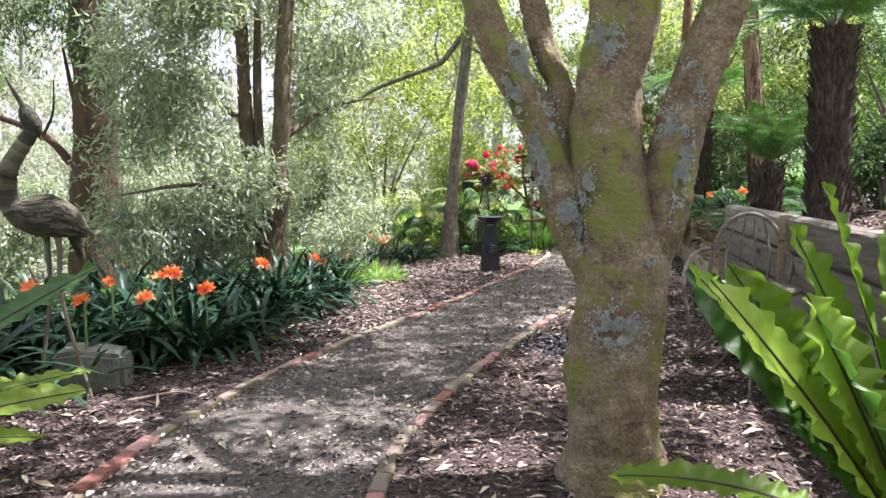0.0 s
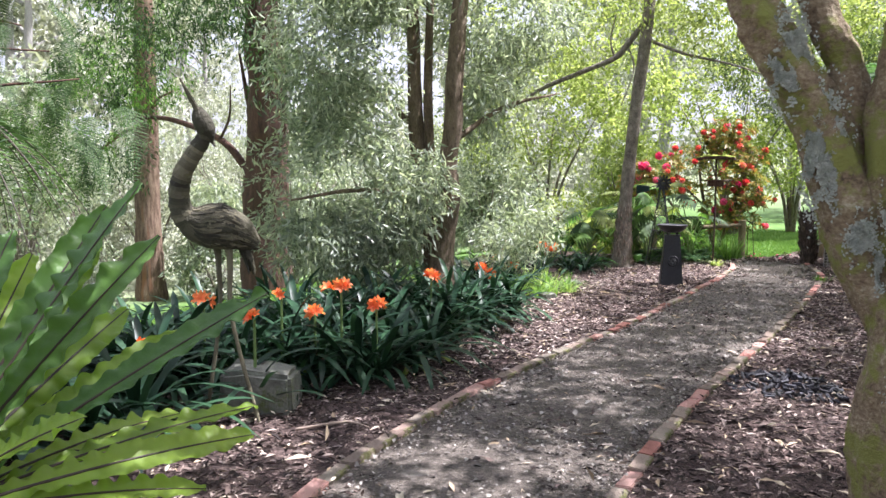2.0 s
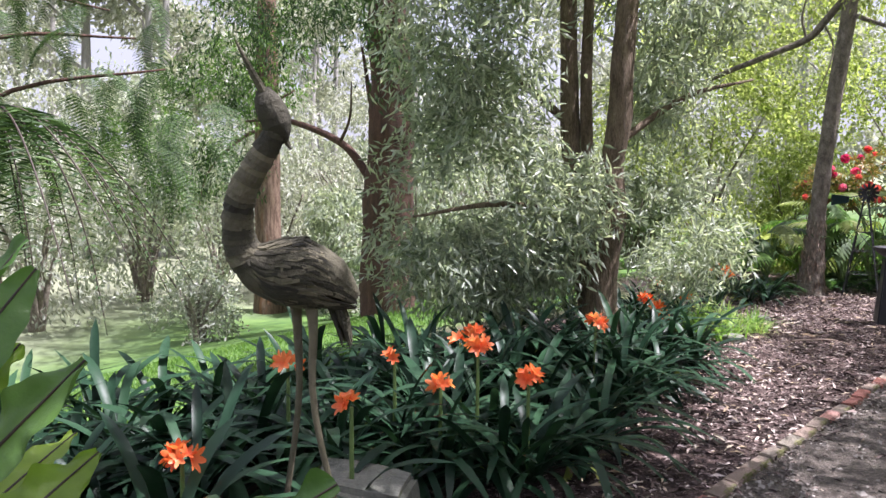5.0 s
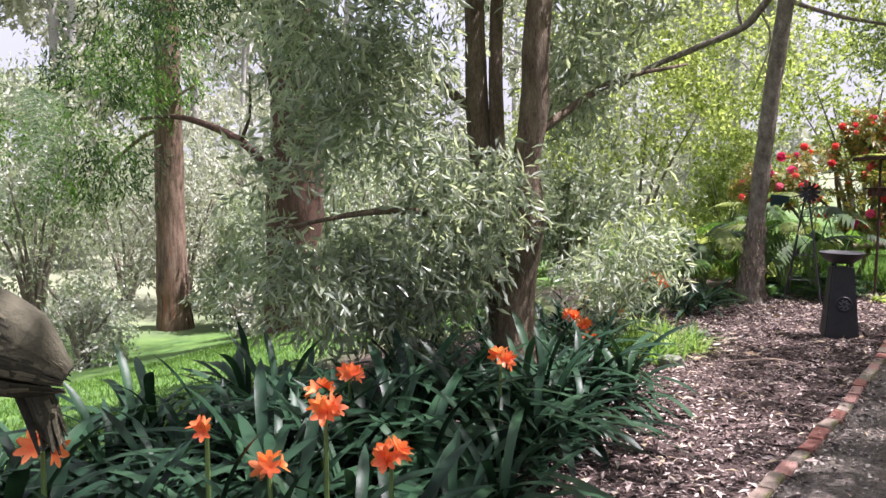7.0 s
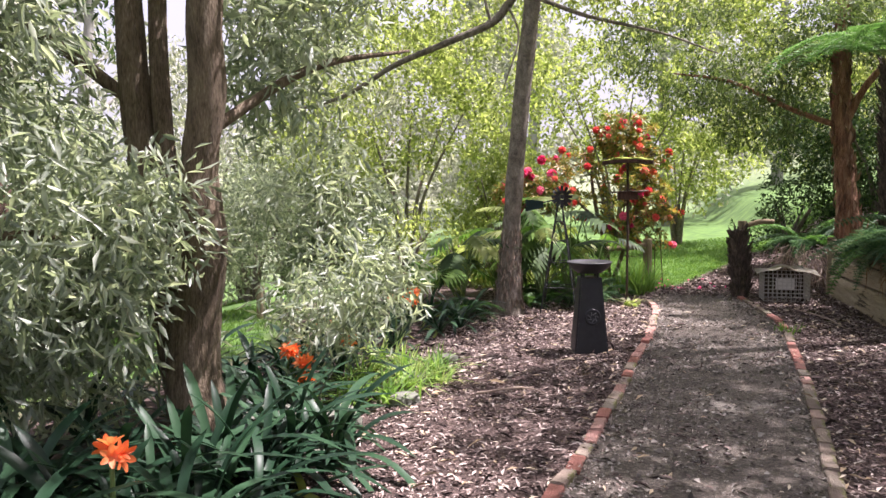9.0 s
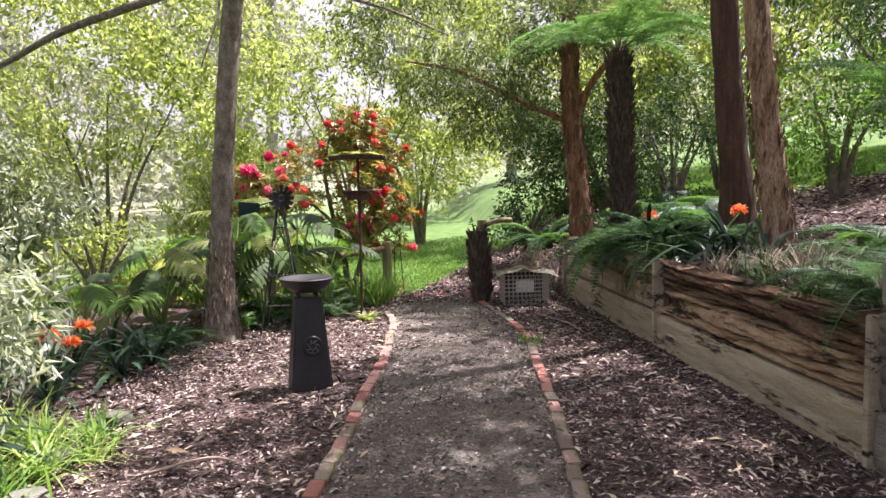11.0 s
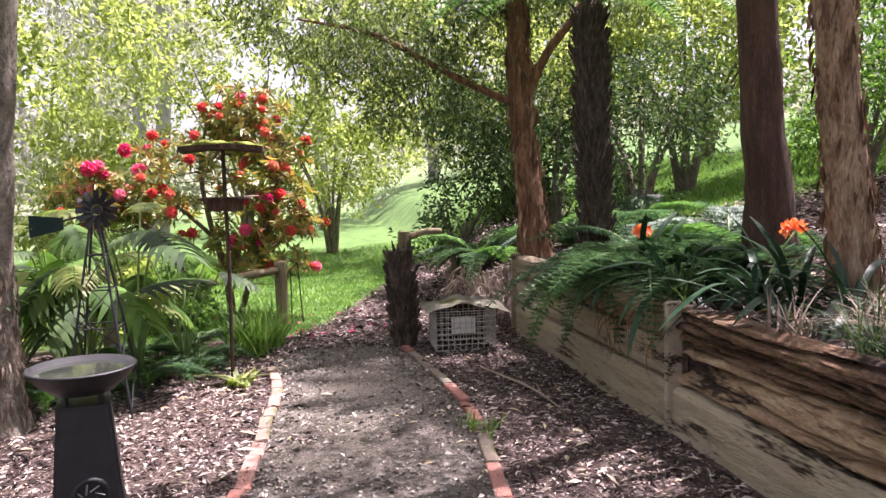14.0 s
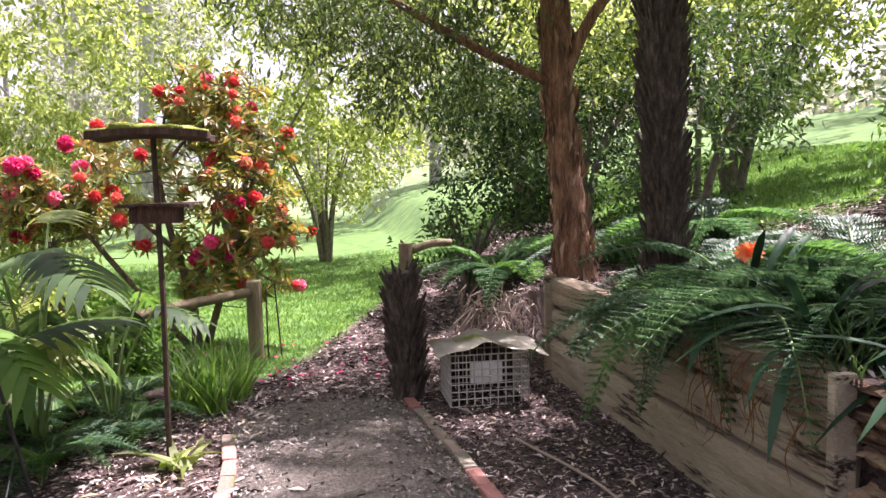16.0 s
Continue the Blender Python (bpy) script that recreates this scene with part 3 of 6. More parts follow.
# ---- front tree with lichen ----
front = tree("leaning_tree", 0.06, 3.45, 0.0, [
    ([(0, 0, -0.05), (0.0, 0, 0.12), (-0.01, 0, 0.5), (0.02, 0, 1.0), (-0.06, 0.02, 1.65), (0.01, 0.05, 2.15), (0.1, 0.2, 3.6)], [0.27, 0.225, 0.2, 0.205, 0.15, 0.14, 0.09]),
    ([(-0.05, 0.0, 0.85), (-0.19, 0.02, 1.15), (-0.34, 0.03, 1.58), (-0.5, 0.04, 1.88), (-0.64, 0.06, 2.16), (-1.1, 0.2, 3.3)], [0.1, 0.1, 0.092, 0.085, 0.075, 0.04]),
    ([(0.06, 0.0, 0.9), (0.18, 0.0, 1.15), (0.25, 0.0, 1.57), (0.38, 0.0, 1.98), (0.44, 0.02, 2.15), (0.8, 0.1, 3.3)], [0.1, 0.11, 0.1, 0.09, 0.085, 0.04]),
    # The next four limbs are unseen, added to carry the shading leaves.
    ([(0.08, 0.18, 3.4), (-0.3, 0.2, 4.5), (-0.9, 0.0, 5.4), (-1.4, -0.3, 6.0)], [0.085, 0.06, 0.04, 0.015]),
    ([(0.09, 0.19, 3.5), (0.4, 0.5, 4.6), (0.9, 0.6, 5.6)], [0.08, 0.05, 0.015]),
    ([(0.09, 0.19, 3.5), (0.9, 1.0, 4.6), (1.8, 1.9, 5.3), (2.6, 2.6, 5.8)], [0.07, 0.05, 0.035, 0.012]),
    ([(0.08, 0.18, 3.4), (-0.3, 1.2, 4.7), (-0.8, 2.3, 5.6), (-1.3, 3.3, 6.0)], [0.07, 0.05, 0.035, 0.012]),
    ([(-0.24, 0.05, 1.42), (-0.26, 0.1, 1.75), (-0.39, 0.13, 2.12), (-0.6, 0.3, 3.2)], [0.07, 0.062, 0.058, 0.03]),
], BARK_MOSS, "stout multi-stemmed tree with mossy bark and lichen patches", [((0, 3.2, 4.3), (2.2, 2.0, 0.9)), ((-0.9, 2.6, 4.0), (1.2, 1.0, 0.6))], 14000, (0.07, 0.03), LEAF_MID, 0.3, 3, gaps=0.05, rough=0.2, sides=48, high=[((0.2, 1.2, 5.6), (2.8, 3.0, 1.0)), ((-0.5, -0.4, 5.8), (2.2, 1.8, 0.8)), ((1.2, -0.6, 5.6), (1.4, 1.2, 0.8)), ((2.6, 2.6, 5.8), (1.3, 1.5, 0.8)), ((-1.2, 3.2, 6.0), (1.9, 1.7, 0.8))], high_count=42000, steps=22)
# wrinkles round the stems and small knobs of old bark
for stem in front.children:
    if stem.name.split(".")[0] in ("trunk", "limb"):
        for v in stem.data.vertices:
            q = v.co.copy()
            wrinkle = noise.noise(Vector((q.x * 6, q.y * 6, q.z * 26))) * 0.006 + noise.noise(q * 34) * 0.005 + noise.noise(q * 9) * 0.008
            v.co = q + v.normal * wrinkle


def lichen_patch(cx, cy, cz, w, h, seed, radius, axis_x, axis_y, parent):
    """A crust of small frilly lobes that follows the round of the stem."""
    rng = np.random.default_rng(seed)
    n = int(2800 * w * h / 0.02)
    u, v = rng.normal(size=n) * w * 0.3, rng.normal(size=n) * h * 0.3
    keep = np.array([noise.noise(Vector((a * 22, b * 22, seed))) > -0.12 for a, b in zip(u, v)])
    u, v = u[keep], v[keep]
    a0 = math.atan2(cy - axis_y, cx - axis_x)
    ang = a0 + u / radius
    p = np.stack([axis_x + np.cos(ang) * radius, axis_y + np.sin(ang) * radius, cz + v], 1)
    nrm = np.stack([np.cos(ang), np.sin(ang), np.zeros_like(ang)], 1)
    way = rng.normal(size=p.shape)
    way -= nrm * (way * nrm).sum(1, keepdims=True)
    way += nrm * 0.35
    return tagged(part("lichen", flakes("lichen", p, way, rng.uniform(0.006, 0.014, len(p)), rng.uniform(0.006, 0.013, len(p)), LICHEN, 0.1, nrm), LICHEN, parent, "pale blue-green lichen crust"), kind="stuff")


for args in [(0.01, -0.2, 0.73, 0.17, 0.13, 11, 0.208, 0.0, 0.0), (-0.2, -0.12, 1.12, 0.06, 0.1, 12, 0.205, 0.02, 0.0), (-0.13, -0.13, 1.33, 0.06, 0.12, 13, 0.185, -0.02, 0.0),
             (-0.12, -0.2, 1.94, 0.12, 0.13, 14, 0.152, -0.03, 0.03), (0.15, -0.18, 1.02, 0.05, 0.05, 15, 0.21, 0.02, 0.0), (0.22, -0.1, 1.45, 0.12, 0.3, 16, 0.108, 0.235, 0.0), (0.28, -0.1, 1.75, 0.08, 0.14, 17, 0.1, 0.3, 0.0),
             (-0.36, -0.09, 1.5, 0.12, 0.3, 18, 0.1, -0.31, 0.03), (-0.45, -0.08, 1.8, 0.12, 0.25, 19, 0.092, -0.45, 0.035), (-0.22, -0.1, 1.22, 0.07, 0.12, 20, 0.11, -0.19, 0.02)]:
    lichen_patch(*args, front)

# ---- trees of the low bank ----
tree("wattle_tree", -3.66, 8.0, 0.0, [
    ([(0.06, 0, -0.1), (0.05, 0, 0.12), (-0.02, 0, 0.45), (0.0, 0.02, 0.8), (0.07, 0, 1.2), (0.06, 0, 1.6), (0.12, 0, 2.0), (0.14, 0, 2.6), (0.2, 0.2, 4.5), (0.3, 0.4, 6.5)], [0.3, 0.2, 0.15, 0.13, 0.125, 0.1, 0.1, 0.09, 0.07, 0.04]),
    ([(-0.05, 0.02, 0.2), (-0.15, 0.03, 0.68), (-0.32, 0.05, 1.7), (-0.36, 0.05, 2.5), (-0.5, 0.2, 4.4), (-0.7, 0.3, 6)], [0.12, 0.095, 0.08, 0.075, 0.06, 0.03]),
    ([(-0.05, 0.05, 0.3), (-0.15, 0.08, 1.2), (-0.22, 0.1, 2.4), (-0.25, 0.3, 4.5)], [0.08, 0.06, 0.05, 0.03]),
    ([(-0.36, 0.05, 2.0), (-0.8, -0.3, 2.4), (-1.5, -0.6, 2.6)], [0.04, 0.03, 0.012]),
    ([(0.1, 0, 1.8), (0.5, 0.5, 2.2), (0.9, 1.2, 2.4)], [0.035, 0.025, 0.01]),
    ([(-0.2, 0, 1.2), (-0.6, -0.7, 1.3), (-1.1, -1.2, 1.2)], [0.035, 0.025, 0.01]),
], BARK_BROWN, "multi-stemmed tree with grey-green weeping foliage", [
    ((-0.95, -0.6, 1.5), (0.8, 0.7, 0.8)), ((-0.8, -0.8, 2.7), (0.8, 0.7, 0.8)), ((-0.7, -0.5, 3.7), (1.0, 0.9, 0.8)), ((-0.9, -0.8, 0.85), (0.8, 0.6, 0.45)),
    ((-0.2, -0.7, 1.2), (0.5, 0.35, 0.5)), ((-0.35, -0.55, 0.9), (0.4, 0.25, 0.4)), ((0.35, 0.9, 2.3), (0.6, 0.7, 0.6)), ((0.25, 0.6, 1.35), (0.5, 0.5, 0.5)),
    ((0.4, 0.6, 3.3), (0.9, 0.9, 0.7)), ((-0.5, -0.9, 3.5), (0.8, 0.7, 0.6)), ((0.3, 1.6, 0.8), (0.6, 0.7, 0.45)), ((-0.02, -0.42, 1.35), (0.3, 0.2, 0.4)), ((-0.08, -0.4, 0.8), (0.28, 0.2, 0.3)), ((-0.8, 0.1, 0.5), (0.75, 0.5, 0.4)), ((-1.5, -0.2, 0.9), (0.6, 0.7, 0.5))],
    56000, (0.105, 0.024), LEAF_GREY, 0.5, 4, 0.2, 0.2, leaf_label="fine grey-green leaves")
tree("stringybark_tree", -8.4, 11.3, -0.75, [
    ([(0, 0, -0.3), (0, 0, 1.2), (0.02, 0, 2.3), (0.08, 0, 3.7), (0, 0, 5.1), (0.2, 0.3, 8)], [0.46, 0.4, 0.36, 0.33, 0.3, 0.18]),
    ([(-0.05, 0, 2.1), (-0.4, 0, 2.35), (-0.95, 0, 2.85), (-2.2, 0.1, 3.25), (-3.4, 0.3, 3.3)], [0.09, 0.07, 0.06, 0.045, 0.02]),
    ([(0, 0, 2.9), (-0.3, 0, 3.4), (-0.5, 0, 4.3)], [0.07, 0.05, 0.02]),
    ([(-0.95, 0, 2.85), (-0.5, -0.3, 3.2), (-0.3, -0.5, 3.7)], [0.03, 0.02, 0.01]),
], BARK_DARK, "tall reddish-brown stringy-barked tree", [((-1.5, -0.6, 5.2), (2.0, 1.4, 1.2)), ((1.2, -0.8, 4.4), (1.8, 1.3, 1.2)), ((-3.2, -0.4, 4.0), (1.2, 0.9, 0.9)), ((0.3, 0, 7.5), (3, 2.5, 1.6)), ((-2.9, -0.6, 2.5), (0.8, 0.6, 0.7))], 26000, (0.11, 0.028), LEAF_DARK, 0.8, 5, 0.22, 0.05)
tree("stringybark_tree", -12.7, 13.0, -1.25, [
    ([(0, 0, -0.3), (-0.02, 0, 0.6), (-0.05, 0, 1.8), (-0.02, 0, 3.9), (0, 0, 6), (0.1, 0, 9)], [0.36, 0.3, 0.27, 0.24, 0.2, 0.1]),
    ([(0, 0, 3.8), (-0.8, 0, 3.6), (-1.6, -0.2, 2.9), (-2.0, -0.2, 1.9)], [0.05, 0.04, 0.025, 0.012]),
    ([(0, 0, 3.5), (0.5, -0.3, 4.2), (1.3, -0.6, 4.4)], [0.05, 0.035, 0.015]),
], BARK_STRINGY, "slender reddish-barked tree on the lower lawn", [((-0.8, -0.6, 4.3), (1.3, 1.0, 1.2)), ((0.7, -0.8, 4.8), (1.2, 1.0, 1.0)), ((-1.9, -0.5, 3.2), (1.0, 0.8, 1.1)), ((0, 0, 7.5), (2.4, 2, 1.6)), ((-3.4, -1.0, 3.0), (1.3, 0.8, 1.5))], 22000, (0.1, 0.03), LEAF_MID, 1.0, 6, 0.22, 0.06)
slim = tree("slim_tree", -2.7, 13.3, 0.0, [
    ([(-0.02, 0, -0.1), (0, 0, 0.25), (0.03, 0, 0.9), (0.1, 0, 1.9), (0.19, 0, 2.8), (0.3, 0, 3.8), (0.45, 0.1, 6), (0.6, 0.2, 8)], [0.25, 0.15, 0.108, 0.1, 0.096, 0.092, 0.07, 0.04]),
    ([(0.26, 0, 3.95), (0.0, 0, 3.62), (-0.2, 0, 3.42), (-0.75, 0, 3.22), (-1.4, 0.05, 3.0), (-2.1, 0.1, 2.65), (-3.0, 0.3, 2.5)], [0.045, 0.05, 0.045, 0.04, 0.035, 0.025, 0.012]),
    ([(-0.2, 0, 3.42), (-0.25, -0.1, 3.7), (-0.15, -0.2, 4.1)], [0.02, 0.015, 0.008]),
    ([(0.3, 0, 3.7), (0.9, -0.2, 3.4), (1.7, -0.3, 3.15), (2.3, -0.3, 2.9)], [0.03, 0.025, 0.015, 0.008]),
    ([(0.0, 0, 3.62), (0.15, -0.2, 3.2), (0.0, -0.4, 2.6)], [0.015, 0.012, 0.006]),
], BARK_GREY, "slim grey-barked tree leaning over the path", [((-1.7, 0.8, 3.3), (1.4, 1.1, 0.7)), ((-2.6, 1.2, 2.2), (0.9, 0.9, 0.7)), ((0.3, 0.6, 4.6), (2.0, 1.6, 0.8)), ((1.4, -0.2, 3.7), (1.0, 0.8, 0.35)), ((0.6, 0, 7), (2.5, 2.5, 1.4))], 26000, (0.075, 0.035), LEAF_LIGHT, 0.5, 7, 0.2, 0.08, high=[((0.8, 0.5, 7.2), (3.0, 3.2, 1.2)), ((2.4, 3.2, 7.4), (2.2, 2.0, 1.0))], high_count=9000)

# ---- trees of the upper bank ----
pb_one = tree("paperbark_tree", 1.5, 15.45, 0.45, [
    ([(0.12, 0, -0.1), (0.09, 0, 0.4), (0.02, 0, 1.05), (-0.06, 0, 1.95), (-0.08, 0, 2.8), (0.0, 0.1, 4.5), (0, 0.2, 7)], [0.23, 0.16, 0.115, 0.105, 0.1, 0.08, 0.04]),
    ([(-0.05, 0, 1.8), (-0.45, -0.05, 1.95), (-0.9, -0.1, 2.15), (-1.5, -0.1, 2.45), (-2.2, 0.0, 2.6)], [0.045, 0.035, 0.03, 0.022, 0.01]),
    ([(0, 0, 1.85), (0.2, -0.05, 2.3), (0.5, -0.1, 2.7), (0.9, -0.1, 3.4)], [0.05, 0.045, 0.04, 0.02]),
], BARK_RED, "paperbark tree with peeling orange-brown bark", [((-1.1, 0.2, 2.6), (1.1, 0.9, 0.6)), ((-1.0, 0.4, 1.95), (0.7, 0.6, 0.5)), ((-1.7, 0.6, 2.6), (0.9, 0.8, 0.6)), ((-0.2, -0.2, 3.0), (0.9, 0.8, 0.5)), ((0.8, 0.3, 3.2), (1.2, 1, 0.6)), ((-2.2, 0.5, 3.1), (1.2, 1.0, 0.6)), ((0.4, 1.7, 5.5), (1.6, 1.4, 0.7))], 36000, (0.08, 0.022), LEAF_OLIVE, 0.7, 8, 0.17, 0.05, high=[((0.6, 2.4, 6.6), (2.0, 2.0, 1.0))], high_count=4000)
tree("red_barked_tree", 2.36, 12.75, 0.74, [([(0.03, 0, -0.1), (0, 0, 0.6), (-0.07, 0, 1.35), (-0.13, 0, 2.15), (-0.3, 0, 5), (-0.3, 0, 8)], [0.2, 0.155, 0.135, 0.13, 0.1, 0.05])], BARK_DARK, "tall dark red-barked tree on the bank", [((0.1, -0.2, 4.8), (2.0, 1.9, 1.0)), ((1.3, 0.8, 3.0), (1.4, 1.2, 0.6))], 15000, (0.09, 0.025), LEAF_DARK, 0.5, 9, 0.2, 0.05, high=[((-0.1, -1.0, 6.6), (1.8, 2.2, 1.2))], high_count=9000)
pb_two = tree("paperbark_tree", 2.3, 11.85, 0.76, [([(0.03, 0, -0.1), (-0.02, 0, 0.36), (-0.13, 0, 1.18), (-0.22, 0, 1.96), (-0.4, 0, 4), (-0.5, 0, 7)], [0.19, 0.125, 0.105, 0.1, 0.085, 0.05])], BARK_PAPER, "paperbark tree with flaking pale bark", [((0, -0.6, 4.4), (2.2, 2.0, 1.0)), ((1.6, 0.4, 2.3), (1.1, 1.0, 0.5))], 12000, (0.08, 0.02), LEAF_DARK, 0.6, 10, 0.2, 0.05, high=[((0.3, -1.8, 6.6), (1.9, 3.0, 1.2))], high_count=13000)


def peel(parent, pts, radii, count, seed, z_top, long=0.16, strip=PEEL):
    """Loose strips of bark curling off a stem."""
    rng = np.random.default_rng(seed)
    line = smooth_line(pts, 7)
    rr = np.interp(np.linspace(0, 1, len(line)), np.linspace(0, 1, len(radii)), radii)
    zs = [q.z for q in line]
    p, w, fl, ln_ = [], [], [], []
    for i in range(count):
        z, a = rng.uniform(0.05, z_top), rng.uniform(0, 6.28)
        x, y, g = np.interp(z, zs, [q.x for q in line]), np.interp(z, zs, [q.y for q in line]), np.interp(z, zs, rr)
        o = np.array([math.cos(a), math.sin(a), 0])
        p.append(np.array([x, y, z]) + o * (g + 0.002))
        w.append(o * rng.uniform(0.05, 0.3) + np.array([rng.normal() * 0.12, rng.normal() * 0.12, rng.choice([-1, 1])]))
        fl.append(o)
        ln_.append(long * rng.uniform(0.4, 1.3))
    ln_ = np.array(ln_)
    tagged(part("peeling_bark", flakes("peeling_bark", p, w, ln_, ln_ * 0.24, strip, 0.3, fl), strip, parent, "curling strips of peeling bark"), kind="stuff")


def frond(name, length, pairs, spread, material, arch=0.5, droop=0.35, pinna=0.05, seed=1, split=True):
    """A feathery fern frond along +y from the origin, arching up and over; pinnae are cut into lobes."""
    rng = np.random.default_rng(seed)
    p, w, L, W, fl = [], [], [], [], []
    spine = []
    for i in range(25):
        s = i / 24
        spine.append(Vector((0, length * (s - 0.12 * s * s), length * (arch * s - (arch + droop) * s * s))))
    for i in range(pairs):
        s = 0.12 + 0.87 * i / (pairs - 1)
        c = spine[min(23, int(s * 24))].lerp(spine[min(24, int(s * 24) + 1)], s * 24 - int(s * 24))
        half = spread * math.sin(math.pi * min(1, 0.16 + 0.86 * s) ** 0.8) ** 0.8 * (1 + rng.uniform(-0.08, 0.08)) + 0.012
        for sgn in (-1, 1):
            d = Vector((sgn, 0.35, -0.18 + rng.uniform(-0.1, 0.1))).normalized()
            if split:
                k = max(5, int(half / 0.0135))
                for j in range(k):
                    q = c + d * half * j / k
                    l = 0.034 * (1 - 0.75 * j / k) + 0.009
                    for t2 in (-1, 1):
                        p.append(q)
                        w.append((d.x * 0.5, t2 * 1.0 + d.y, d.z - 0.1))
                        L.append(l)
                        W.append(l * 0.34)
                        fl.append((0, 0, 1))
            else:
                p.append(c)
                w.append(d)
                L.append(half)
                W.append(pinna)
                fl.append((0, 0, 1))
    me = flakes(name, p, w, L, W, material, 0.1, fl)
    return me, (tube(spine, [0.011 * length ** 0.5, 0.003], 5))


peel(pb_one, [(0.12, 0, -0.1), (0.09, 0, 0.4), (0.02, 0, 1.05), (-0.06, 0, 1.95), (-0.08, 0, 2.8)], [0.23, 0.16, 0.115, 0.105, 0.1], 420, 1, 2.7)
peel(pb_two, [(0.03, 0, -0.1), (-0.02, 0, 0.36), (-0.13, 0, 1.18), (-0.22, 0, 1.96)], [0.19, 0.125, 0.105, 0.1], 380, 2, 1.9, 0.12)
peel(slim, [(-0.02, 0, -0.1), (0, 0, 0.25), (0.03, 0, 0.9), (0.1, 0, 1.9)], [0.25, 0.15, 0.108, 0.1], 520, 3, 1.0, 0.09, TWIG)
FROND_BIG = [frond("frond", 1.5, 34, 0.3, PINNA, 0.55, 0.3, seed=s, pinna=0.05, split=True) for s in (1, 2)]
FROND_SMALL = [frond("frond", 0.62, 26, 0.14, mt, 0.6, 0.5, seed=s) for s, mt in ((3, PINNA), (4, BRACKEN), (5, BRACKEN))]
RIBS = {}


def fern_head(parent, z, count, kinds, tilt, seed, scale=1.0, rib_wood=STALK):
    rng = np.random.default_rng(seed)
    for i in range(count):
        k = i % len(kinds)
        me, rib = kinds[k]
        key = (me.name, "rib")
        if key not in RIBS:
            RIBS[key] = link_mesh("rib", rib[0], rib[1], rib_wood, True)
        m = pose(0, 0, z, 0, 0, 360 * i / count + rng.uniform(-12, 12)) @ pose(0, 0.03, 0, tilt + rng.uniform(-16, 16), 0, 0) @ Matrix.Scale(scale * rng.uniform(0.8, 1.1), 4)
        f = part("frond", me, PINNA, parent, m=m)
        part("rib", RIBS[key], STALK, f)


def fern_trunk(height, radius, seed, lean=(0, 0)):
    """A trunk shaggy with old frond stubs."""
    rng = np.random.default_rng(seed)
    shapes = [tube([(lean[0] * s, lean[1] * s, height * s - 0.08 * (s == 0)) for s in np.linspace(0, 1, 14)], [radius * 1.15, radius * 0.9, radius * 0.95, radius], 14, 0.2, seed)]
    for i in range(int(height * 260)):
        s, a = rng.uniform(0, 0.98), rng.uniform(0, 6.28)
        b = Vector((lean[0] * s + math.cos(a) * radius * 0.85, lean[1] * s + math.sin(a) * radius * 0.85, height * s))
        o = Vector((math.cos(a) * 0.55, math.sin(a) * 0.55, 1)).normalized()
        shapes.append(tube([b, b + o * rng.uniform(0.08, 0.17)], [0.019, 0.006], 4))
    return join(*shapes)


def tree_fern(x, y, z, height, radius, fronds, seed, lean=(0, 0), scale=1.0, tilt=22):
    t = thing("tree_fern", x, y, z, "tree fern with a dark shaggy trunk and arching fronds", "tree fern", "tree ferns")
    part("trunk", fern_trunk(height, radius, seed, lean), FERN_TRUNK, t)
    hub = part("crown", tube([(lean[0], lean[1], height - 0.05), (lean[0], lean[1], height + 0.12)], [radius * 0.9, 0.03], 10), FERN_TRUNK, t, "brown scaly growing tip")
    hub.matrix_basis = Matrix.Identity(4)
    fern_head(hub, height + 0.02, fronds, FROND_BIG, tilt, seed, scale)
    for f in hub.children:
        f.matrix_basis = Matrix.Translation((lean[0], lean[1], 0)) @ f.matrix_basis
    return t


tree_fern(1.72, 14.2, 0.74, 2.2, 0.125, 16, 21, (-0.06, 0))
tree_fern(1.82, 9.3, 0.76, 0.75, 0.15, 14, 22, scale=0.75, tilt=52)
tree_fern(2.12, 8.0, 0.76, 2.05, 0.19, 16, 23)

FROND_DROOP = [frond("frond", 1.05, 34, 0.19, LEAF_DARK, 0.35, 1.25, seed=s_, pinna=0.02, split=False) for s_ in (16, 17)]
low = thing("tree_fern", -6.2, 4.35, float(ground_z(-6.2, 4.35)), "tree fern with drooping dark fronds below the bed", "tree fern", "tree ferns")
part("trunk", tube([(0, 0, -0.1), (0.03, 0, 0.7), (-0.01, 0, 1.4), (0, 0, 1.95)], [0.06, 0.045, 0.04, 0.045], 10, 0.2, 27), BARK_GREY, low, smooth=True)
hub = part("crown", tube([(0, 0, 1.9), (0, 0, 2.03)], [0.07, 0.03], 10), FERN_TRUNK, low, "brown scaly growing tip")
fern_head(hub, 1.95, 26, FROND_DROOP, 4, 28, 0.9, NEST_RIB)

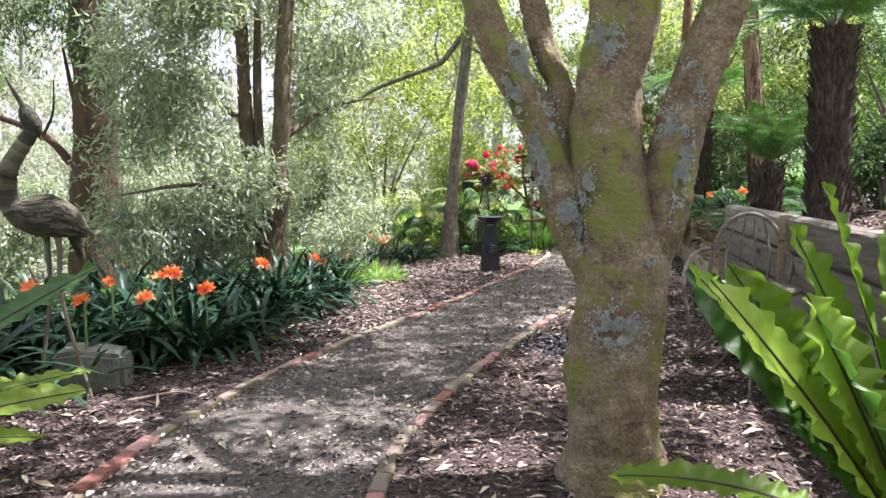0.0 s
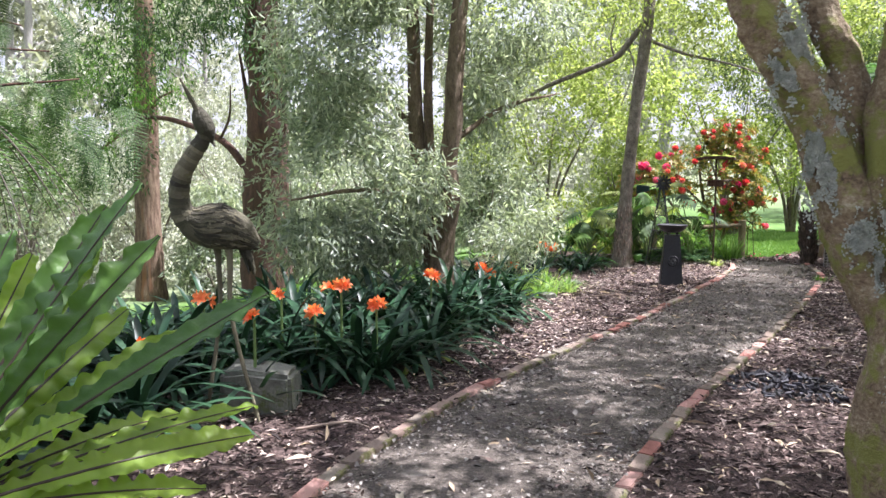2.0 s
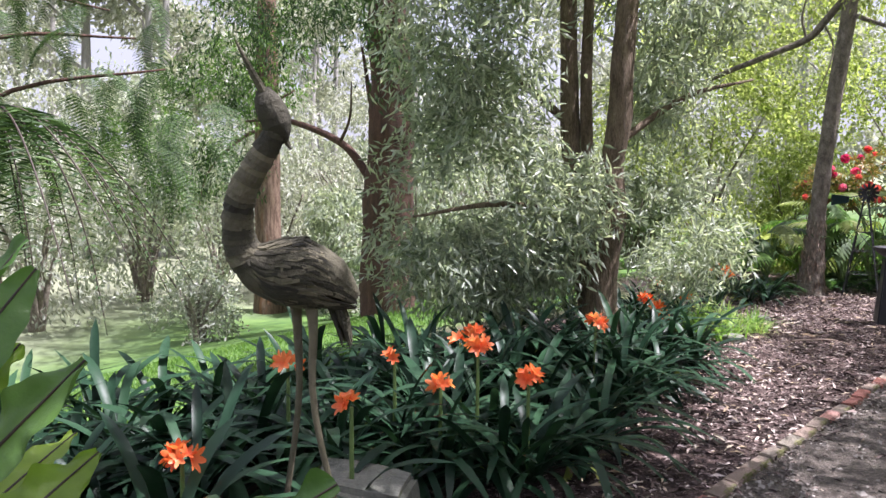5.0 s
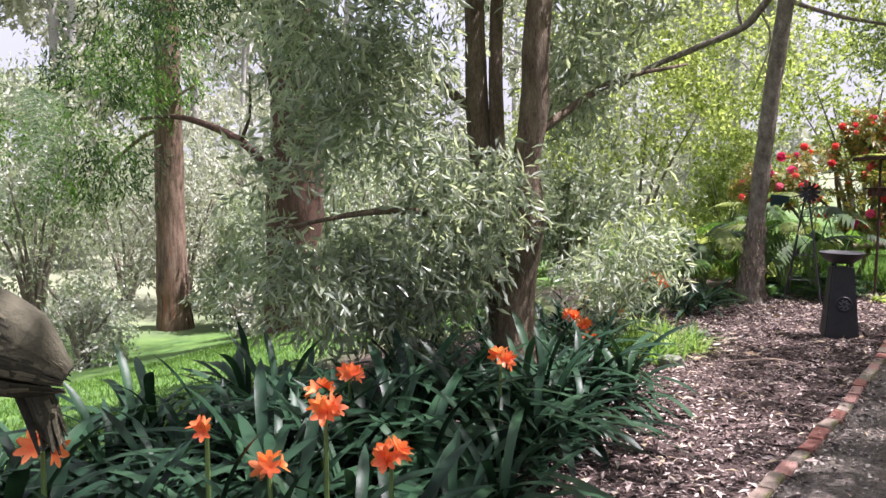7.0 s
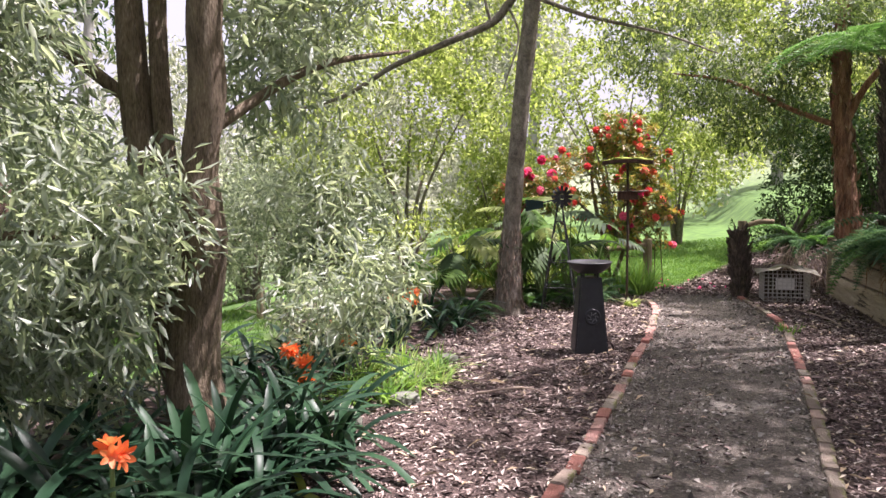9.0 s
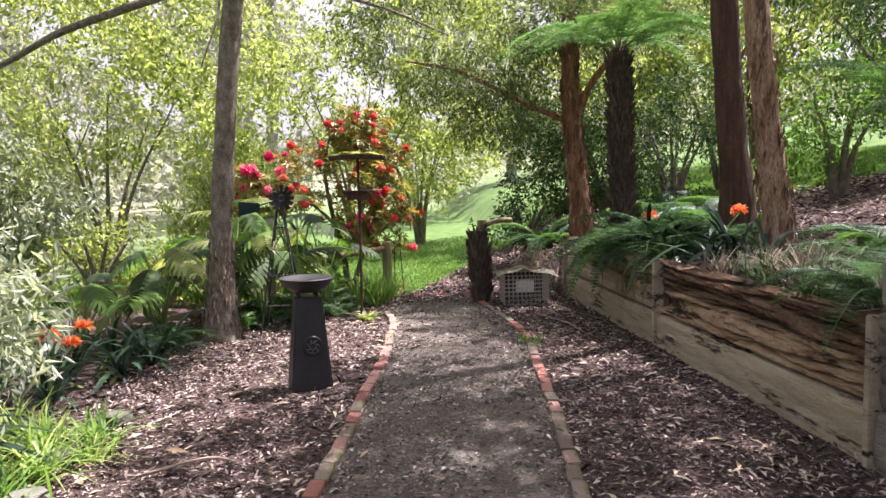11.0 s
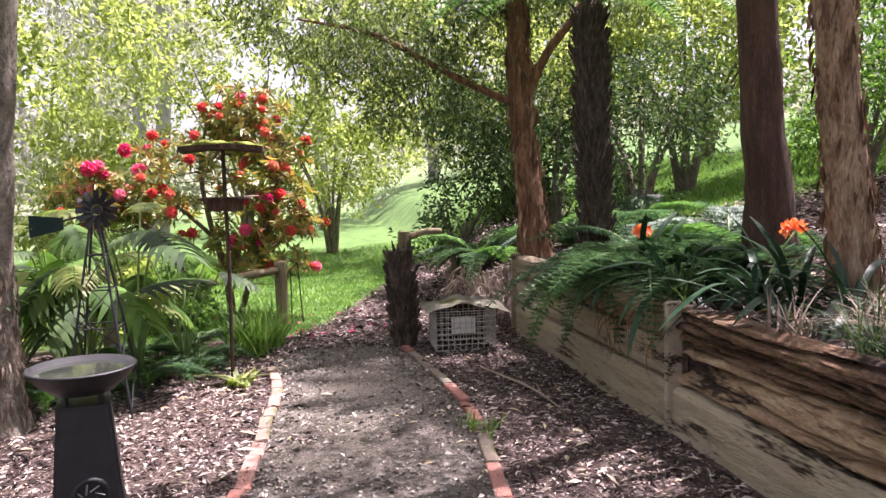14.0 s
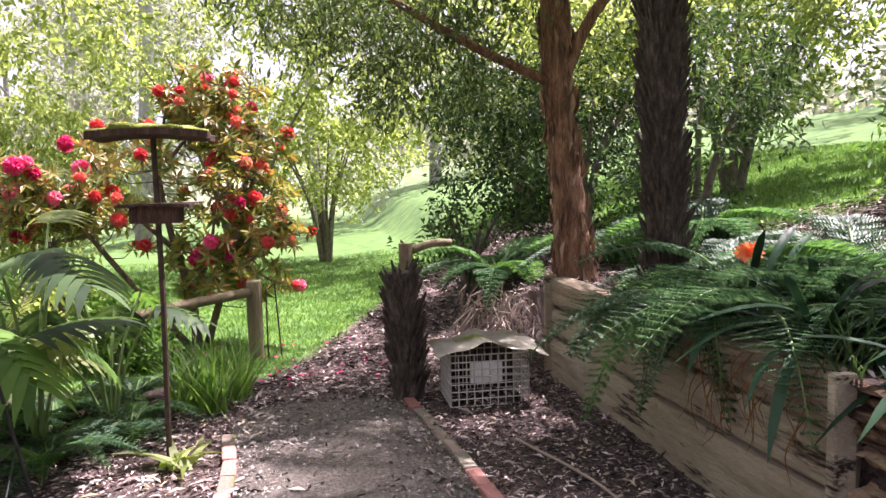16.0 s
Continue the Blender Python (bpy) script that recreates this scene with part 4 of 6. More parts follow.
# ---- bird's-nest ferns ----
def nest_frond(length, width, seed, curl=0.5):
    """A broad strap frond along +y with frilled edges; returns blade and midrib."""
    rng = np.random.default_rng(seed)
    ph, waves = rng.uniform(0, 6), rng.uniform(10, 14)
    n, vs, fs, rib = 140, [], [], []
    cols = (-1, -0.85, -0.6, -0.3, 0, 0.3, 0.6, 0.85, 1)
    for i in range(n + 1):
        s = i / n
        y = length * (s - 0.1 * s * s * curl)
        z = length * (0.1 * s - 0.5 * curl * s * s)
        half = width * 0.5 * (min(1, 0.16 + 1.5 * s) * (1 - max(0, (s - 0.8) / 0.2) ** 2.2 * 0.93)) + 0.004
        rib.append(Vector((0, y, z + 0.001)))
        for k, a in enumerate(cols):
            wv = math.sin(s * waves * 6.28 + ph + (1.7 if a > 0 else 0) + 2.4 * math.sin(s * 7 + ph)) * (0.6 + 0.4 * math.sin(s * 9 + 2 * ph + a))
            wv2 = noise.noise(Vector((s * 30, a * 2, seed)))
            fr = abs(a) ** 2.5
            vs.append((a * half * (1 + 0.07 * fr * wv + 0.2 * fr * wv2), y + 0.04 * width * fr * wv2, z + 0.22 * half * (a * a) + 0.13 * width * fr * wv + 0.16 * width * abs(a) * wv2 + 0.03 * width * math.sin(s * 95 + ph) * abs(a)))
            if i and k:
                b = i * 9 + k
                fs.append((b - 10, b - 9, b, b - 1))
    return (vs, fs), tube(rib, [0.008, 0.005, 0.002], 6)


def nest_fern(x, y, z, specs, label, face=1):
    t = thing("birds_nest_fern", x, y, z, label, "fern", "broad-fronded ferns")
    part("root_ball", tube([(0, 0, -0.05), (0, 0, 0.15), (0, 0, 0.34), (0, 0, 0.4)], [0.2, 0.17, 0.13, 0.05], 14, 0.3, x), FERN_TRUNK, t, "brown fibrous root ball", smooth=True)
    for i, (az, tilt, length, width, curl, mt) in enumerate(specs):
        blade, rib = nest_frond(length, width, i * 3 + int(abs(x) * 10), curl)
        f = part("frond", blade, mt, t, "withered brown frond" if mt is FROND_BROWN else "", pose(0, 0, 0.36, 0, 0, az) @ pose(0, 0.04, 0, tilt, face * (6 + 13 * (i % 3)), 0), True)
        part("midrib", rib, NEST_RIB, f)
    return t


nest_fern(0.84, 1.98, 0.0, [
    (83, 36, 0.82, 0.14, 0.95, NEST), (82, 57, 1.05, 0.13, 0.25, NEST), (72, 64, 1.05, 0.13, 0.2, NEST), (76, 73, 1.05, 0.13, 0.15, NEST), (60, 74, 1.0, 0.13, 0.2, NEST), (40, 68, 1.0, 0.14, 0.2, NEST_DARK), (100, 77, 0.95, 0.13, 0.1, NEST), (150, 78, 0.82, 0.17, 0.12, NEST),
    (20, 78, 0.95, 0.15, 0.15, NEST), (-10, 74, 1.0, 0.14, 0.2, NEST), (-60, 60, 1.0, 0.15, 0.3, NEST_DARK), (-100, 50, 0.9, 0.14, 0.5, NEST), (-150, 62, 0.7, 0.14, 0.4, NEST), (172, 70, 0.6, 0.14, 0.3, NEST), (125, 73, 0.8, 0.14, 0.2, NEST), (66, 80, 1.0, 0.12, 0.1, NEST), (90, 66, 0.85, 0.14, 0.25, NEST_DARK), (50, 80, 0.9, 0.15, 0.1, NEST)], "bright green bird's-nest fern with frilled fronds", -1)
rng = np.random.default_rng(17)
left_specs = [(-16, 4, 1.3, 0.12, 0.22, NEST), (-38, 0, 0.9, 0.11, 0.35, NEST), (-30, 8, 1.1, 0.12, 0.3, NEST), (-4, 5, 1.15, 0.12, 0.3, NEST), (-23, 29, 1.3, 0.13, 0.15, NEST_DARK), (20, 10, 1.25, 0.12, 0.3, NEST), (40, 60, 1.0, 0.13, 0.2, FROND_BROWN), (-60, 40, 0.7, 0.12, 0.4, NEST), (-110, 50, 0.6, 0.12, 0.5, NEST), (-24, 54, 1.25, 0.13, 0.12, NEST_DARK), (-8, 50, 1.15, 0.14, 0.15, NEST_DARK), (6, 26, 1.15, 0.12, 0.22, NEST)]
for i in range(30):
    az = 20 + 132 * (i / 29) ** 1.3
    left_specs.append((az, 24 + 40 * ((i * 0.618) % 1), 1.05 + 0.25 * rng.uniform(), 0.1 + 0.035 * rng.uniform(), 0.14 + 0.2 * rng.uniform(), NEST if i % 5 < 3 else NEST_DARK))
nest_fern(-2.78, 1.9, 0.0, left_specs, "large bird's-nest fern with bright frilled fronds")

# ---- clivia bed ----
def strap(length, width, curl, seed, kink=0.0):
    n, vs, fs = 9, [], []
    for i in range(n + 1):
        s = i / n
        y, z = length * (s - 0.28 * curl * s ** 2.5), length * (0.12 * s - 0.72 * curl * s ** 2.3)
        half = width * 0.5 * (0.72 + 0.5 * s) * (1 - max(0, (s - 0.72) / 0.28) ** 2.2 * 0.97)
        for k, a in enumerate((-1, 0, 1)):
            vs.append((a * half + kink * s * s, y, z + abs(a) * half * 0.32))
            if i and k:
                b = i * 3 + k
                fs.append((b - 4, b - 3, b, b - 1))
    return vs, fs


STRAPS = [link_mesh("leaf", *strap(0.72, 0.047, c, 0, k), CLIVIA, True) for c, k in ((0.6, 0.03), (0.9, -0.05), (1.15, 0.06), (1.35, 0.0), (0.35, -0.03), (1.0, 0.02))]
STRAP_OLD = link_mesh("leaf", *strap(0.6, 0.05, 1.15, 0, 0.03), CLIVIA_OLD, True)


def petal(length, width, curl):
    vs, fs, n = [], [], 5
    for i in range(n + 1):
        s = i / n
        half = width * 0.5 * math.sin(math.pi * (0.12 + 0.82 * s)) + 0.001
        for k, a in enumerate((-1, 0, 1)):
            vs.append((a * half, length * s * (1 - 0.15 * s), length * (0.75 * s - curl * s * s) + abs(a) * half * 0.35))
            if i and k:
                b = i * 3 + k
                fs.append((b - 4, b - 3, b, b - 1))
    return vs, fs


def floret(length, width, petals, curl):
    out = []
    for i in range(petals):
        m = Matrix.Rotation(2 * math.pi * i / petals, 4, "Z")
        v, f = petal(length, width, curl)
        out.append(([m @ Vector(a) for a in v], f))
    return link_mesh("floret", *join(*out), PETAL_ORANGE, True)


FLORET = floret(0.068, 0.028, 6, 0.2)
CLIVIA_STALK = {}


def clivia(x, y, z, seed, leaves=20, size=1.0, flower=None, group="clivia bed", face=None):
    rng = np.random.default_rng(seed)
    t = thing("clivia_plant", x, y, z, "dark green strap-leaved clivia" + (" in orange flower" if flower else ""), "plant", group)
    for i in range(leaves):
        old_leaf = rng.uniform() < 0.035
        me = STRAP_OLD if old_leaf else STRAPS[int(rng.integers(len(STRAPS)))]
        part("leaf", me, CLIVIA, t, "yellowing leaf" if old_leaf else "", pose(0, 0, 0.0, 0, 0, 360 * i / leaves * 1.9 + rng.uniform(-15, 15)) @ pose(0, 0.02, 0.02, rng.uniform(18, 78) * (0.35 if old_leaf else 1), rng.uniform(-12, 12), 0) @ Matrix.Scale(size * rng.uniform(0.75, 1.15), 4))
    for (dx, dy, h, n_fl) in flower or ():
        st = part("flower_stalk", tube(smooth_line([(0, 0, 0), (dx * 0.5, dy * 0.5, h * 0.6), (dx, dy, h - 0.05)], 3), [0.011, 0.008], 6), STALK, t)
        for k in range(n_fl):
            a, tl = 2.4 * k + 3 * rng.uniform(), 8 + 85 * math.sqrt((k + 0.3) / n_fl) + rng.uniform(-14, 14)
            part("floret", FLORET, PETAL_ORANGE, st, m=pose(dx, dy, h - 0.04, 0, 0, math.degrees(a)) @ pose(0, 0.012, 0, -tl, 0, 0) @ pose(0, 0, 0.022) @ Matrix.Scale(rng.uniform(0.55, 0.95), 4))
    return t


rng0 = np.random.default_rng(5)
spots = []
for yy in np.arange(2.6, 7.8, 0.34):
    front_x = float(np.interp(yy, [2.9, 4.0, 4.55, 5.9, 7.7], [-3.8, -3.5, -3.08, -2.93, -3.0]))
    for j in range(6):
        px_, py_ = front_x - 0.38 * j + rng0.uniform(-0.1, 0.1), yy + rng0.uniform(-0.14, 0.14)
        if (px_ + 3.2) ** 2 + (py_ - 4.25) ** 2 < 0.33 or (yy > 6.9 and j > 2) or (px_ + 3.66) ** 2 + (py_ - 8) ** 2 < 0.2:
            continue
        spots.append((px_, py_))
spots += [(-3.1, 7.95), (-2.92, 8.1), (-3.3, 7.75), (-3.15, 8.3), (-3.4, 8.35)]
for i, (px_, py_) in enumerate(spots):
    clivia(px_, py_, float(ground_z(px_, py_)) - 0.01, 100 + i, 26, rng0.uniform(0.85, 1.08))
for i, (fx_, fy_, fz_, n_fl) in enumerate([(-3.27, 5.27, 0.67, 7), (-2.97, 5.25, 0.55, 9), (-3.17, 6.63, 0.6, 5), (-3.36, 5.06, 0.5, 4), (-3.3, 4.3, 0.6, 4), (-3.95, 4.6, 0.62, 5), (-3.6, 5.0, 0.62, 3), (-3.7, 5.8, 0.55, 5), (-3.6, 3.7, 0.5, 7), (-3.9, 6.3, 0.5, 6)]):
    clivia(fx_, fy_, float(ground_z(fx_, fy_)), 300 + i, 12, 0.9, [(0.0, 0.0, fz_, n_fl)])
for i, (px_, py_, fl) in enumerate([(-3.75, 9.3, [(0.05, 0, 0.38, 9), (0.2, -0.1, 0.32, 6)]), (-3.5, 9.75, [(0.05, 0.1, 0.36, 6)]), (-3.45, 11.1, [(0, 0, 0.52, 9), (0.12, 0.1, 0.45, 6)]), (-3.75, 10.7, None), (-4.0, 9.9, None), (-3.2, 11.8, None), (-3.1, 12.6, None), (-3.45, 12.4, None), (-3.85, 8.9, None), (-3.5, 8.95, [(0.1, -0.1, 0.3, 5)]), (-4.1, 9.3, None), (-3.6, 10.3, None), (-3.95, 10.3, [(0.1, 0, 0.4, 6)]), (-3.65, 11.5, None), (-3.9, 11.2, None), (-3.6, 11.9, [(0.1, 0, 0.45, 6)]), (-3.05, 12.1, None)]):
    clivia(px_, py_, float(ground_z(px_, py_)), 340 + i, 18, 0.8, fl, "clivias along the bank")
for i, (px_, py_, fl) in enumerate([(1.72, 11.9, [(0.3, 0.1, 0.5, 12)]), (1.6, 12.6, None), (1.65, 13.2, [(0.05, 0.1, 0.42, 9)]), (2.0, 12.2, None), (1.9, 13.1, None), (1.82, 11.7, None), (2.0, 11.5, None)]):
    clivia(px_, py_, 0.74, 360 + i, 24, 0.85, fl, "clivias on the wall")

rng = np.random.default_rng(88)
for i, (px_, py_) in enumerate([(-4.3, 7.5), (-4.5, 8.1), (-4.2, 8.6), (-4.7, 8.9), (-4.1, 9.2), (-3.7, 8.9), (-4.6, 9.6), (-3.9, 9.8)]):
    clivia(px_, py_, float(ground_z(px_, py_)), 900 + i, 18, 0.9)


# ---- emu sculpture ----
def emu():
    shapes = []
    body = smooth_line([(-0.19, 0, 1.2), (-0.13, 0, 1.145), (-0.05, 0, 1.13), (0.04, 0, 1.125), (0.13, 0, 1.09), (0.22, 0, 1.03)], 4)
    shapes.append(tube(body, [0.055, 0.088, 0.118, 0.125, 0.095, 0.025], 16, 0.06, 1))
    neck = smooth_line([(-0.1, 0, 1.13), (-0.18, -0.01, 1.2), (-0.205, -0.03, 1.3), (-0.185, -0.07, 1.42), (-0.125, -0.11, 1.53), (-0.07, -0.14, 1.62), (-0.055, -0.15, 1.67)], 6)
    shapes.append(tube(neck, [0.08, 0.06, 0.048, 0.042, 0.036, 0.03], 24, 0.08, 2))
    for i in range(2, len(neck) - 1, 1):
        d = (neck[i + 1] - neck[i]).normalized()
        r = float(np.interp(i / len(neck), [0, 0.3, 1], [0.078, 0.056, 0.034]))
        shapes.append(tube([neck[i] - d * 0.012, neck[i] + d * 0.012], [r * 1.06, r * 0.95], 24, 0.12, i))
    shapes.append(tube(smooth_line([(-0.03, -0.14, 1.6), (-0.055, -0.15, 1.66), (-0.085, -0.16, 1.73), (-0.1, -0.165, 1.78)], 10), [0.012, 0.036, 0.05, 0.052, 0.047, 0.036, 0.02], 32, 0.05, 3))
    for dy in (-0.012, 0.012):
        shapes.append(tube([(-0.095, dy - 0.165, 1.76), (-0.14, dy * 1.3 - 0.17, 1.84), (-0.185, dy * 2 - 0.175, 1.93)], [0.016, 0.012, 0.003], 6))
    shapes.append(tube([(-0.03, -0.14, 1.61), (-0.01, -0.14, 1.575)], [0.014, 0.004], 6))
    rng = np.random.default_rng(8)
    def hide(s, a, lift):
        k = s * (len(body) - 1)
        c = body[int(k)].lerp(body[min(len(body) - 1, int(k) + 1)], k - int(k))
        g = float(np.interp(s, [0, 0.2, 0.4, 0.6, 0.8, 1], [0.055, 0.088, 0.118, 0.125, 0.095, 0.025])) + lift
        return Vector((c.x, math.sin(a) * g, c.z + math.cos(a) * g))

    for i in range(270):
        s0, a, n_ = rng.uniform(0.0, 0.72), rng.uniform(-2.7, 2.7), 6
        s1, half, bend = min(1.0, s0 + rng.uniform(0.26, 0.5)), rng.uniform(0.055, 0.11), rng.uniform(-0.08, 0.08)
        vs, fs = [], []
        for q in range(n_ + 1):
            t = q / n_
            s, h, al = s0 + (s1 - s0) * t, half * (1 - 0.55 * t * t), a + bend * t + 0.04 * math.sin(t * 9 + i)
            lift = 0.003 + 0.013 * t
            vs += [hide(s, al - h, lift), hide(s, al + h, lift), hide(s, al + h, lift - 0.006), hide(s, al - h, lift - 0.006)]
            if q:
                b = 4 * q
                fs += [(b - 4, b - 3, b + 1, b), (b - 3, b - 2, b + 2, b + 1), (b - 1, b - 4, b, b + 3)]
        fs.append((4 * n_, 4 * n_ + 1, 4 * n_ + 2, 4 * n_ + 3))
        shapes.append((vs, fs))
    for i in range(26):
        a, rr = rng.uniform(0, 6.28), rng.uniform(0, 0.03)
        q = Vector((0.13 + rng.uniform(-0.02, 0.03), math.cos(a) * rr, 1.03 + math.sin(a) * rr))
        shapes.append(tube([q, q + Vector((0.03, rng.uniform(-0.02, 0.02), -0.08)), q + Vector((0.05, rng.uniform(-0.03, 0.03), -0.16))], [0.013, 0.01, 0.003], 5))
    for sx, fx, dy in ((0.05, 0.2, -0.045), (-0.01, -0.085, 0.045)):
        shapes.append(tube(smooth_line([(sx, dy, 1.04), (sx + 0.01, dy, 0.92), (sx * 1.1 + 0.01, dy, 0.6), (fx, dy * 1.6, 0.0)], 4), [0.027, 0.019, 0.014, 0.012, 0.012], 14, 0.1, sx))
        for tw in (-0.5, 0, 0.5):
            shapes.append(tube([(fx, dy * 1.6, 0.015), (fx - 0.08 * math.cos(tw), dy * 1.6 + 0.08 * math.sin(tw), 0.008)], [0.011, 0.005], 5))
    return join(*shapes)


emu_ob = part("emu_sculpture", emu(), STATUE)
emu_ob.matrix_basis = pose(-3.31, 4.0, 0.0, 0, 0, 42)
tagged(emu_ob, "brown emu garden sculpture of layered bark strips", "sculpture")
bm = box(-0.23, -0.17, -0.05, 0.23, 0.17, 0.25, 0.03)
bmesh.ops.subdivide_edges(bm, edges=bm.edges[:], cuts=2, use_grid_fill=True)
for v in bm.verts:
    v.co.x *= 1 - 0.35 * max(0, v.co.z)
    v.co.z -= 0.16 * max(0, v.co.x) * (v.co.z > 0.15)
    v.co += Vector((noise.noise(v.co * 7), noise.noise(v.co * 7 + Vector((5, 0, 0))), noise.noise(v.co * 8 + Vector((0, 5, 0))))) * 0.016
tagged(part("boulder", bm, STONE, m=pose(-3.3, 4.36, 0.0, 0, 0, 24)), "squared grey-green boulder at the edge of the bed", "rock", "garden rocks")
for i, (bx, by, s) in enumerate([(-3.45, 8.55, 0.2), (-3.15, 8.75, 0.15), (-3.3, 8.2, 0.18), (-2.95, 9.9, 0.1), (-2.85, 10.6, 0.09), (-3.0, 8.15, 0.12), (-2.85, 9.3, 0.1)]):
    tagged(part("garden_rock", rock(s, s * 0.8, s * 0.55, 7.0 + i), STONE, m=pose(bx, by, s * 0.25, 0, 0, 40 * i)), "rounded grey stone edging the planted bank", "rock", "garden rocks")

# ---- black steel fire pedestal ----
ped = thing("fire_pedestal", -1.67, 11.3, 0.0, "black steel fire pedestal with a shallow bowl on top", "fire pit", rz=12)
bm = bmesh.new()
ring = []
for z, h in ((0.0, 0.15), (0.02, 0.15), (0.66, 0.098), (0.68, 0.098)):
    ring.append([bm.verts.new((sx * h, sy * h, z)) for sx, sy in ((-1, -1), (1, -1), (1, 1), (-1, 1))])
for a, b in zip(ring, ring[1:]):
    for k in range(4):
        bm.faces.new((a[k], a[(k + 1) % 4], b[(k + 1) % 4], b[k]))
bm.faces.new(ring[-1])
bmesh.ops.bevel(bm, geom=[e for e in bm.edges if abs(e.verts[0].co.z - e.verts[1].co.z) > 0.3], offset=0.014, segments=3, affect="EDGES")
part("body", bm, BLACK_STEEL, ped)
part("bowl", lathe([(0.03, 0.71), (0.11, 0.72), (0.17, 0.765), (0.2, 0.81), (0.206, 0.815), (0.2, 0.822), (0.165, 0.785), (0.1, 0.75), (0.0, 0.74)], 32), BLACK_STEEL, ped, "shallow black bowl", smooth=True)
part("water", lathe([(0.175, 0.802), (0.0, 0.802)], 24), WATER, ped, "still rainwater in the bowl")
for k in range(4):
    a = math.pi / 4 + k * math.pi / 2
    part("spacer", tube([(0.09 * math.cos(a), 0.09 * math.sin(a), 0.675), (0.09 * math.cos(a), 0.09 * math.sin(a), 0.735)], 0.011, 6), BLACK_STEEL, ped)
hole = part("vent", lathe([(0.075, 0.0), (0.07, 0.012), (0.055, 0.012), (0.05, -0.01)], 24), BLACK_STEEL, ped, "round draught vent ring", pose(0.01, -0.128, 0.33, 85, 0, 0), True)
for k in range(7):
    part("vent_bar", tube([(0.05 * math.cos(0.9 * k), 0.05 * math.sin(0.9 * k), 0.012), (0.02 * math.cos(0.9 * k + 0.8), 0.02 * math.sin(0.9 * k + 0.8), 0.014)], 0.004, 5), STEEL, hole)

# ---- garden windmill ----
mill = thing("garden_windmill", -2.11, 13.5, 0.0, "small dark garden windmill on a lattice tower", "windmill")
for sx, sy in ((-1, -1), (1, -1), (1, 1), (-1, 1)):
    part("leg", tube([(0.21 * sx, 0.21 * sy, 0.0), (0.02 * sx, 0.02 * sy, 1.32)], 0.009, 6), BLACK_STEEL, mill)
for z in (0.3, 0.6, 0.85, 1.08):
    h = 0.21 - 0.19 * z / 1.32
    h2 = 0.21 - 0.19 * (z - 0.25) / 1.32
    for k in range(4):
        c = [(-1, -1), (1, -1), (1, 1), (-1, 1)]
        a, b = c[k], c[(k + 1) % 4]
        part("brace", tube([(a[0] * h, a[1] * h, z), (b[0] * h, b[1] * h, z)], 0.005, 5), BLACK_STEEL, mill)
        part("brace", tube([(a[0] * h2, a[1] * h2, z - 0.25), (b[0] * h, b[1] * h, z)], 0.004, 5), BLACK_STEEL, mill)
rotor = part("rotor", lathe([(0.0, -0.02), (0.03, -0.02), (0.03, 0.02), (0.0, 0.02)], 12), BLACK_STEEL, mill, m=pose(0.03, -0.06, 1.38, 90, 0, 24))
for k in range(12):
    bm = box(-0.022, 0.035, -0.002, 0.022, 0.13, 0.002, 0)
    part("blade", bm, BLACK_STEEL, rotor, m=pose(0, 0, 0, 0, 0, 30 * k) @ pose(0, 0, 0, 0, 28, 0))
part("tail_boom", tube([(0, 0, 1.36), (-0.24, 0.03, 1.3)], 0.007, 6), BLACK_STEEL, mill)
bm = bmesh.new()
tv = [bm.verts.new(q) for q in ((-0.2, 0.02, 1.33), (-0.2, 0.02, 1.25), (-0.42, 0.05, 1.2), (-0.42, 0.05, 1.35))]
bmesh.ops.solidify(bm, geom=[bm.faces.new(tv)], thickness=0.004)
part("tail", bm, TEAL_STEEL, mill, "teal tin tail vane")

# ---- bird feeder ----
feeder = thing("bird_feeder", -1.32, 14.1, 0.0, "two-tier bird feeder on a thin pole with a mossy roof", "bird feeder")
part("pole", tube([(0, 0, -0.05), (0.01, 0, 0.9), (0, 0, 1.8)], 0.016, 8), RUST, feeder)


def slab(hx, hy, z, t, sag, seed, worn=0.08):
    vs, fs, n = [], [], 10
    for side in (0, 1):
        for i in range(n + 1):
            for j in range(n + 1):
                x, y = hx * (2 * i / n - 1), hy * (2 * j / n - 1)
                e = 1 + worn * noise.noise(Vector((x * 9, y * 9, seed)))
                vs.append((x * e, y * e, z + side * t - sag * (x / hx) ** 2 + 0.008 * noise.noise(Vector((x * 12, y * 12, seed + side)))))
    k = (n + 1) ** 2
    for i in range(n):
        for j in range(n):
            a = i * (n + 1) + j
            fs += [(a, a + 1, a + n + 2, a + n + 1), (k + a, k + a + n + 1, k + a + n + 2, k + a + 1)]
    rim = [i * (n + 1) for i in range(n + 1)] + [n * (n + 1) + j for j in range(1, n + 1)] + [i * (n + 1) + n for i in range(n - 1, -1, -1)] + [j for j in range(n - 1, 0, -1)]
    for a, b in zip(rim, rim[1:] + rim[:1]):
        fs.append((a, b, b + k, a + k))
    return vs, fs


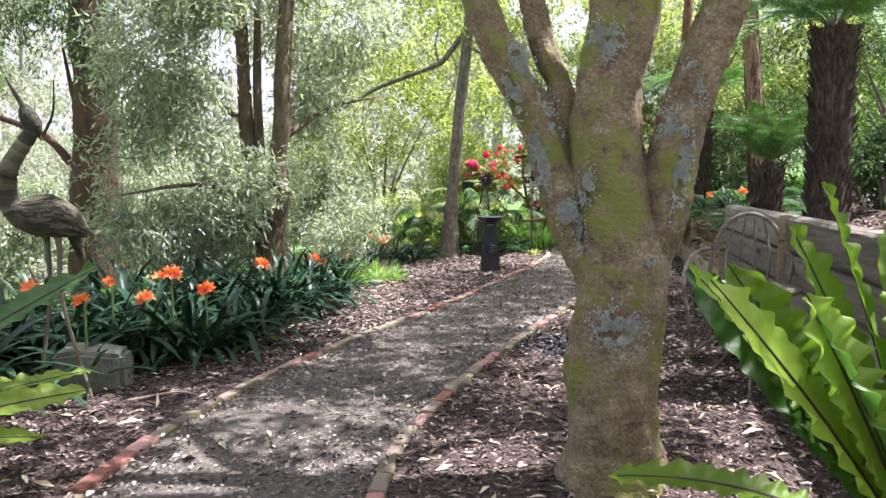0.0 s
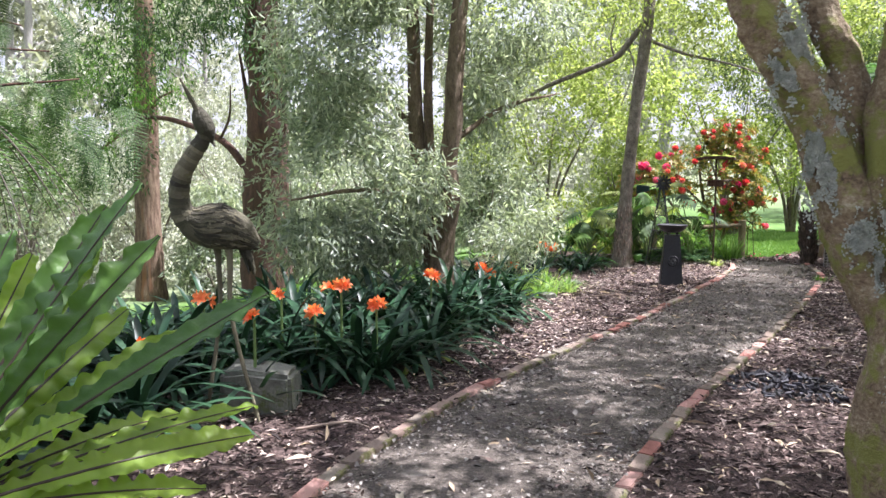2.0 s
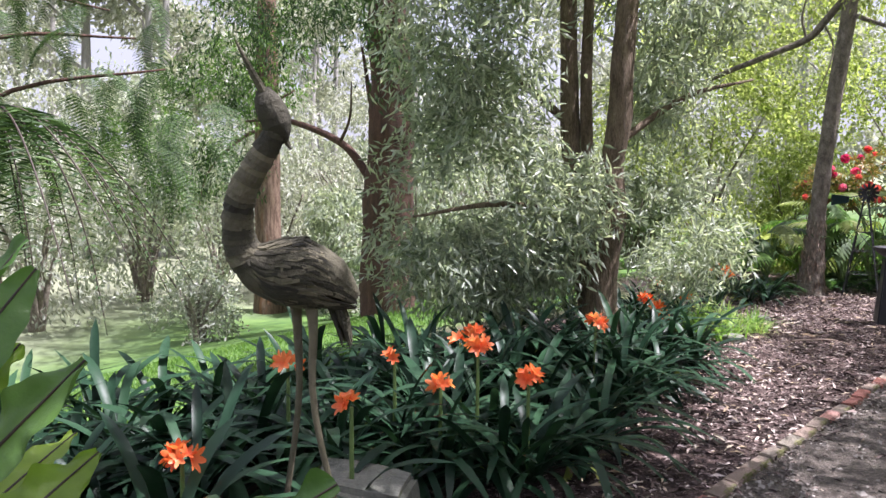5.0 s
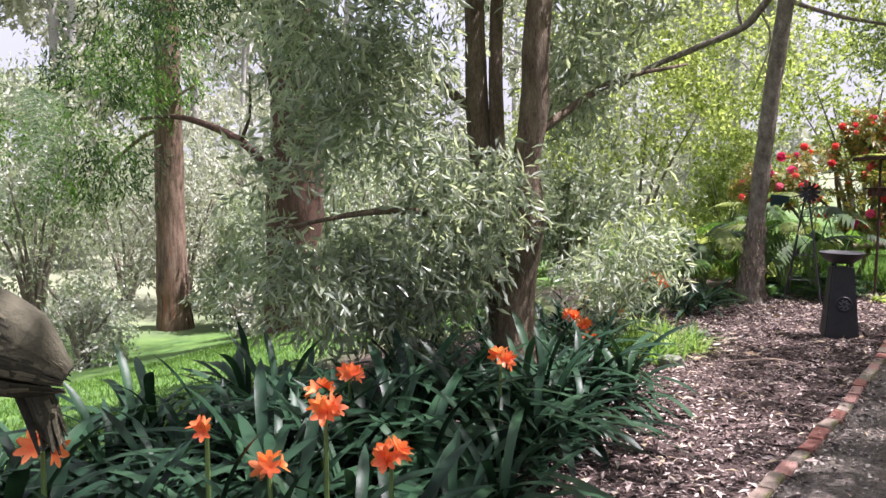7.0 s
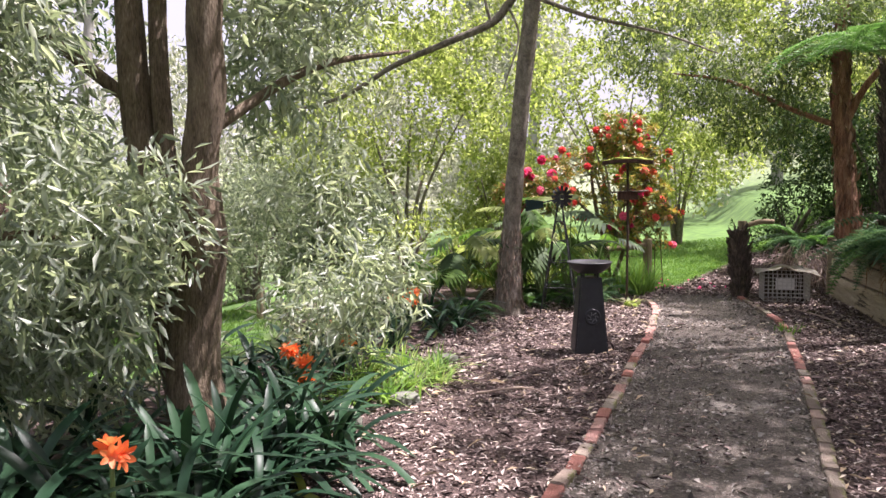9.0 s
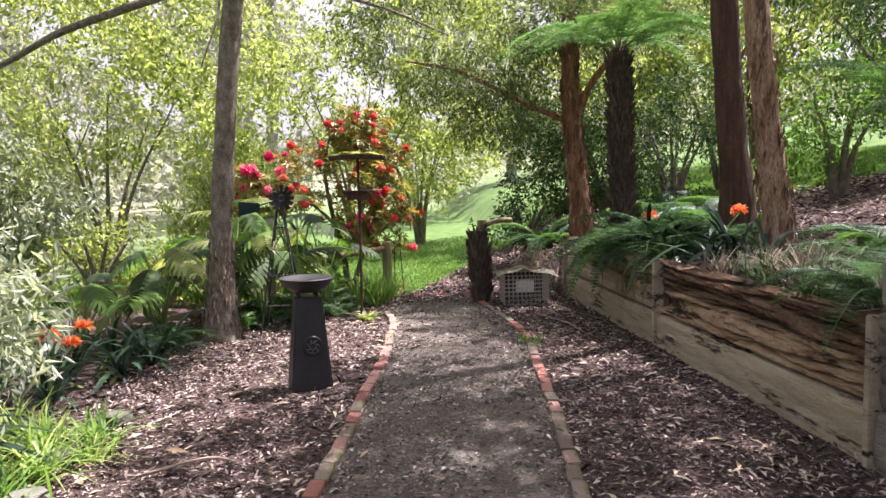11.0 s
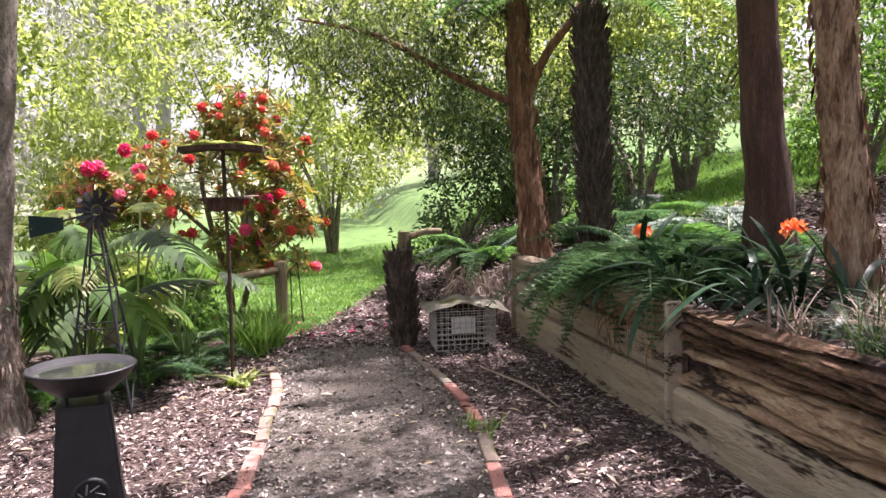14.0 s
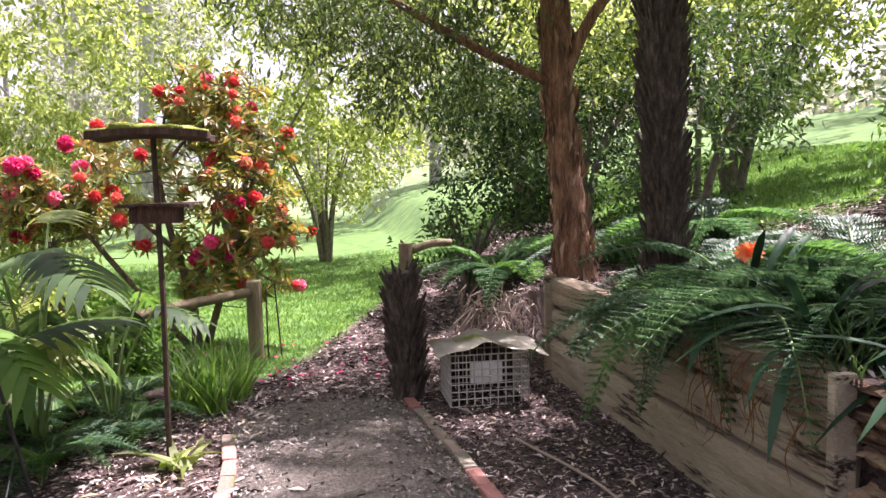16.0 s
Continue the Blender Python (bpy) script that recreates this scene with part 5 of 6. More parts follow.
part("roof", slab(0.29, 0.2, 1.79, 0.036, 0.02, 1, 0.14), BARK_DARK, feeder, "dark weathered board roof", smooth=False)
mv, mf = slab(0.26, 0.18, 1.822, 0.022, 0.022, 4, 0.5)
mv = [(a, b, c + 0.035 * max(0, noise.noise(Vector((a * 9, b * 9, 2)))) * (c > 1.83)) for a, b, c in mv]
part("moss", (mv, mf), MOSS, feeder, "yellow-green moss on the roof", smooth=True)
part("tray", slab(0.125, 0.1, 1.33, 0.09, 0.0, 2), BARK_DARK, feeder, "dark feeding tray")
part("tray_brim", slab(0.19, 0.14, 1.42, 0.014, 0.006, 6), BARK_DARK, feeder, "thin board round the tray")
part("perch", tube([(-0.05, -0.1, 1.43), (0.26, -0.12, 1.44)], 0.006, 6), TWIG, feeder)

# ---- fence and posts ----
def post(name, x, y, z0, z1, r, label, seed):
    return tagged(part(name, tube([(0, 0, z) for z in np.linspace(z0, z1 - 0.01, 7)] + [(0, 0, z1)], [r] * 7 + [r * 0.88], 14, 0.07, seed), POST_WOOD, m=pose(x, y, 0), smooth=True), label, "fence post", "fence posts")


post("fence_post", -0.97, 17.0, -0.35, 0.64, 0.072, "round weathered timber fence post", 1)
post("fence_post", -2.5, 15.5, -0.25, 0.56, 0.07, "round weathered timber fence post", 2)
post("fence_post", -4.3, 14.2, -0.5, 0.45, 0.06, "round weathered timber fence post", 3)
post("fence_post", 0.51, 17.3, -0.2, 0.92, 0.07, "round weathered timber gate post", 4)
post("fence_post", -5.6, 12.6, -0.9, 0.35, 0.05, "thin pale fence post among leaves", 5)
for a, b, r in (((-1.02, 16.95, 0.54), (-2.45, 15.55, 0.42), 0.045), ((-2.55, 15.45, 0.42), (-4.25, 14.25, 0.3), 0.045), ((0.56, 17.3, 0.84), (1.0, 17.42, 0.9), 0.045)):
    tagged(part("fence_rail", tube(smooth_line([a, ((a[0] + b[0]) / 2, (a[1] + b[1]) / 2, (a[2] + b[2]) / 2 + 0.03), b], 5), [r, r * 0.9], 10, 0.08, r), POST_WOOD, smooth=True), "round weathered timber fence rail", "fence rail", "fence rails")
rod = tagged(part("wire_stay", tube([(-0.86, 16.95, -0.15), (-0.86, 16.95, 0.55), (-0.78, 16.9, 0.62), (-0.73, 16.9, -0.15)], 0.008, 6), RUST), "thin rusty iron loop beside the fence post", "iron rod")
stump = thing("tree_fern_stump", 0.17, 15.0, 0.0, "dark shaggy cut stump of a tree fern", "stump")
part("trunk", fern_trunk(0.9, 0.1, 31, (-0.05, 0)), FERN_TRUNK, stump)
tagged(part("cut_log", tube(smooth_line([(0.2, 15.35, 0.02), (0.24, 15.35, 0.2), (0.25, 15.36, 0.4)], 4), 0.11, 12, 0.15, 4), FERN_TRUNK, smooth=True), "short blackened log standing on end", "log")

# ---- wire cage with tin roof ----
cage = thing("wire_cage", 0.4, 14.66, 0.0, "small wire mesh cage under a bent tin roof", "cage", rz=-2)


def wires(us, vs_, place):
    out = [tube([place(u, vs_[0]), place(u, vs_[-1])], 0.0046, 4) for u in us]
    return join(*(out + [tube([place(us[0], v), place(us[-1], v)], 0.0046, 4) for v in vs_]))


cw, cd, chh = np.linspace(0, 0.54, 11), np.linspace(0, 0.42, 9), np.linspace(0.01, 0.36, 8)
for nm, us, place in (("front_mesh", cw, lambda u, v: (u, 0, v)), ("back_mesh", cw, lambda u, v: (u, 0.42, v)), ("side_mesh", cd, lambda u, v: (0, u, v)), ("side_mesh", cd, lambda u, v: (0.54, u, v))):
    part(nm, wires(us, chh, place), WIRE, cage)
bm = bmesh.new()
rv = []
for i in range(13):
    u = i / 12
    zz = 0.375 + 0.06 * max(0, 1 - abs(u - 0.45) / 0.45) + 0.012 * math.sin(u * 17)
    rv.append([bm.verts.new((-0.1 + 0.76 * u, v, zz + 0.02 * math.sin(v * 8 + u * 5))) for v in (-0.08, 0.1, 0.3, 0.5)])
bmesh.ops.solidify(bm, geom=[bm.faces.new((rv[i][k], rv[i + 1][k], rv[i + 1][k + 1], rv[i][k + 1])) for i in range(12) for k in range(3)], thickness=0.006)
part("roof", bm, TIN, cage, "bent mossy tin sheet")
# Added sheet that makes the inside of the cage look dim.
part("back_panel", box(0.0, 0.43, 0.0, 0.54, 0.45, 0.36, 0.003), FERN_TRUNK, cage, "added dark sheet standing in for the dim inside")
part("notice", box(0.14, 0.02, 0.16, 0.36, 0.026, 0.3, 0.002), WHITE_PAINT, cage, "pale panel inside the mesh")

# ---- rhododendron ----
RHO_STEMS = [
    ([(0.3, 0, -0.05), (0.25, 0, 0.5), (0.1, 0, 1.1), (0, 0, 1.8), (0.1, 0.1, 2.5)], [0.06, 0.045, 0.035, 0.025, 0.01]),
    ([(0.4, 0, 0), (0.65, -0.1, 0.8), (0.9, -0.1, 1.6), (1.1, -0.1, 2.1)], [0.04, 0.03, 0.02, 0.01]),
    ([(0.2, 0, 0), (-0.4, -0.1, 0.8), (-0.9, -0.1, 1.5), (-1.2, 0, 1.9)], [0.04, 0.03, 0.02, 0.01]),
    ([(0.25, 0, 0.4), (0.5, -0.4, 1.0), (0.6, -0.6, 1.5)], [0.03, 0.02, 0.01]),
    ([(0.4, 0, 0.5), (0.9, -0.3, 0.9), (1.3, -0.35, 1.25)], [0.03, 0.02, 0.01]),
    ([(0.1, 0, 1.0), (-0.5, 0.2, 1.6), (-0.8, 0.3, 2.2)], [0.03, 0.02, 0.01]),
    ([(0.1, 0.05, 1.9), (0.5, 0, 2.4), (0.75, -0.05, 2.75)], [0.02, 0.015, 0.008]),
]
rho = tree("rhododendron_bush", -1.9, 17.9, -0.1, RHO_STEMS, BARK_BROWN, "large open rhododendron in crimson and coral bloom")
rngf = np.random.default_rng(77)
stem_points = [q for pts, radii in RHO_STEMS for q in smooth_line(pts, 6) if q.z > 0.35]
rho_tips, twig_shapes, lp, lw, ll, lf = [], [], [], [], [], []
while len(rho_tips) < 640:
    (cx, cy, cz), (ax, ay, az) = [((0.1, 0, 1.75), (1.1, 0.75, 0.8)), ((0.95, -0.1, 1.5), (0.55, 0.6, 0.8)), ((-0.9, -0.1, 1.6), (0.65, 0.6, 0.5)), ((0.75, -0.2, 0.85), (0.65, 0.5, 0.45)), ((0.55, 0, 2.45), (0.6, 0.5, 0.4)), ((-1.2, -0.3, 1.55), (0.5, 0.5, 0.4))][len(rho_tips) % 6]
    d = Vector(rngf.normal(size=3)).normalized()
    q = Vector((cx + d.x * ax, cy + d.y * ay, cz + d.z * az)) * 1.0
    q = Vector((cx, cy, cz)).lerp(q, rngf.uniform(0.35, 1.08))
    if noise.noise(q * 1.9) < -0.2 or q.z < 0.4:
        continue
    root = min(stem_points, key=lambda v: (v - q).length + 0.6 * max(0, v.z - q.z))
    mid = root.lerp(q, 0.55) - Vector((0, 0, 0.06))
    twig_shapes.append(tube([root, mid, q], [0.008, 0.006, 0.004], 5))
    out = ((q - root).normalized() + Vector((0, -0.15, 0.55))).normalized()
    rho_tips.append((q, out))
    side = out.cross(Vector((0.3, 0.2, 1))).normalized()
    for ring_, n_leaf, up_ in ((0, 7, 0.45), (1, 6, -0.15)):
        for k in range(n_leaf):
            w = Matrix.Rotation(6.283 * (k + rngf.uniform(-0.2, 0.2)) / n_leaf + ring_, 3, out) @ side + out * (up_ + rngf.uniform(-0.15, 0.15))
            lp.append(q - out * 0.035 * ring_)
            lw.append(w)
            ll.append(rngf.uniform(0.085, 0.15))
            lf.append(out)
ll = np.array(ll)
tagged(part("foliage", flakes("foliage", lp, lw, ll, ll * 0.3, LEAF_RHODO, 0.15, lf), LEAF_RHODO, rho, "glossy yellow-green leaves tinged with copper"), kind="stuff")
tagged(part("twig", join(*twig_shapes), BARK_BROWN, rho), kind="stuff")


def truss(material, seed):
    """A rounded head of about a dozen open bells."""
    rng = np.random.default_rng(seed)
    out = []
    for k in range(13):
        a, tl = 2.4 * k, 8 + 88 * math.sqrt((k + 0.3) / 13)
        m = pose(0, 0, 0, 0, 0, math.degrees(a)) @ pose(0, 0, 0, -tl, 0, 0) @ pose(0, 0, 0.035)
        for i in range(5):
            m2 = m @ Matrix.Rotation(2 * math.pi * i / 5, 4, "Z")
            v, f = petal(0.052, 0.036, 0.2)
            out.append(([m2 @ Vector(q) for q in v], f))
    return link_mesh("flower_head", *join(*out), material, True)


TRUSS = [truss(PETAL_RED, 1), truss(PETAL_CORAL, 2)]
for i, (q, out) in enumerate(rho_tips):
    left_side = q.x < -0.65 and q.z > 1.5
    if not (left_side and i % 3 == 0) and i % 5 != 1:
        continue
    me = TRUSS[0] if left_side or rngf.uniform() < 0.3 else TRUSS[1]
    part("flower_head", me, PETAL_RED, rho, "crimson flower head" if me is TRUSS[0] else "coral flower head", Matrix.Translation(q + out * 0.02) @ out.to_track_quat("Z", "Y").to_matrix().to_4x4() @ Matrix.Scale(rngf.uniform(0.6, 1.05) * (1.25 if left_side else 1), 4))


# ---- tufts and low plants ----
def tuft(name, x, y, z, count, length, width, material, label, category, seed, lean=0.6, group=""):
    """A tuft of arching blades as one mesh of bent strips."""
    rng = np.random.default_rng(seed)
    vs, fs = [], []
    for i in range(count):
        a, tl, l = rng.uniform(0, 6.28), rng.uniform(0.1, lean), length * rng.uniform(0.55, 1.1)
        d, s = Vector((math.cos(a), math.sin(a), 0)), Vector((-math.sin(a), math.cos(a), 0))
        b = Vector((rng.normal() * 0.05, rng.normal() * 0.05, 0))
        for j in range(5):
            t = j / 4
            c = b + d * l * (tl * t + 0.5 * tl * t * t) + Vector((0, 0, l * (t - 0.55 * tl * t * t)))
            h = width * 0.5 * (1 - 0.9 * t ** 2)
            vs += [c + s * h, c - s * h]
            if j:
                k = len(vs)
                fs.append((k - 4, k - 3, k - 1, k - 2))
    t = tagged(new(name), label, category, group)
    t.matrix_basis = pose(x, y, z)
    tagged(part("foliage", (vs, fs), material, t, smooth=True), kind="stuff")
    return t


for i, (px_, py_, s) in enumerate([(-2.98, 9.35, 1.0), (-2.95, 9.75, 1.1), (-3.2, 9.15, 1.0), (-3.1, 10.1, 1.0), (-2.85, 10.25, 0.8), (-3.35, 10.3, 1.1), (-3.3, 9.7, 1.1), (-2.75, 9.95, 0.5)]):
    tuft("spider_plant", px_, py_, 0.0, 60, 0.32 * s, 0.016, SPIDER if i % 2 else GRASSY, "pale green spider plant tuft beside the mulch", "plant", 400 + i, 1.5, "spider plants")
for i, (px_, py_, s) in enumerate([(-1.15, 14.95, 1.5), (-1.32, 15.1, 1.35), (-1.02, 15.25, 1.3)]):
    tuft("strappy_clump", px_, py_, 0.0, 60, 0.42 * s, 0.018, GRASSY, "upright green strappy clump beside the path end", "plant", 420 + i, 0.5, "strappy clumps")
for i, (px_, py_) in enumerate([(0.25, 12.45), (0.22, 12.55)]):
    tuft("weed", px_, py_, 0.01, 16, 0.12, 0.014, GRASSY, "small green weed growing by the bricks", "weed", 430 + i, 1.2, "weeds")


for i, (px_, py_, s) in enumerate([(1.5, 11.3, 1.0), (1.55, 10.6, 1.0), (1.5, 10.0, 1.1), (1.9, 11.2, 1.2), (2.2, 10.5, 1.0), (1.48, 12.3, 1.2), (1.62, 9.5, 1.2)]):
    tuft("grass_tuft", px_, py_, 0.73, 50, 0.3 * s, 0.012, LEAF_DARK if i % 3 else TWIG, "dark grassy tuft hanging over the sleeper wall", "grass", 440 + i, 1.0, "grass tufts on the wall")


tuft("broad_weed", -1.25, 14.0, 0.0, 14, 0.2, 0.05, LEAF_LIGHT, "low yellow-green leafy weed by the feeder pole", "weed", 461, 1.3)


def fern_clump(x, y, z, count, seed, scale=1.0, tilt=30, label="soft green fern clump"):
    t = thing("fern_clump", x, y, z, label, "fern", "fern clumps")
    fern_head(t, 0.03, count, FROND_SMALL, tilt, seed, scale)
    return t


for i, (px_, py_, pz_, s, tl) in enumerate([(2.0, 14.4, 0.74, 1.0, 20), (1.5, 13.55, 0.74, 1.2, -6), (1.95, 13.8, 0.76, 1.5, 30), (2.6, 13.6, 0.85, 1.5, 30), (2.7, 11.1, 0.85, 0.9, 30), (2.3, 16.4, 0.7, 1.3, 30), (2.9, 15.8, 0.85, 1.7, 35), (1.6, 17.8, 0.4, 1.6, 35), (-1.95, 14.15, 0.0, 0.75, 25), (-2.4, 14.4, 0.0, 0.8, 25), (-1.65, 14.75, 0.0, 0.75, 25), (-2.15, 14.9, 0.0, 0.8, 28), (-2.55, 13.75, 0.0, 0.7, 25), (-1.75, 15.4, 0.0, 0.8, 28), (-3.15, 12.9, 0.0, 0.8, 25)]):
    fern_clump(px_, py_, pz_, 11, 500 + i, s, tl)


# ---- bracken over the sleeper wall ----
BRACKEN_FROND = [frond("frond", 0.95, 26, 0.27, BRACKEN, 0.5, 0.55, seed=s_) for s_ in (13, 14)]
for i, (px_, py_, count, s_, tl) in enumerate([(1.56, 13.5, 9, 0.9, 16), (1.6, 13.0, 9, 0.95, 22), (1.95, 12.85, 9, 0.95, 32), (2.2, 13.2, 9, 0.95, 34), (1.9, 13.6, 9, 0.9, 34)]):
    t = thing("bracken", px_, py_, 0.73, "lacy blue-green bracken spilling over the sleeper wall", "fern", "bracken on the wall")
    fern_head(t, 0.04, count, BRACKEN_FROND, tl, 560 + i, s_)
for i, (px_, py_, s_) in enumerate([(1.62, 10.9, 1.3), (1.7, 10.45, 1.5), (1.6, 10.1, 1.2), (1.95, 10.8, 1.4)]):
    tuft("dead_grass_clump", px_, py_, 0.73, 90, 0.32 * s_, 0.009, TWIG if i % 2 else LEAF_DARK, "half-dead grassy clump leaning over the wall", "grass", 470 + i, 1.3, "grass tufts on the wall")
for i, (px_, py_, s_) in enumerate([(2.1, 10.2, 0.7), (2.5, 10.9, 0.8), (1.65, 9.6, 0.7)]):
    t = thing("bracken", px_, py_, float(ground_z(px_, py_)), "small dark bracken on the upper bank", "fern", "bracken on the wall")
    fern_head(t, 0.04, 8, BRACKEN_FROND, 26, 580 + i, s_)
# rootlets and dead stems hanging down the face of the wall
rng = np.random.default_rng(66)
roots = []
for i in range(40):
    yr, zr = rng.uniform(12.3, 13.7), rng.uniform(0.5, 0.76)
    dr = rng.uniform(0.08, 0.32)
    roots.append(tube(smooth_line([(1.4, yr, zr + 0.05), (1.31, yr + rng.uniform(-0.03, 0.03), zr - 0.04), (1.315 + rng.uniform(-0.02, 0.01), yr + rng.uniform(-0.06, 0.06), zr - dr * 0.6), (1.31, yr + rng.uniform(-0.1, 0.1), zr - dr)], 3), [0.0035, 0.003, 0.0015], 4))
tagged(part("hanging_roots", join(*roots), FROND_BROWN), "thin dead rootlets hanging down the sleeper wall", "roots", kind="stuff")


# ---- lobed philodendron by the slim tree ----
def lobed_leaf(length, width, lobes, seed):
    """A broad blade along +y cut into long pointed fingers on each side."""
    vs, fs = [], []
    for sgn in (-1, 1):
        for i in range(lobes):
            s = (i + 0.5) / lobes
            reach = width * (0.32 + 0.25 * math.sin(math.pi * (0.15 + 0.7 * s)))
            a, w = 1.25 - 0.75 * s, length / lobes * 0.52
            for j in range(5):
                t = j / 4
                d = t * reach
                h = w * (1 - 0.15 * t) * (1 - t ** 3 * 0.95)
                c = Vector((sgn * math.sin(a) * d, length * s * 0.8 + math.cos(a) * d, -0.25 * length * s * s - 0.55 * d * t + 0.05 * d))
                u = Vector((-sgn * math.cos(a), math.sin(a), 0)) * h
                vs += [c + u, c - u]
                if j:
                    k = len(vs)
                    fs.append((k - 4, k - 3, k - 1, k - 2))
    return vs, fs


PHILO = [link_mesh("leaf", *lobed_leaf(0.5, 0.5, 8, s), mt, True) for s, mt in ((1, LEAF_DARK), (2, LEAF_MID), (3, LEAF_LIGHT))]
for gi, (px_, py_, n_l, hh) in enumerate([(-3.3, 13.4, 13, 0.75), (-3.0, 14.4, 11, 0.8), (-2.4, 14.2, 10, 0.8), (-1.75, 14.7, 7, 1.05), (-2.05, 14.35, 8, 1.1), (-2.35, 13.9, 6, 0.95), (-2.9, 15.3, 10, 1.0), (-3.9, 12.9, 10, 0.6)]):
    t = thing("philodendron", px_, py_, float(ground_z(px_, py_)), "green philodendron with deeply lobed leaves", "plant", "lobed-leaf plants")
    rng = np.random.default_rng(600 + gi)
    for i in range(n_l):
        az, h, o = 360 * i / n_l * 1.6, hh * rng.uniform(0.6, 1.25), rng.uniform(0.15, 0.45)
        e = Vector((-math.sin(radians(az)) * o, math.cos(radians(az)) * o, h))
        part("leaf_stalk", tube(smooth_line([(0, 0, 0), (e.x * 0.4, e.y * 0.4, h * 0.6), e], 3), [0.012, 0.008], 5), STALK, t)
        part("leaf", PHILO[i % 3], LEAF_MID, t, m=Matrix.Translation(e) @ pose(0, 0, 0, rng.uniform(-35, 25), 0, az) @ Matrix.Scale(rng.uniform(0.65, 1.15), 4))

# ---- garden table, chair and charred heap behind the front tree ----
tab = thing("garden_table", 0.95, 5.25, 0.0, "round grey timber garden table on bent legs", "table")
part("tabletop", lathe([(0.0, 0.64), (0.3, 0.64), (0.31, 0.65), (0.31, 0.665), (0.3, 0.67), (0.0, 0.67)], 28), BARK_GREY, tab)
for k in range(3):
    a = 2.1 * k + 0.4
    part("leg", tube(smooth_line([(0.26 * math.cos(a), 0.26 * math.sin(a), 0.64), (0.06 * math.cos(a + 0.3), 0.06 * math.sin(a + 0.3), 0.35), (0.3 * math.cos(a), 0.3 * math.sin(a), 0.0)], 5), 0.011, 7), BARK_GREY, tab)
chair = thing("garden_chair", 1.02, 6.05, 0.0, "rustic grey bent-branch garden chair by the wall", "chair", rz=-20)
part("seat", slab(0.25, 0.23, 0.42, 0.035, 0.0, 7, 0.12), BARK_GREY, chair)
part("backrest", tube(smooth_line([(-0.26, 0.2, 0.0), (-0.28, 0.23, 0.6), (-0.2, 0.3, 0.98), (0.0, 0.33, 1.1), (0.2, 0.3, 0.98), (0.28, 0.23, 0.6), (0.26, 0.2, 0.0)], 5), 0.018, 8, 0.2, 2), BARK_GREY, chair, smooth=True)
for sx in (-1, 1):
    part("armrest", tube(smooth_line([(0.28 * sx, 0.25, 0.82), (0.36 * sx, 0.0, 0.78), (0.36 * sx, -0.25, 0.62), (0.3 * sx, -0.3, 0.3), (0.26 * sx, -0.26, 0.0)], 5), 0.017, 8, 0.2, sx), BARK_GREY, chair, smooth=True)
    part("brace", tube(smooth_line([(0.27 * sx, -0.27, 0.05), (0.2 * sx, 0.0, 0.3), (0.27 * sx, 0.22, 0.45)], 4), 0.012, 6, 0.2, sx + 3), BARK_GREY, chair, smooth=True)
    part("brace", tube(smooth_line([(-0.26 * sx, -0.27, 0.08), (0.0, -0.29, 0.28), (0.26 * sx, -0.27, 0.4)], 4), 0.011, 6, 0.2, sx + 5), BARK_GREY, chair, smooth=True)
for k in range(4):
    part("back_stick", tube(smooth_line([(-0.14 + 0.09 * k, 0.2, 0.43), (-0.17 + 0.11 * k, 0.27, 0.75), (-0.1 + 0.065 * k, 0.33, 1.07)], 4), 0.01, 6, 0.2, k), BARK_GREY, chair, smooth=True)
rng = np.random.default_rng(44)
lump = []
for i in range(160):
    a, rr = rng.uniform(0, 6.28), 0.36 * rng.uniform() ** 0.6
    q = Vector((math.cos(a) * rr * 1.1, math.sin(a) * rr, 0.01 + 0.1 * (1 - rr / 0.38) * rng.uniform()))
    w = Vector(rng.normal(size=3) * (1, 1, 0.4)).normalized() * rng.uniform(0.02, 0.05)
    lump.append(tube([q - w, q + w], [0.014, 0.02, 0.01], 5))
tagged(part("charcoal_heap", join(*lump), COAL, m=pose(-0.28, 6.15, 0.0)), "heap of black charred wood on the mulch", "charcoal", kind="stuff")

# ---- shrubs of the distance ----
def shrub(name, x, y, label, blobs, count, leaf, leaves, seed, stems=6, h=1.5, droop=0.3, gaps=0.0, bark=BARK_GREY):
    rng = np.random.default_rng(seed)
    st = []
    for i in range(stems):
        a = 6.28 * i / stems + rng.uniform(-0.3, 0.3)
        o = h * rng.uniform(0.25, 0.55)
        st.append(([(0.05 * math.cos(a), 0.05 * math.sin(a), -0.1), (o * 0.35 * math.cos(a), o * 0.35 * math.sin(a), h * 0.5), (o * math.cos(a), o * math.sin(a), h)], [0.05 * h ** 0.5, 0.03, 0.012]))
    return tree(name, x, y, float(ground_z(x, y)), st, bark, label, blobs, count, leaf, leaves, droop, seed, 0.22, gaps, 0.1, 8)


shrub("azalea_shrub", 0.1, 26.0, "open multi-stemmed shrub with fresh yellow-green leaves", [((0, 0, 2.2), (2.2, 1.8, 1.2)), ((0.9, -0.3, 3.2), (1.8, 1.5, 0.9)), ((-1.4, 0, 2.9), (1.5, 1.3, 0.9))], 12000, (0.13, 0.06), LEAF_LIGHT, 31, 8, 2.6, gaps=0.08)
shrub("bright_shrub", -5.5, 18.5, "sunlit yellow-green deciduous tree", [((0, 0, 3.2), (2.4, 2.0, 1.5)), ((-2, 0.5, 2.4), (1.6, 1.5, 1.2)), ((1.6, 0.6, 3.8), (1.9, 1.6, 1.1)), ((0, 0, 5.2), (2.6, 2.2, 1.2))], 20000, (0.11, 0.055), LEAF_LIGHT, 32, 6, 3.0, gaps=0.14)
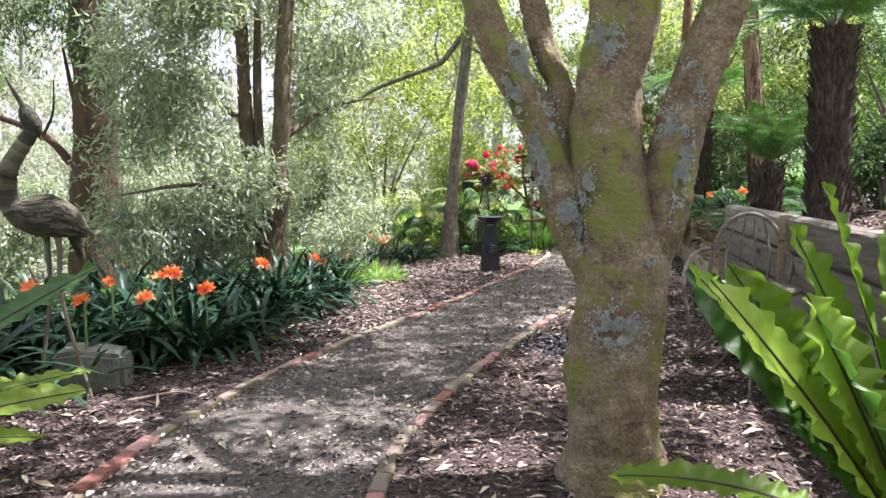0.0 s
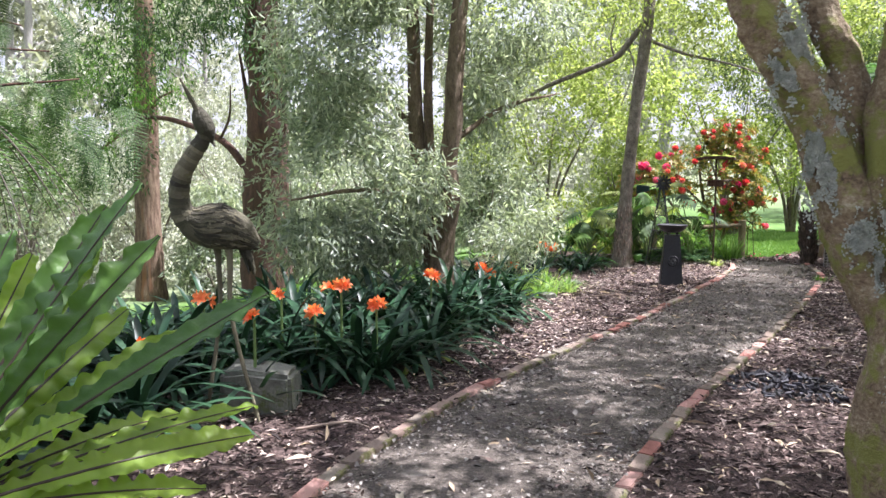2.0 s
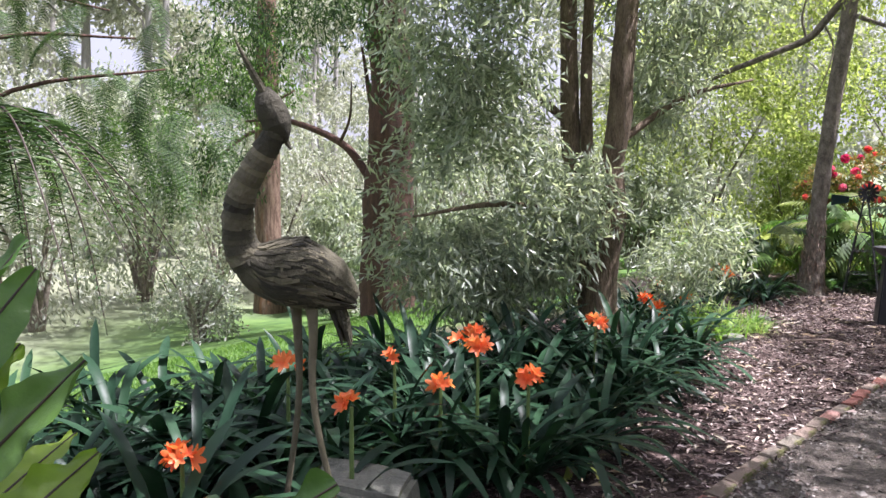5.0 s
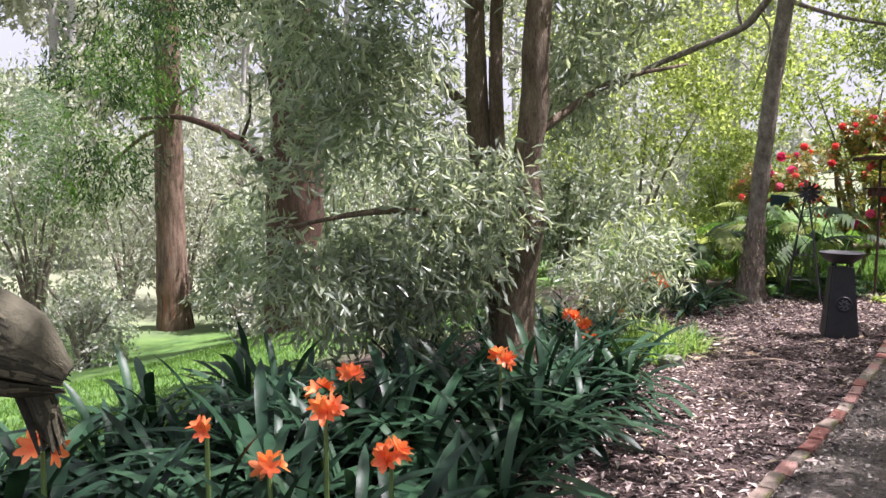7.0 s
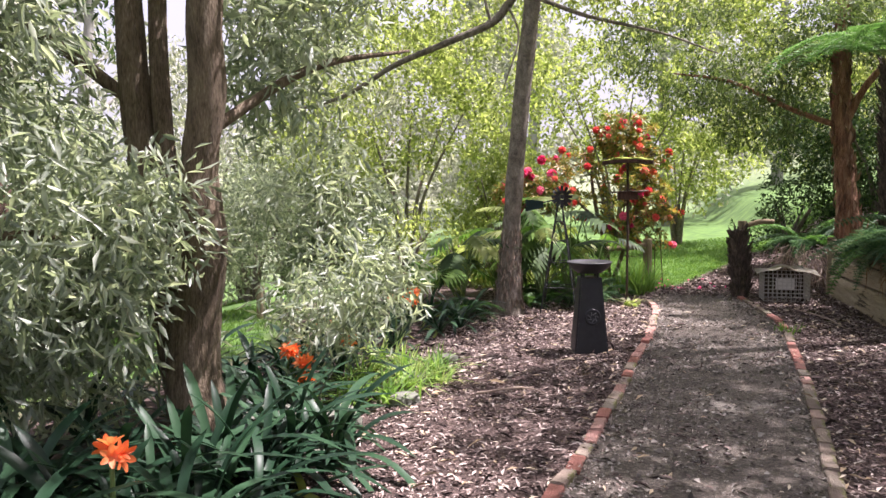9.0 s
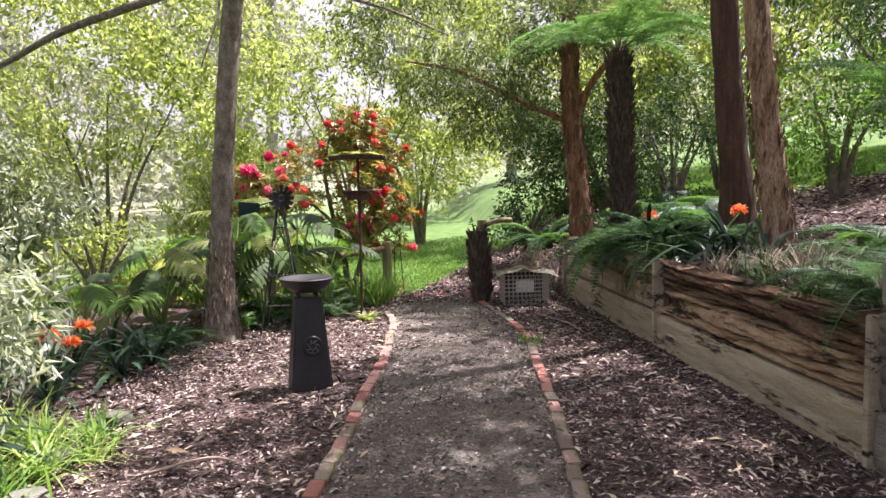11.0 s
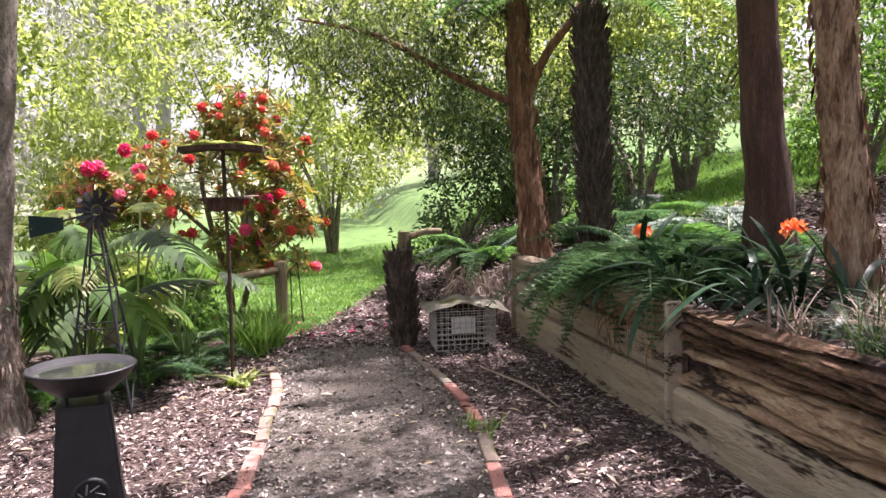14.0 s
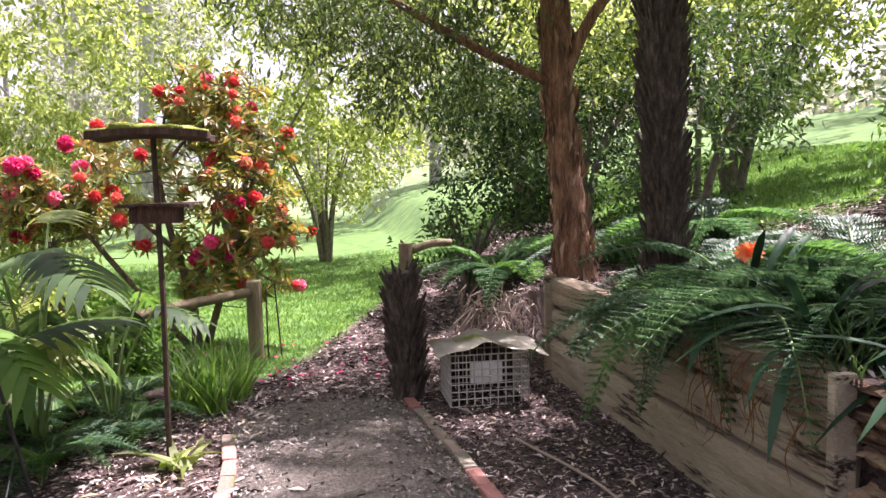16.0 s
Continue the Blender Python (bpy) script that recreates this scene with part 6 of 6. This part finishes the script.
shrub("bright_shrub", -1.5, 24.0, "sunlit yellow-green deciduous tree", [((0, 0, 4.0), (2.8, 2.2, 1.5)), ((2.4, 0.5, 4.8), (2.2, 1.8, 1.2)), ((-2.4, 0.5, 3.4), (2.0, 1.8, 1.4)), ((0, 0, 6.4), (3.2, 2.5, 1.4))], 20000, (0.13, 0.06), LEAF_LIGHT, 33, 6, 3.8, gaps=0.14)
shrub("bright_shrub", 5.2, 19.0, "sunlit green shrub above the bank", [((0, 0, 2.0), (1.8, 1.6, 1.2)), ((-1.8, 0.5, 2.5), (1.5, 1.3, 1.1)), ((0.6, 0.2, 3.8), (2.0, 1.6, 1.2))], 20000, (0.11, 0.05), LEAF_LIGHT, 34, 6, 2.4, gaps=0.05)
shrub("bright_shrub", 3.6, 23.0, "sunlit green shrub above the bank", [((0, 0, 2.2), (2.2, 1.8, 1.6)), ((-0.8, 0.5, 4.6), (2.4, 1.9, 1.4)), ((1.8, 0.3, 3.8), (2.0, 1.6, 1.4))], 22000, (0.13, 0.055), LEAF_LIGHT, 35, 6, 3.0, gaps=0.04)
shrub("bright_shrub", 7.5, 15.5, "sunlit green shrub above the bank", [((0, 0, 2.2), (2.0, 1.8, 1.2)), ((0.6, 0.4, 4.2), (2.2, 2.0, 1.2))], 14000, (0.12, 0.05), LEAF_MID, 36, 6, 3.0, gaps=0.1)
for i, (px_, py_, s) in enumerate([(9.5, 19.0, 1.2), (11.5, 14.0, 1.2), (8.5, 24.0, 1.3), (13.0, 19.0, 1.4), (9.0, 10.5, 1.0)]):
    shrub("bright_shrub", px_, py_, "sunlit green tree above the bank", [((0, 0, 2.4 * s), (2.4 * s, 2.0 * s, 1.3 * s)), ((0.4, 0.2, 4.4 * s), (2.4 * s, 2.0 * s, 1.3 * s)), ((-1.4 * s, 0.2, 3.4 * s), (1.6 * s, 1.4 * s, 1.1 * s))], 11000, (0.17, 0.075), LEAF_MID if i % 2 else LEAF_LIGHT, 160 + i, 6, 3.4 * s, gaps=0.06)
shrub("dark_shrub", 1.5, 18.8, "dark green bush at the turn of the track", [((0.2, 0, 0.7), (0.9, 0.8, 0.7)), ((0.9, 0.3, 1.5), (1.2, 0.9, 0.9)), ((0.5, 0.6, 2.4), (1.0, 0.9, 0.6)), ((2.0, 0.2, 1.0), (1.0, 0.8, 0.9))], 16000, (0.09, 0.035), LEAF_DARK, 37, 6, 1.0)
for i, (px_, py_, s) in enumerate([(-7.5, 16.0, 1.0), (-9.5, 19.5, 1.3), (-6.6, 13.2, 0.7), (-16.5, 15.0, 1.5), (-20.0, 19.0, 1.8), (-14.0, 20.0, 1.5), (-18.0, 10.0, 1.3), (-24.0, 14.0, 2.0), (-22.0, 26.0, 2.2), (-11.0, 25.0, 1.8)]):
    shrub("grey_shrub", px_, py_, "soft grey-green shrub on the low bank", [((0, 0, 1.3 * s), (1.4 * s, 1.2 * s, 0.9 * s)), ((0.5 * s, 0.4, 2.2 * s), (1.2 * s, 1.0 * s, 0.7 * s))], 8000, (0.09, 0.03), LEAF_GREY, 40 + i, 6, 1.6 * s, 0.5, 0.05)

for i, (px_, py_, s) in enumerate([(3.3, 16.6, 1.0), (4.6, 14.6, 0.9), (2.9, 18.6, 1.2), (5.4, 12.6, 0.8), (3.4, 10.2, 0.5)]):
    shrub("dark_shrub", px_, py_, "dark green understorey bush on the bank", [((0, 0, 0.8 * s), (1.0 * s, 0.9 * s, 0.7 * s)), ((0.4 * s, 0.3, 1.6 * s), (0.9 * s, 0.9 * s, 0.7 * s))], 7000, (0.09, 0.028), LEAF_MID if i % 2 else LEAF_DARK, 140 + i, 7, 1.3 * s, 0.5, 0.08)

shrub("twiggy_shrub", 4.3, 12.4, "bare twiggy shrub with few leaves on the bank", [((0, 0, 1.4), (1.0, 0.9, 0.7))], 900, (0.08, 0.025), LEAF_MID, 151, 11, 1.9, 0.3, 0.0)
shrub("twiggy_shrub", 3.6, 11.0, "bare twiggy shrub with few leaves on the bank", [((0, 0, 0.5), (0.5, 0.5, 0.3))], 700, (0.07, 0.02), LEAF_DARK, 152, 9, 0.7, 0.3, 0.0)

for i, (px_, py_, s, mt) in enumerate([(-14.6, 9.2, 1.3, LEAF_HAZED), (-16.0, 12.4, 1.5, LEAF_GREY), (-14.2, 14.6, 1.2, LEAF_HAZED), (-12.4, 16.4, 1.5, LEAF_HAZED), (-10.6, 15.2, 1.2, LEAF_GREY), (-9.4, 17.2, 1.5, LEAF_HAZED), (-7.0, 19.5, 1.5, LEAF_HAZED), (-17.5, 6.4, 1.6, LEAF_GREY), (-11.4, 13.4, 0.7, LEAF_GREY), (-6.2, 16.4, 0.7, LEAF_GREY), (-4.4, 22.5, 0.9, LEAF_LIGHT)]):
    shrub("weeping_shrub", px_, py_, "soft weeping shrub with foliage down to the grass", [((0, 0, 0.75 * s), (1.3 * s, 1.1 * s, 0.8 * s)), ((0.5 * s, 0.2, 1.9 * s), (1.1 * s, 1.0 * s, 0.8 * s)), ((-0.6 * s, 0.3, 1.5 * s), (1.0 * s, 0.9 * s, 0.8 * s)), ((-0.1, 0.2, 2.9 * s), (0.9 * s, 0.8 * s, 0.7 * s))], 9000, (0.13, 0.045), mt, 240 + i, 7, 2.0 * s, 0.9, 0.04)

for i, (px_, py_, s, mt) in enumerate([(-3.0, 16.6, 0.55, LEAF_LIGHT), (-2.1, 16.7, 0.4, LEAF_MID), (-3.7, 15.6, 0.5, LEAF_LIGHT), (-4.6, 15.4, 0.7, LEAF_LIGHT), (-11.0, 9.8, 0.6, LEAF_HAZED), (-10.0, 11.9, 0.5, LEAF_HAZED), (-12.6, 11.0, 0.8, LEAF_GREY), (-2.9, 17.6, 0.5, LEAF_LIGHT)]):
    shrub("low_shrub", px_, py_, "low leafy shrub on the grass of the bank", [((0, 0, 0.6 * s), (1.2 * s, 1.0 * s, 0.7 * s)), ((0.3 * s, 0.1, 1.2 * s), (0.8 * s, 0.7 * s, 0.5 * s))], 2600, (0.085, 0.04), mt, 270 + i, 7, 1.3 * s, 0.4, 0.08)

# feathery wattle at the low edge of the bed
SPRAY = [frond("leaf_spray", 1.5, 30, 0.28, LEAF_DARK, 0.4, 0.4, seed=s)[0] for s in (8, 9)]
wat = thing("feathery_wattle", -7.6, 4.2, float(ground_z(-7.6, 4.2)), "dark feathery-leaved wattle with hanging sprays", "tree")
part("trunk", tube(smooth_line([(0, 0, -0.1), (0.1, 0.1, 1.2), (-0.1, 0.3, 2.6), (0.2, 0.6, 4.2), (0.4, 1.0, 5.5)], 5), [0.16, 0.13, 0.1, 0.05], 12, 0.15, 3), BARK_DARK, wat, smooth=True)
for i in range(5):
    part("limb", tube(smooth_line([(0, 0.3, 2.0 + 0.4 * i), (0.5 - 0.2 * i, 0.8, 2.5 + 0.4 * i), (1.2 - 0.5 * i, 1.6 + 0.1 * i, 2.7 + 0.3 * i)], 4), [0.028, 0.018, 0.008], 7), BARK_DARK, wat, smooth=True)
rng = np.random.default_rng(61)
for i in range(64):
    q = (rng.uniform(-1.4, 1.4), rng.uniform(0.2, 2.0), rng.uniform(2.0, 4.6))
    part("leaf_spray", SPRAY[i % 2], LEAF_DARK, wat, m=Matrix.Translation(q) @ pose(0, 0, 0, rng.uniform(-75, -25), 0, rng.uniform(0, 360)) @ Matrix.Scale(rng.uniform(0.4, 0.75), 4))

# far gum trees: one built, the others copied
gums = []
for gi in range(3):
    rng = np.random.default_rng(700 + gi)
    h = 11 + 2 * gi
    st = [([(0, 0, -0.5), (0.2 * gi, 0, h * 0.4), (0.3, 0.2, h * 0.75), (0.2, 0.3, h)], [0.28, 0.2, 0.13, 0.04])]
    bl = []
    for k in range(7):
        a, z0 = 0.9 * k + gi, h * (0.35 + 0.09 * k)
        e = (math.cos(a) * 2.4, math.sin(a) * 2.4, z0 + 1.4)
        st.append(([(0.15, 0.05, z0), (e[0] * 0.5, e[1] * 0.5, z0 + 0.9), e], [0.08, 0.05, 0.02]))
        bl.append((e, (1.7, 1.7, 1.0)))
    bl.append(((0.2, 0.3, h), (2, 2, 1.3)))
    bl.append(((0, 0, 2.0), (2.4, 2.2, 1.3)))
    gums.append(tree("gum_tree", *[(-17.0, 24.0), (-12.0, 30.0), (-5.0, 34.0)][gi], float(ground_z(*[(-17.0, 24.0), (-12.0, 30.0), (-5.0, 34.0)][gi])), st, BARK_PALE, "tall pale-trunked gum tree with sparse hazy foliage", bl, 7000, (0.3, 0.13), LEAF_HAZED, 0.6, 50 + gi, 0.5, 0.05, 0.08, 10, "far gum trees"))
rng = np.random.default_rng(71)
k = 0
while k < 38:
    a, r = rng.uniform(-105, 75), rng.uniform(27, 62)
    px_, py_ = math.sin(radians(a)) * r, 8 + math.cos(radians(a)) * r
    if px_ > 6 and py_ < 26:
        continue
    copy_thing(gums[k % 3], pose(px_, py_, float(ground_z(px_, py_)), 0, 0, rng.uniform(0, 360)))
    k += 1

# far woods on the hill, past counting
rng = np.random.default_rng(72)
fb = []
for i in range(170):
    a, r = rng.uniform(-180, 180), rng.uniform(48, 95)
    px_, py_ = math.sin(radians(a)) * r, 8 + math.cos(radians(a)) * r
    fb.append(((px_, py_, float(ground_z(px_, py_)) + rng.uniform(0, 4)), (rng.uniform(3, 5.5), rng.uniform(3, 5.5), rng.uniform(1.5, 3.5))))
tagged(part("far_woods", crown("far_woods", fb, 60000, 0.9, 0.5, LEAF_HAZED, 0.4, 73, 10, 1.2, 0.0), LEAF_HAZED), "grey-green woods on the far hillside, tinted pale for haze", "woods", kind="stuff")

# low white building beyond the lower lawn
shed = thing("far_shed", -31.7, 25.9, float(ground_z(-31.7, 25.9)), "low white shed far across the lawn", "shed", rz=40)
part("wall", box(-3, -1, 0, 3, 1, 1.5, 0.02), WHITE_PAINT, shed)
part("roof", box(-3.2, -1.2, 1.5, 3.2, 1.2, 1.62, 0.02), TIN, shed)
part("window", box(-1.2, -1.05, 0.5, 1.2, -0.98, 1.2, 0.01), TIMBER, shed, "brown shuttered opening")


# ---- litter on the ground ----
def scatter(n, seed, keep):
    rng = np.random.default_rng(seed)
    x, y = rng.uniform(-4.0, 1.32, n), rng.uniform(1.5, 15.5, n)
    m = keep(x, y)
    return x[m], y[m], rng


x, y, rng = scatter(210000, 81, lambda x, y: (~in_path(x, y) | (np.random.default_rng(2).uniform(size=len(x)) < 0.22)) & (x > np.interp(y, [1.5, 8, 15], [-4, -3.6, -3.2])))
n = len(x)
bz = np.array([noise.noise(Vector((a * 1.4, b * 1.4, 0))) * 0.025 + noise.noise(Vector((a * 6, b * 6, 3))) * 0.012 for a, b in zip(x, y)])
p = np.stack([x, y, ground_z(x, y) + bz + rng.uniform(0.0, 0.012, n)], 1)
way = np.stack([rng.normal(size=n), rng.normal(size=n), rng.normal(size=n) * 0.18], 1)
s = rng.gamma(4, 0.25, n)
up_z = np.tile([0, 0, 1.0], (n, 1))
# Below about y 6.3 the chips take the darker ramp, with a ragged border.
paler = y + 0.8 * np.sin(x * 2.1) + rng.normal(size=n) * 0.7 > 6.3
for nm, mt, m, words in (("bark_chips", CHIP, paler, "reddish-brown bark chips strewn over the bed"), ("rotted_chips", CHIP_DARK, ~paler, "dark bark mulch around the leaning tree")):
    tagged(part(nm, flakes(nm, p[m], way[m], 0.034 * s[m], 0.0095 * s[m], mt, 0.25, up_z[m]), mt), words, "bark mulch", kind="stuff")
x, y, rng = scatter(5200, 82, lambda x, y: (x > np.interp(y, [1.5, 8, 15], [-3.3, -3.2, -3.0])) & (np.random.default_rng(1).uniform(size=len(x)) < np.where(in_path(x, y), 0.25, 0.8)))
n = len(x)
p = np.stack([x, y, np.where(in_path(x, y), 0.014, 0.018) + rng.uniform(0, 0.012, n)], 1)
way = np.stack([rng.normal(size=n), rng.normal(size=n), rng.normal(size=n) * 0.15], 1)
s = rng.gamma(5, 0.2, n)
tagged(part("dry_leaves", flakes("dry_leaves", p, way, 0.055 * s, 0.014 * s, CHIP_PALE, 0.2, np.tile([0, 0, 1.0], (n, 1))), CHIP_PALE), "pale dry leaves fallen on path and mulch", "leaf litter", kind="stuff")
x, y, rng = scatter(90000, 83, lambda x, y: in_path(x, y))
n = len(x)
p = np.stack([x, y, 0.006 + rng.uniform(0.0, 0.012, n)], 1)
way = np.stack([rng.normal(size=n), rng.normal(size=n), rng.normal(size=n) * 0.3], 1)
s = rng.gamma(4, 0.25, n)
tagged(part("gravel_stones", flakes("gravel_stones", p, way, 0.019 * s, 0.013 * s, PEBBLE, 0.3, np.tile([0, 0, 1.0], (n, 1))), PEBBLE), "small grey stones loose on the path", "gravel", kind="stuff")
rng = np.random.default_rng(86)
x, y = rng.uniform(1.45, 6.0, 26000), rng.uniform(8.0, 16.5, 26000)
n = len(x)
p = np.stack([x, y, ground_z(x, y) + rng.uniform(0.0, 0.035, n)], 1)
way = np.stack([rng.normal(size=n), rng.normal(size=n), rng.normal(size=n) * 0.2], 1)
s = rng.gamma(4, 0.25, n)
tagged(part("bank_litter", flakes("bank_litter", p, way, 0.06 * s, 0.014 * s, CHIP, 0.25, np.tile([0, 0, 1.0], (n, 1))), CHIP), "leaf litter and bark strewn over the upper bank", "leaf litter", kind="stuff")
tw = []
for i in range(150):
    q = Vector((rng.uniform(1.6, 4.5), rng.uniform(9, 15), 0))
    q.z = float(ground_z(q.x, q.y)) + 0.02
    w = Vector((rng.normal(), rng.normal(), 0.15)).normalized() * rng.uniform(0.12, 0.4)
    tw.append(tube([q, q + w * 0.5 + Vector((0, 0, 0.03)), q + w], [0.006, 0.004, 0.002], 4))
tagged(part("bank_twigs", join(*tw), TWIG), "dead twigs lying over the upper bank", "twigs", kind="stuff")
for a, b, c in (((0.62, 13.9, 0.03), (0.8, 13.2, 0.04), (0.86, 12.7, 0.02)), ((-2.4, 9.6, 0.02), (-2.1, 9.75, 0.04), (-1.9, 9.7, 0.02)), ((-2.8, 4.0, 0.02), (-2.6, 4.2, 0.03), (-2.45, 4.2, 0.02))):
    tagged(part("fallen_stick", tube(smooth_line([a, b, c], 4), [0.009, 0.008, 0.004], 6, 0.2, a[0]), TWIG, smooth=True), "pale dead stick lying on the mulch", "stick", "fallen sticks")
rng = np.random.default_rng(87)
y = rng.uniform(15.0, 22.0, 22000)
x = track_left(y) + rng.uniform(-0.15, 2.4, 22000)
n = len(x)
p = np.stack([x, y, ground_z(x, y) + rng.uniform(0.0, 0.03, n)], 1)
way = np.stack([rng.normal(size=n), rng.normal(size=n), rng.normal(size=n) * 0.2], 1)
s = rng.gamma(4, 0.25, n)
tagged(part("track_litter", flakes("track_litter", p, way, 0.045 * s, 0.013 * s, CHIP, 0.25, np.tile([0, 0, 1.0], (n, 1))), CHIP), "bark chips over the track beyond the path", "bark mulch", kind="stuff")
x, y = rng.uniform(-4.5, 1.0, 150), rng.uniform(15.3, 17.6, 150)
x, y = x[(x > -1.9) & (x < 0.2)], y[(x > -1.9) & (x < 0.2)]
n = len(x)
p = np.stack([x, y, ground_z(x, y) + 0.03], 1)
way = np.stack([rng.normal(size=n), rng.normal(size=n), rng.normal(size=n) * 0.2], 1)
tagged(part("fallen_petals", flakes("fallen_petals", p, way, 0.05, 0.035, PETAL_RED, 0.25, np.tile([0, 0, 1.0], (n, 1))), PETAL_RED), "crimson petals fallen on the mulch", "petals", kind="stuff")
x, y = rng.uniform(-9, 9, 260000), rng.uniform(15.8, 27, 260000)
m = (grass_mask(x, y) > rng.uniform(0.3, 0.9, len(x))) & (rng.uniform(size=len(x)) < np.clip(1.5 - (y - 16) / 9, 0.25, 1))
x, y = x[m], y[m]
x2, y2 = rng.uniform(-9, -4.6, 40000), rng.uniform(2, 14, 40000)
m = grass_mask(x2, y2) > rng.uniform(0.3, 0.9, len(x2))
x, y = np.concatenate([x, x2[m]]), np.concatenate([y, y2[m]])
n = len(x)
p = np.stack([x, y, ground_z(x, y) - 0.01], 1)
way = np.stack([rng.normal(size=n) * 0.5, rng.normal(size=n) * 0.5, np.ones(n)], 1)
s = rng.uniform(0.6, 1.3, n)
tagged(part("lawn_grass", flakes("lawn_grass", p, way, 0.055 * s, 0.009 * s, GRASSY, 0.15), GRASSY), "short green lawn grass", "grass", kind="stuff")
# dead fronds and twigs piled behind the cage
rng = np.random.default_rng(84)
tw = []
for i in range(130):
    q = Vector((1.0 + rng.uniform(-0.25, 0.4), 15.75 + rng.uniform(-0.3, 0.5), 0.15 + 0.5 * rng.uniform()))
    w = Vector((rng.normal() * 0.5, rng.normal() * 0.3, -0.7)).normalized() * rng.uniform(0.2, 0.45)
    tw.append(tube([q, q + w * 0.5 + Vector((0, 0, 0.04)), q + w], [0.007, 0.003], 4))
tagged(part("dead_fronds", join(*tw), TWIG), "heap of hanging dead fronds and twigs", "dead fronds", kind="stuff")

# ---- brick edging ----
edging = tagged(new("brick_edging"), "old red bricks set on edge along both sides of the path", "edging", kind="structure")
BRICKS = []
for i in range(4):
    bm = box(-0.112, -0.039, -0.09, 0.112, 0.039, 0.02, 0.005)
    for v in bm.verts:
        v.co += Vector((0.004 * noise.noise(v.co * 30 + Vector((i, 0, 0))), 0.004 * noise.noise(v.co * 30 + Vector((0, i, 9))), 0.005 * noise.noise(v.co * 25 + Vector((4, i, 0)))))
    me = bpy.data.meshes.new("brick")
    bm.to_mesh(me)
    bm.free()
    me.materials.append(BRICK)
    worn = me.copy()
    worn.materials[0] = BRICK_WORN
    BRICKS.append((me, worn))
rng = np.random.default_rng(90)
for line in (LEFT, RIGHT):
    d, k = 0.0, 0
    lens = np.cumsum([0] + [(b - a).length for a, b in zip(line, line[1:])])
    while d < lens[-1] - 0.1:
        mid = d + 0.115
        i = min(len(line) - 2, int(np.searchsorted(lens, mid)) - 1)
        f = (mid - lens[i]) / (lens[i + 1] - lens[i])
        c = line[i].lerp(line[i + 1], f)
        w = line[i + 1] - line[i]
        part("brick", BRICKS[k % 4][int(rng.uniform() < (0.4 if c.y < 4.2 or c.y > 10 else 0.7))], BRICK, edging, m=pose(c.x + rng.uniform(-0.006, 0.006), c.y, 0.008 + rng.uniform(-0.01, 0.006), rng.uniform(-5, 5), rng.uniform(-3, 3), math.degrees(math.atan2(w.y, w.x)) + rng.uniform(-3, 3)))
        d += 0.231
        k += 1
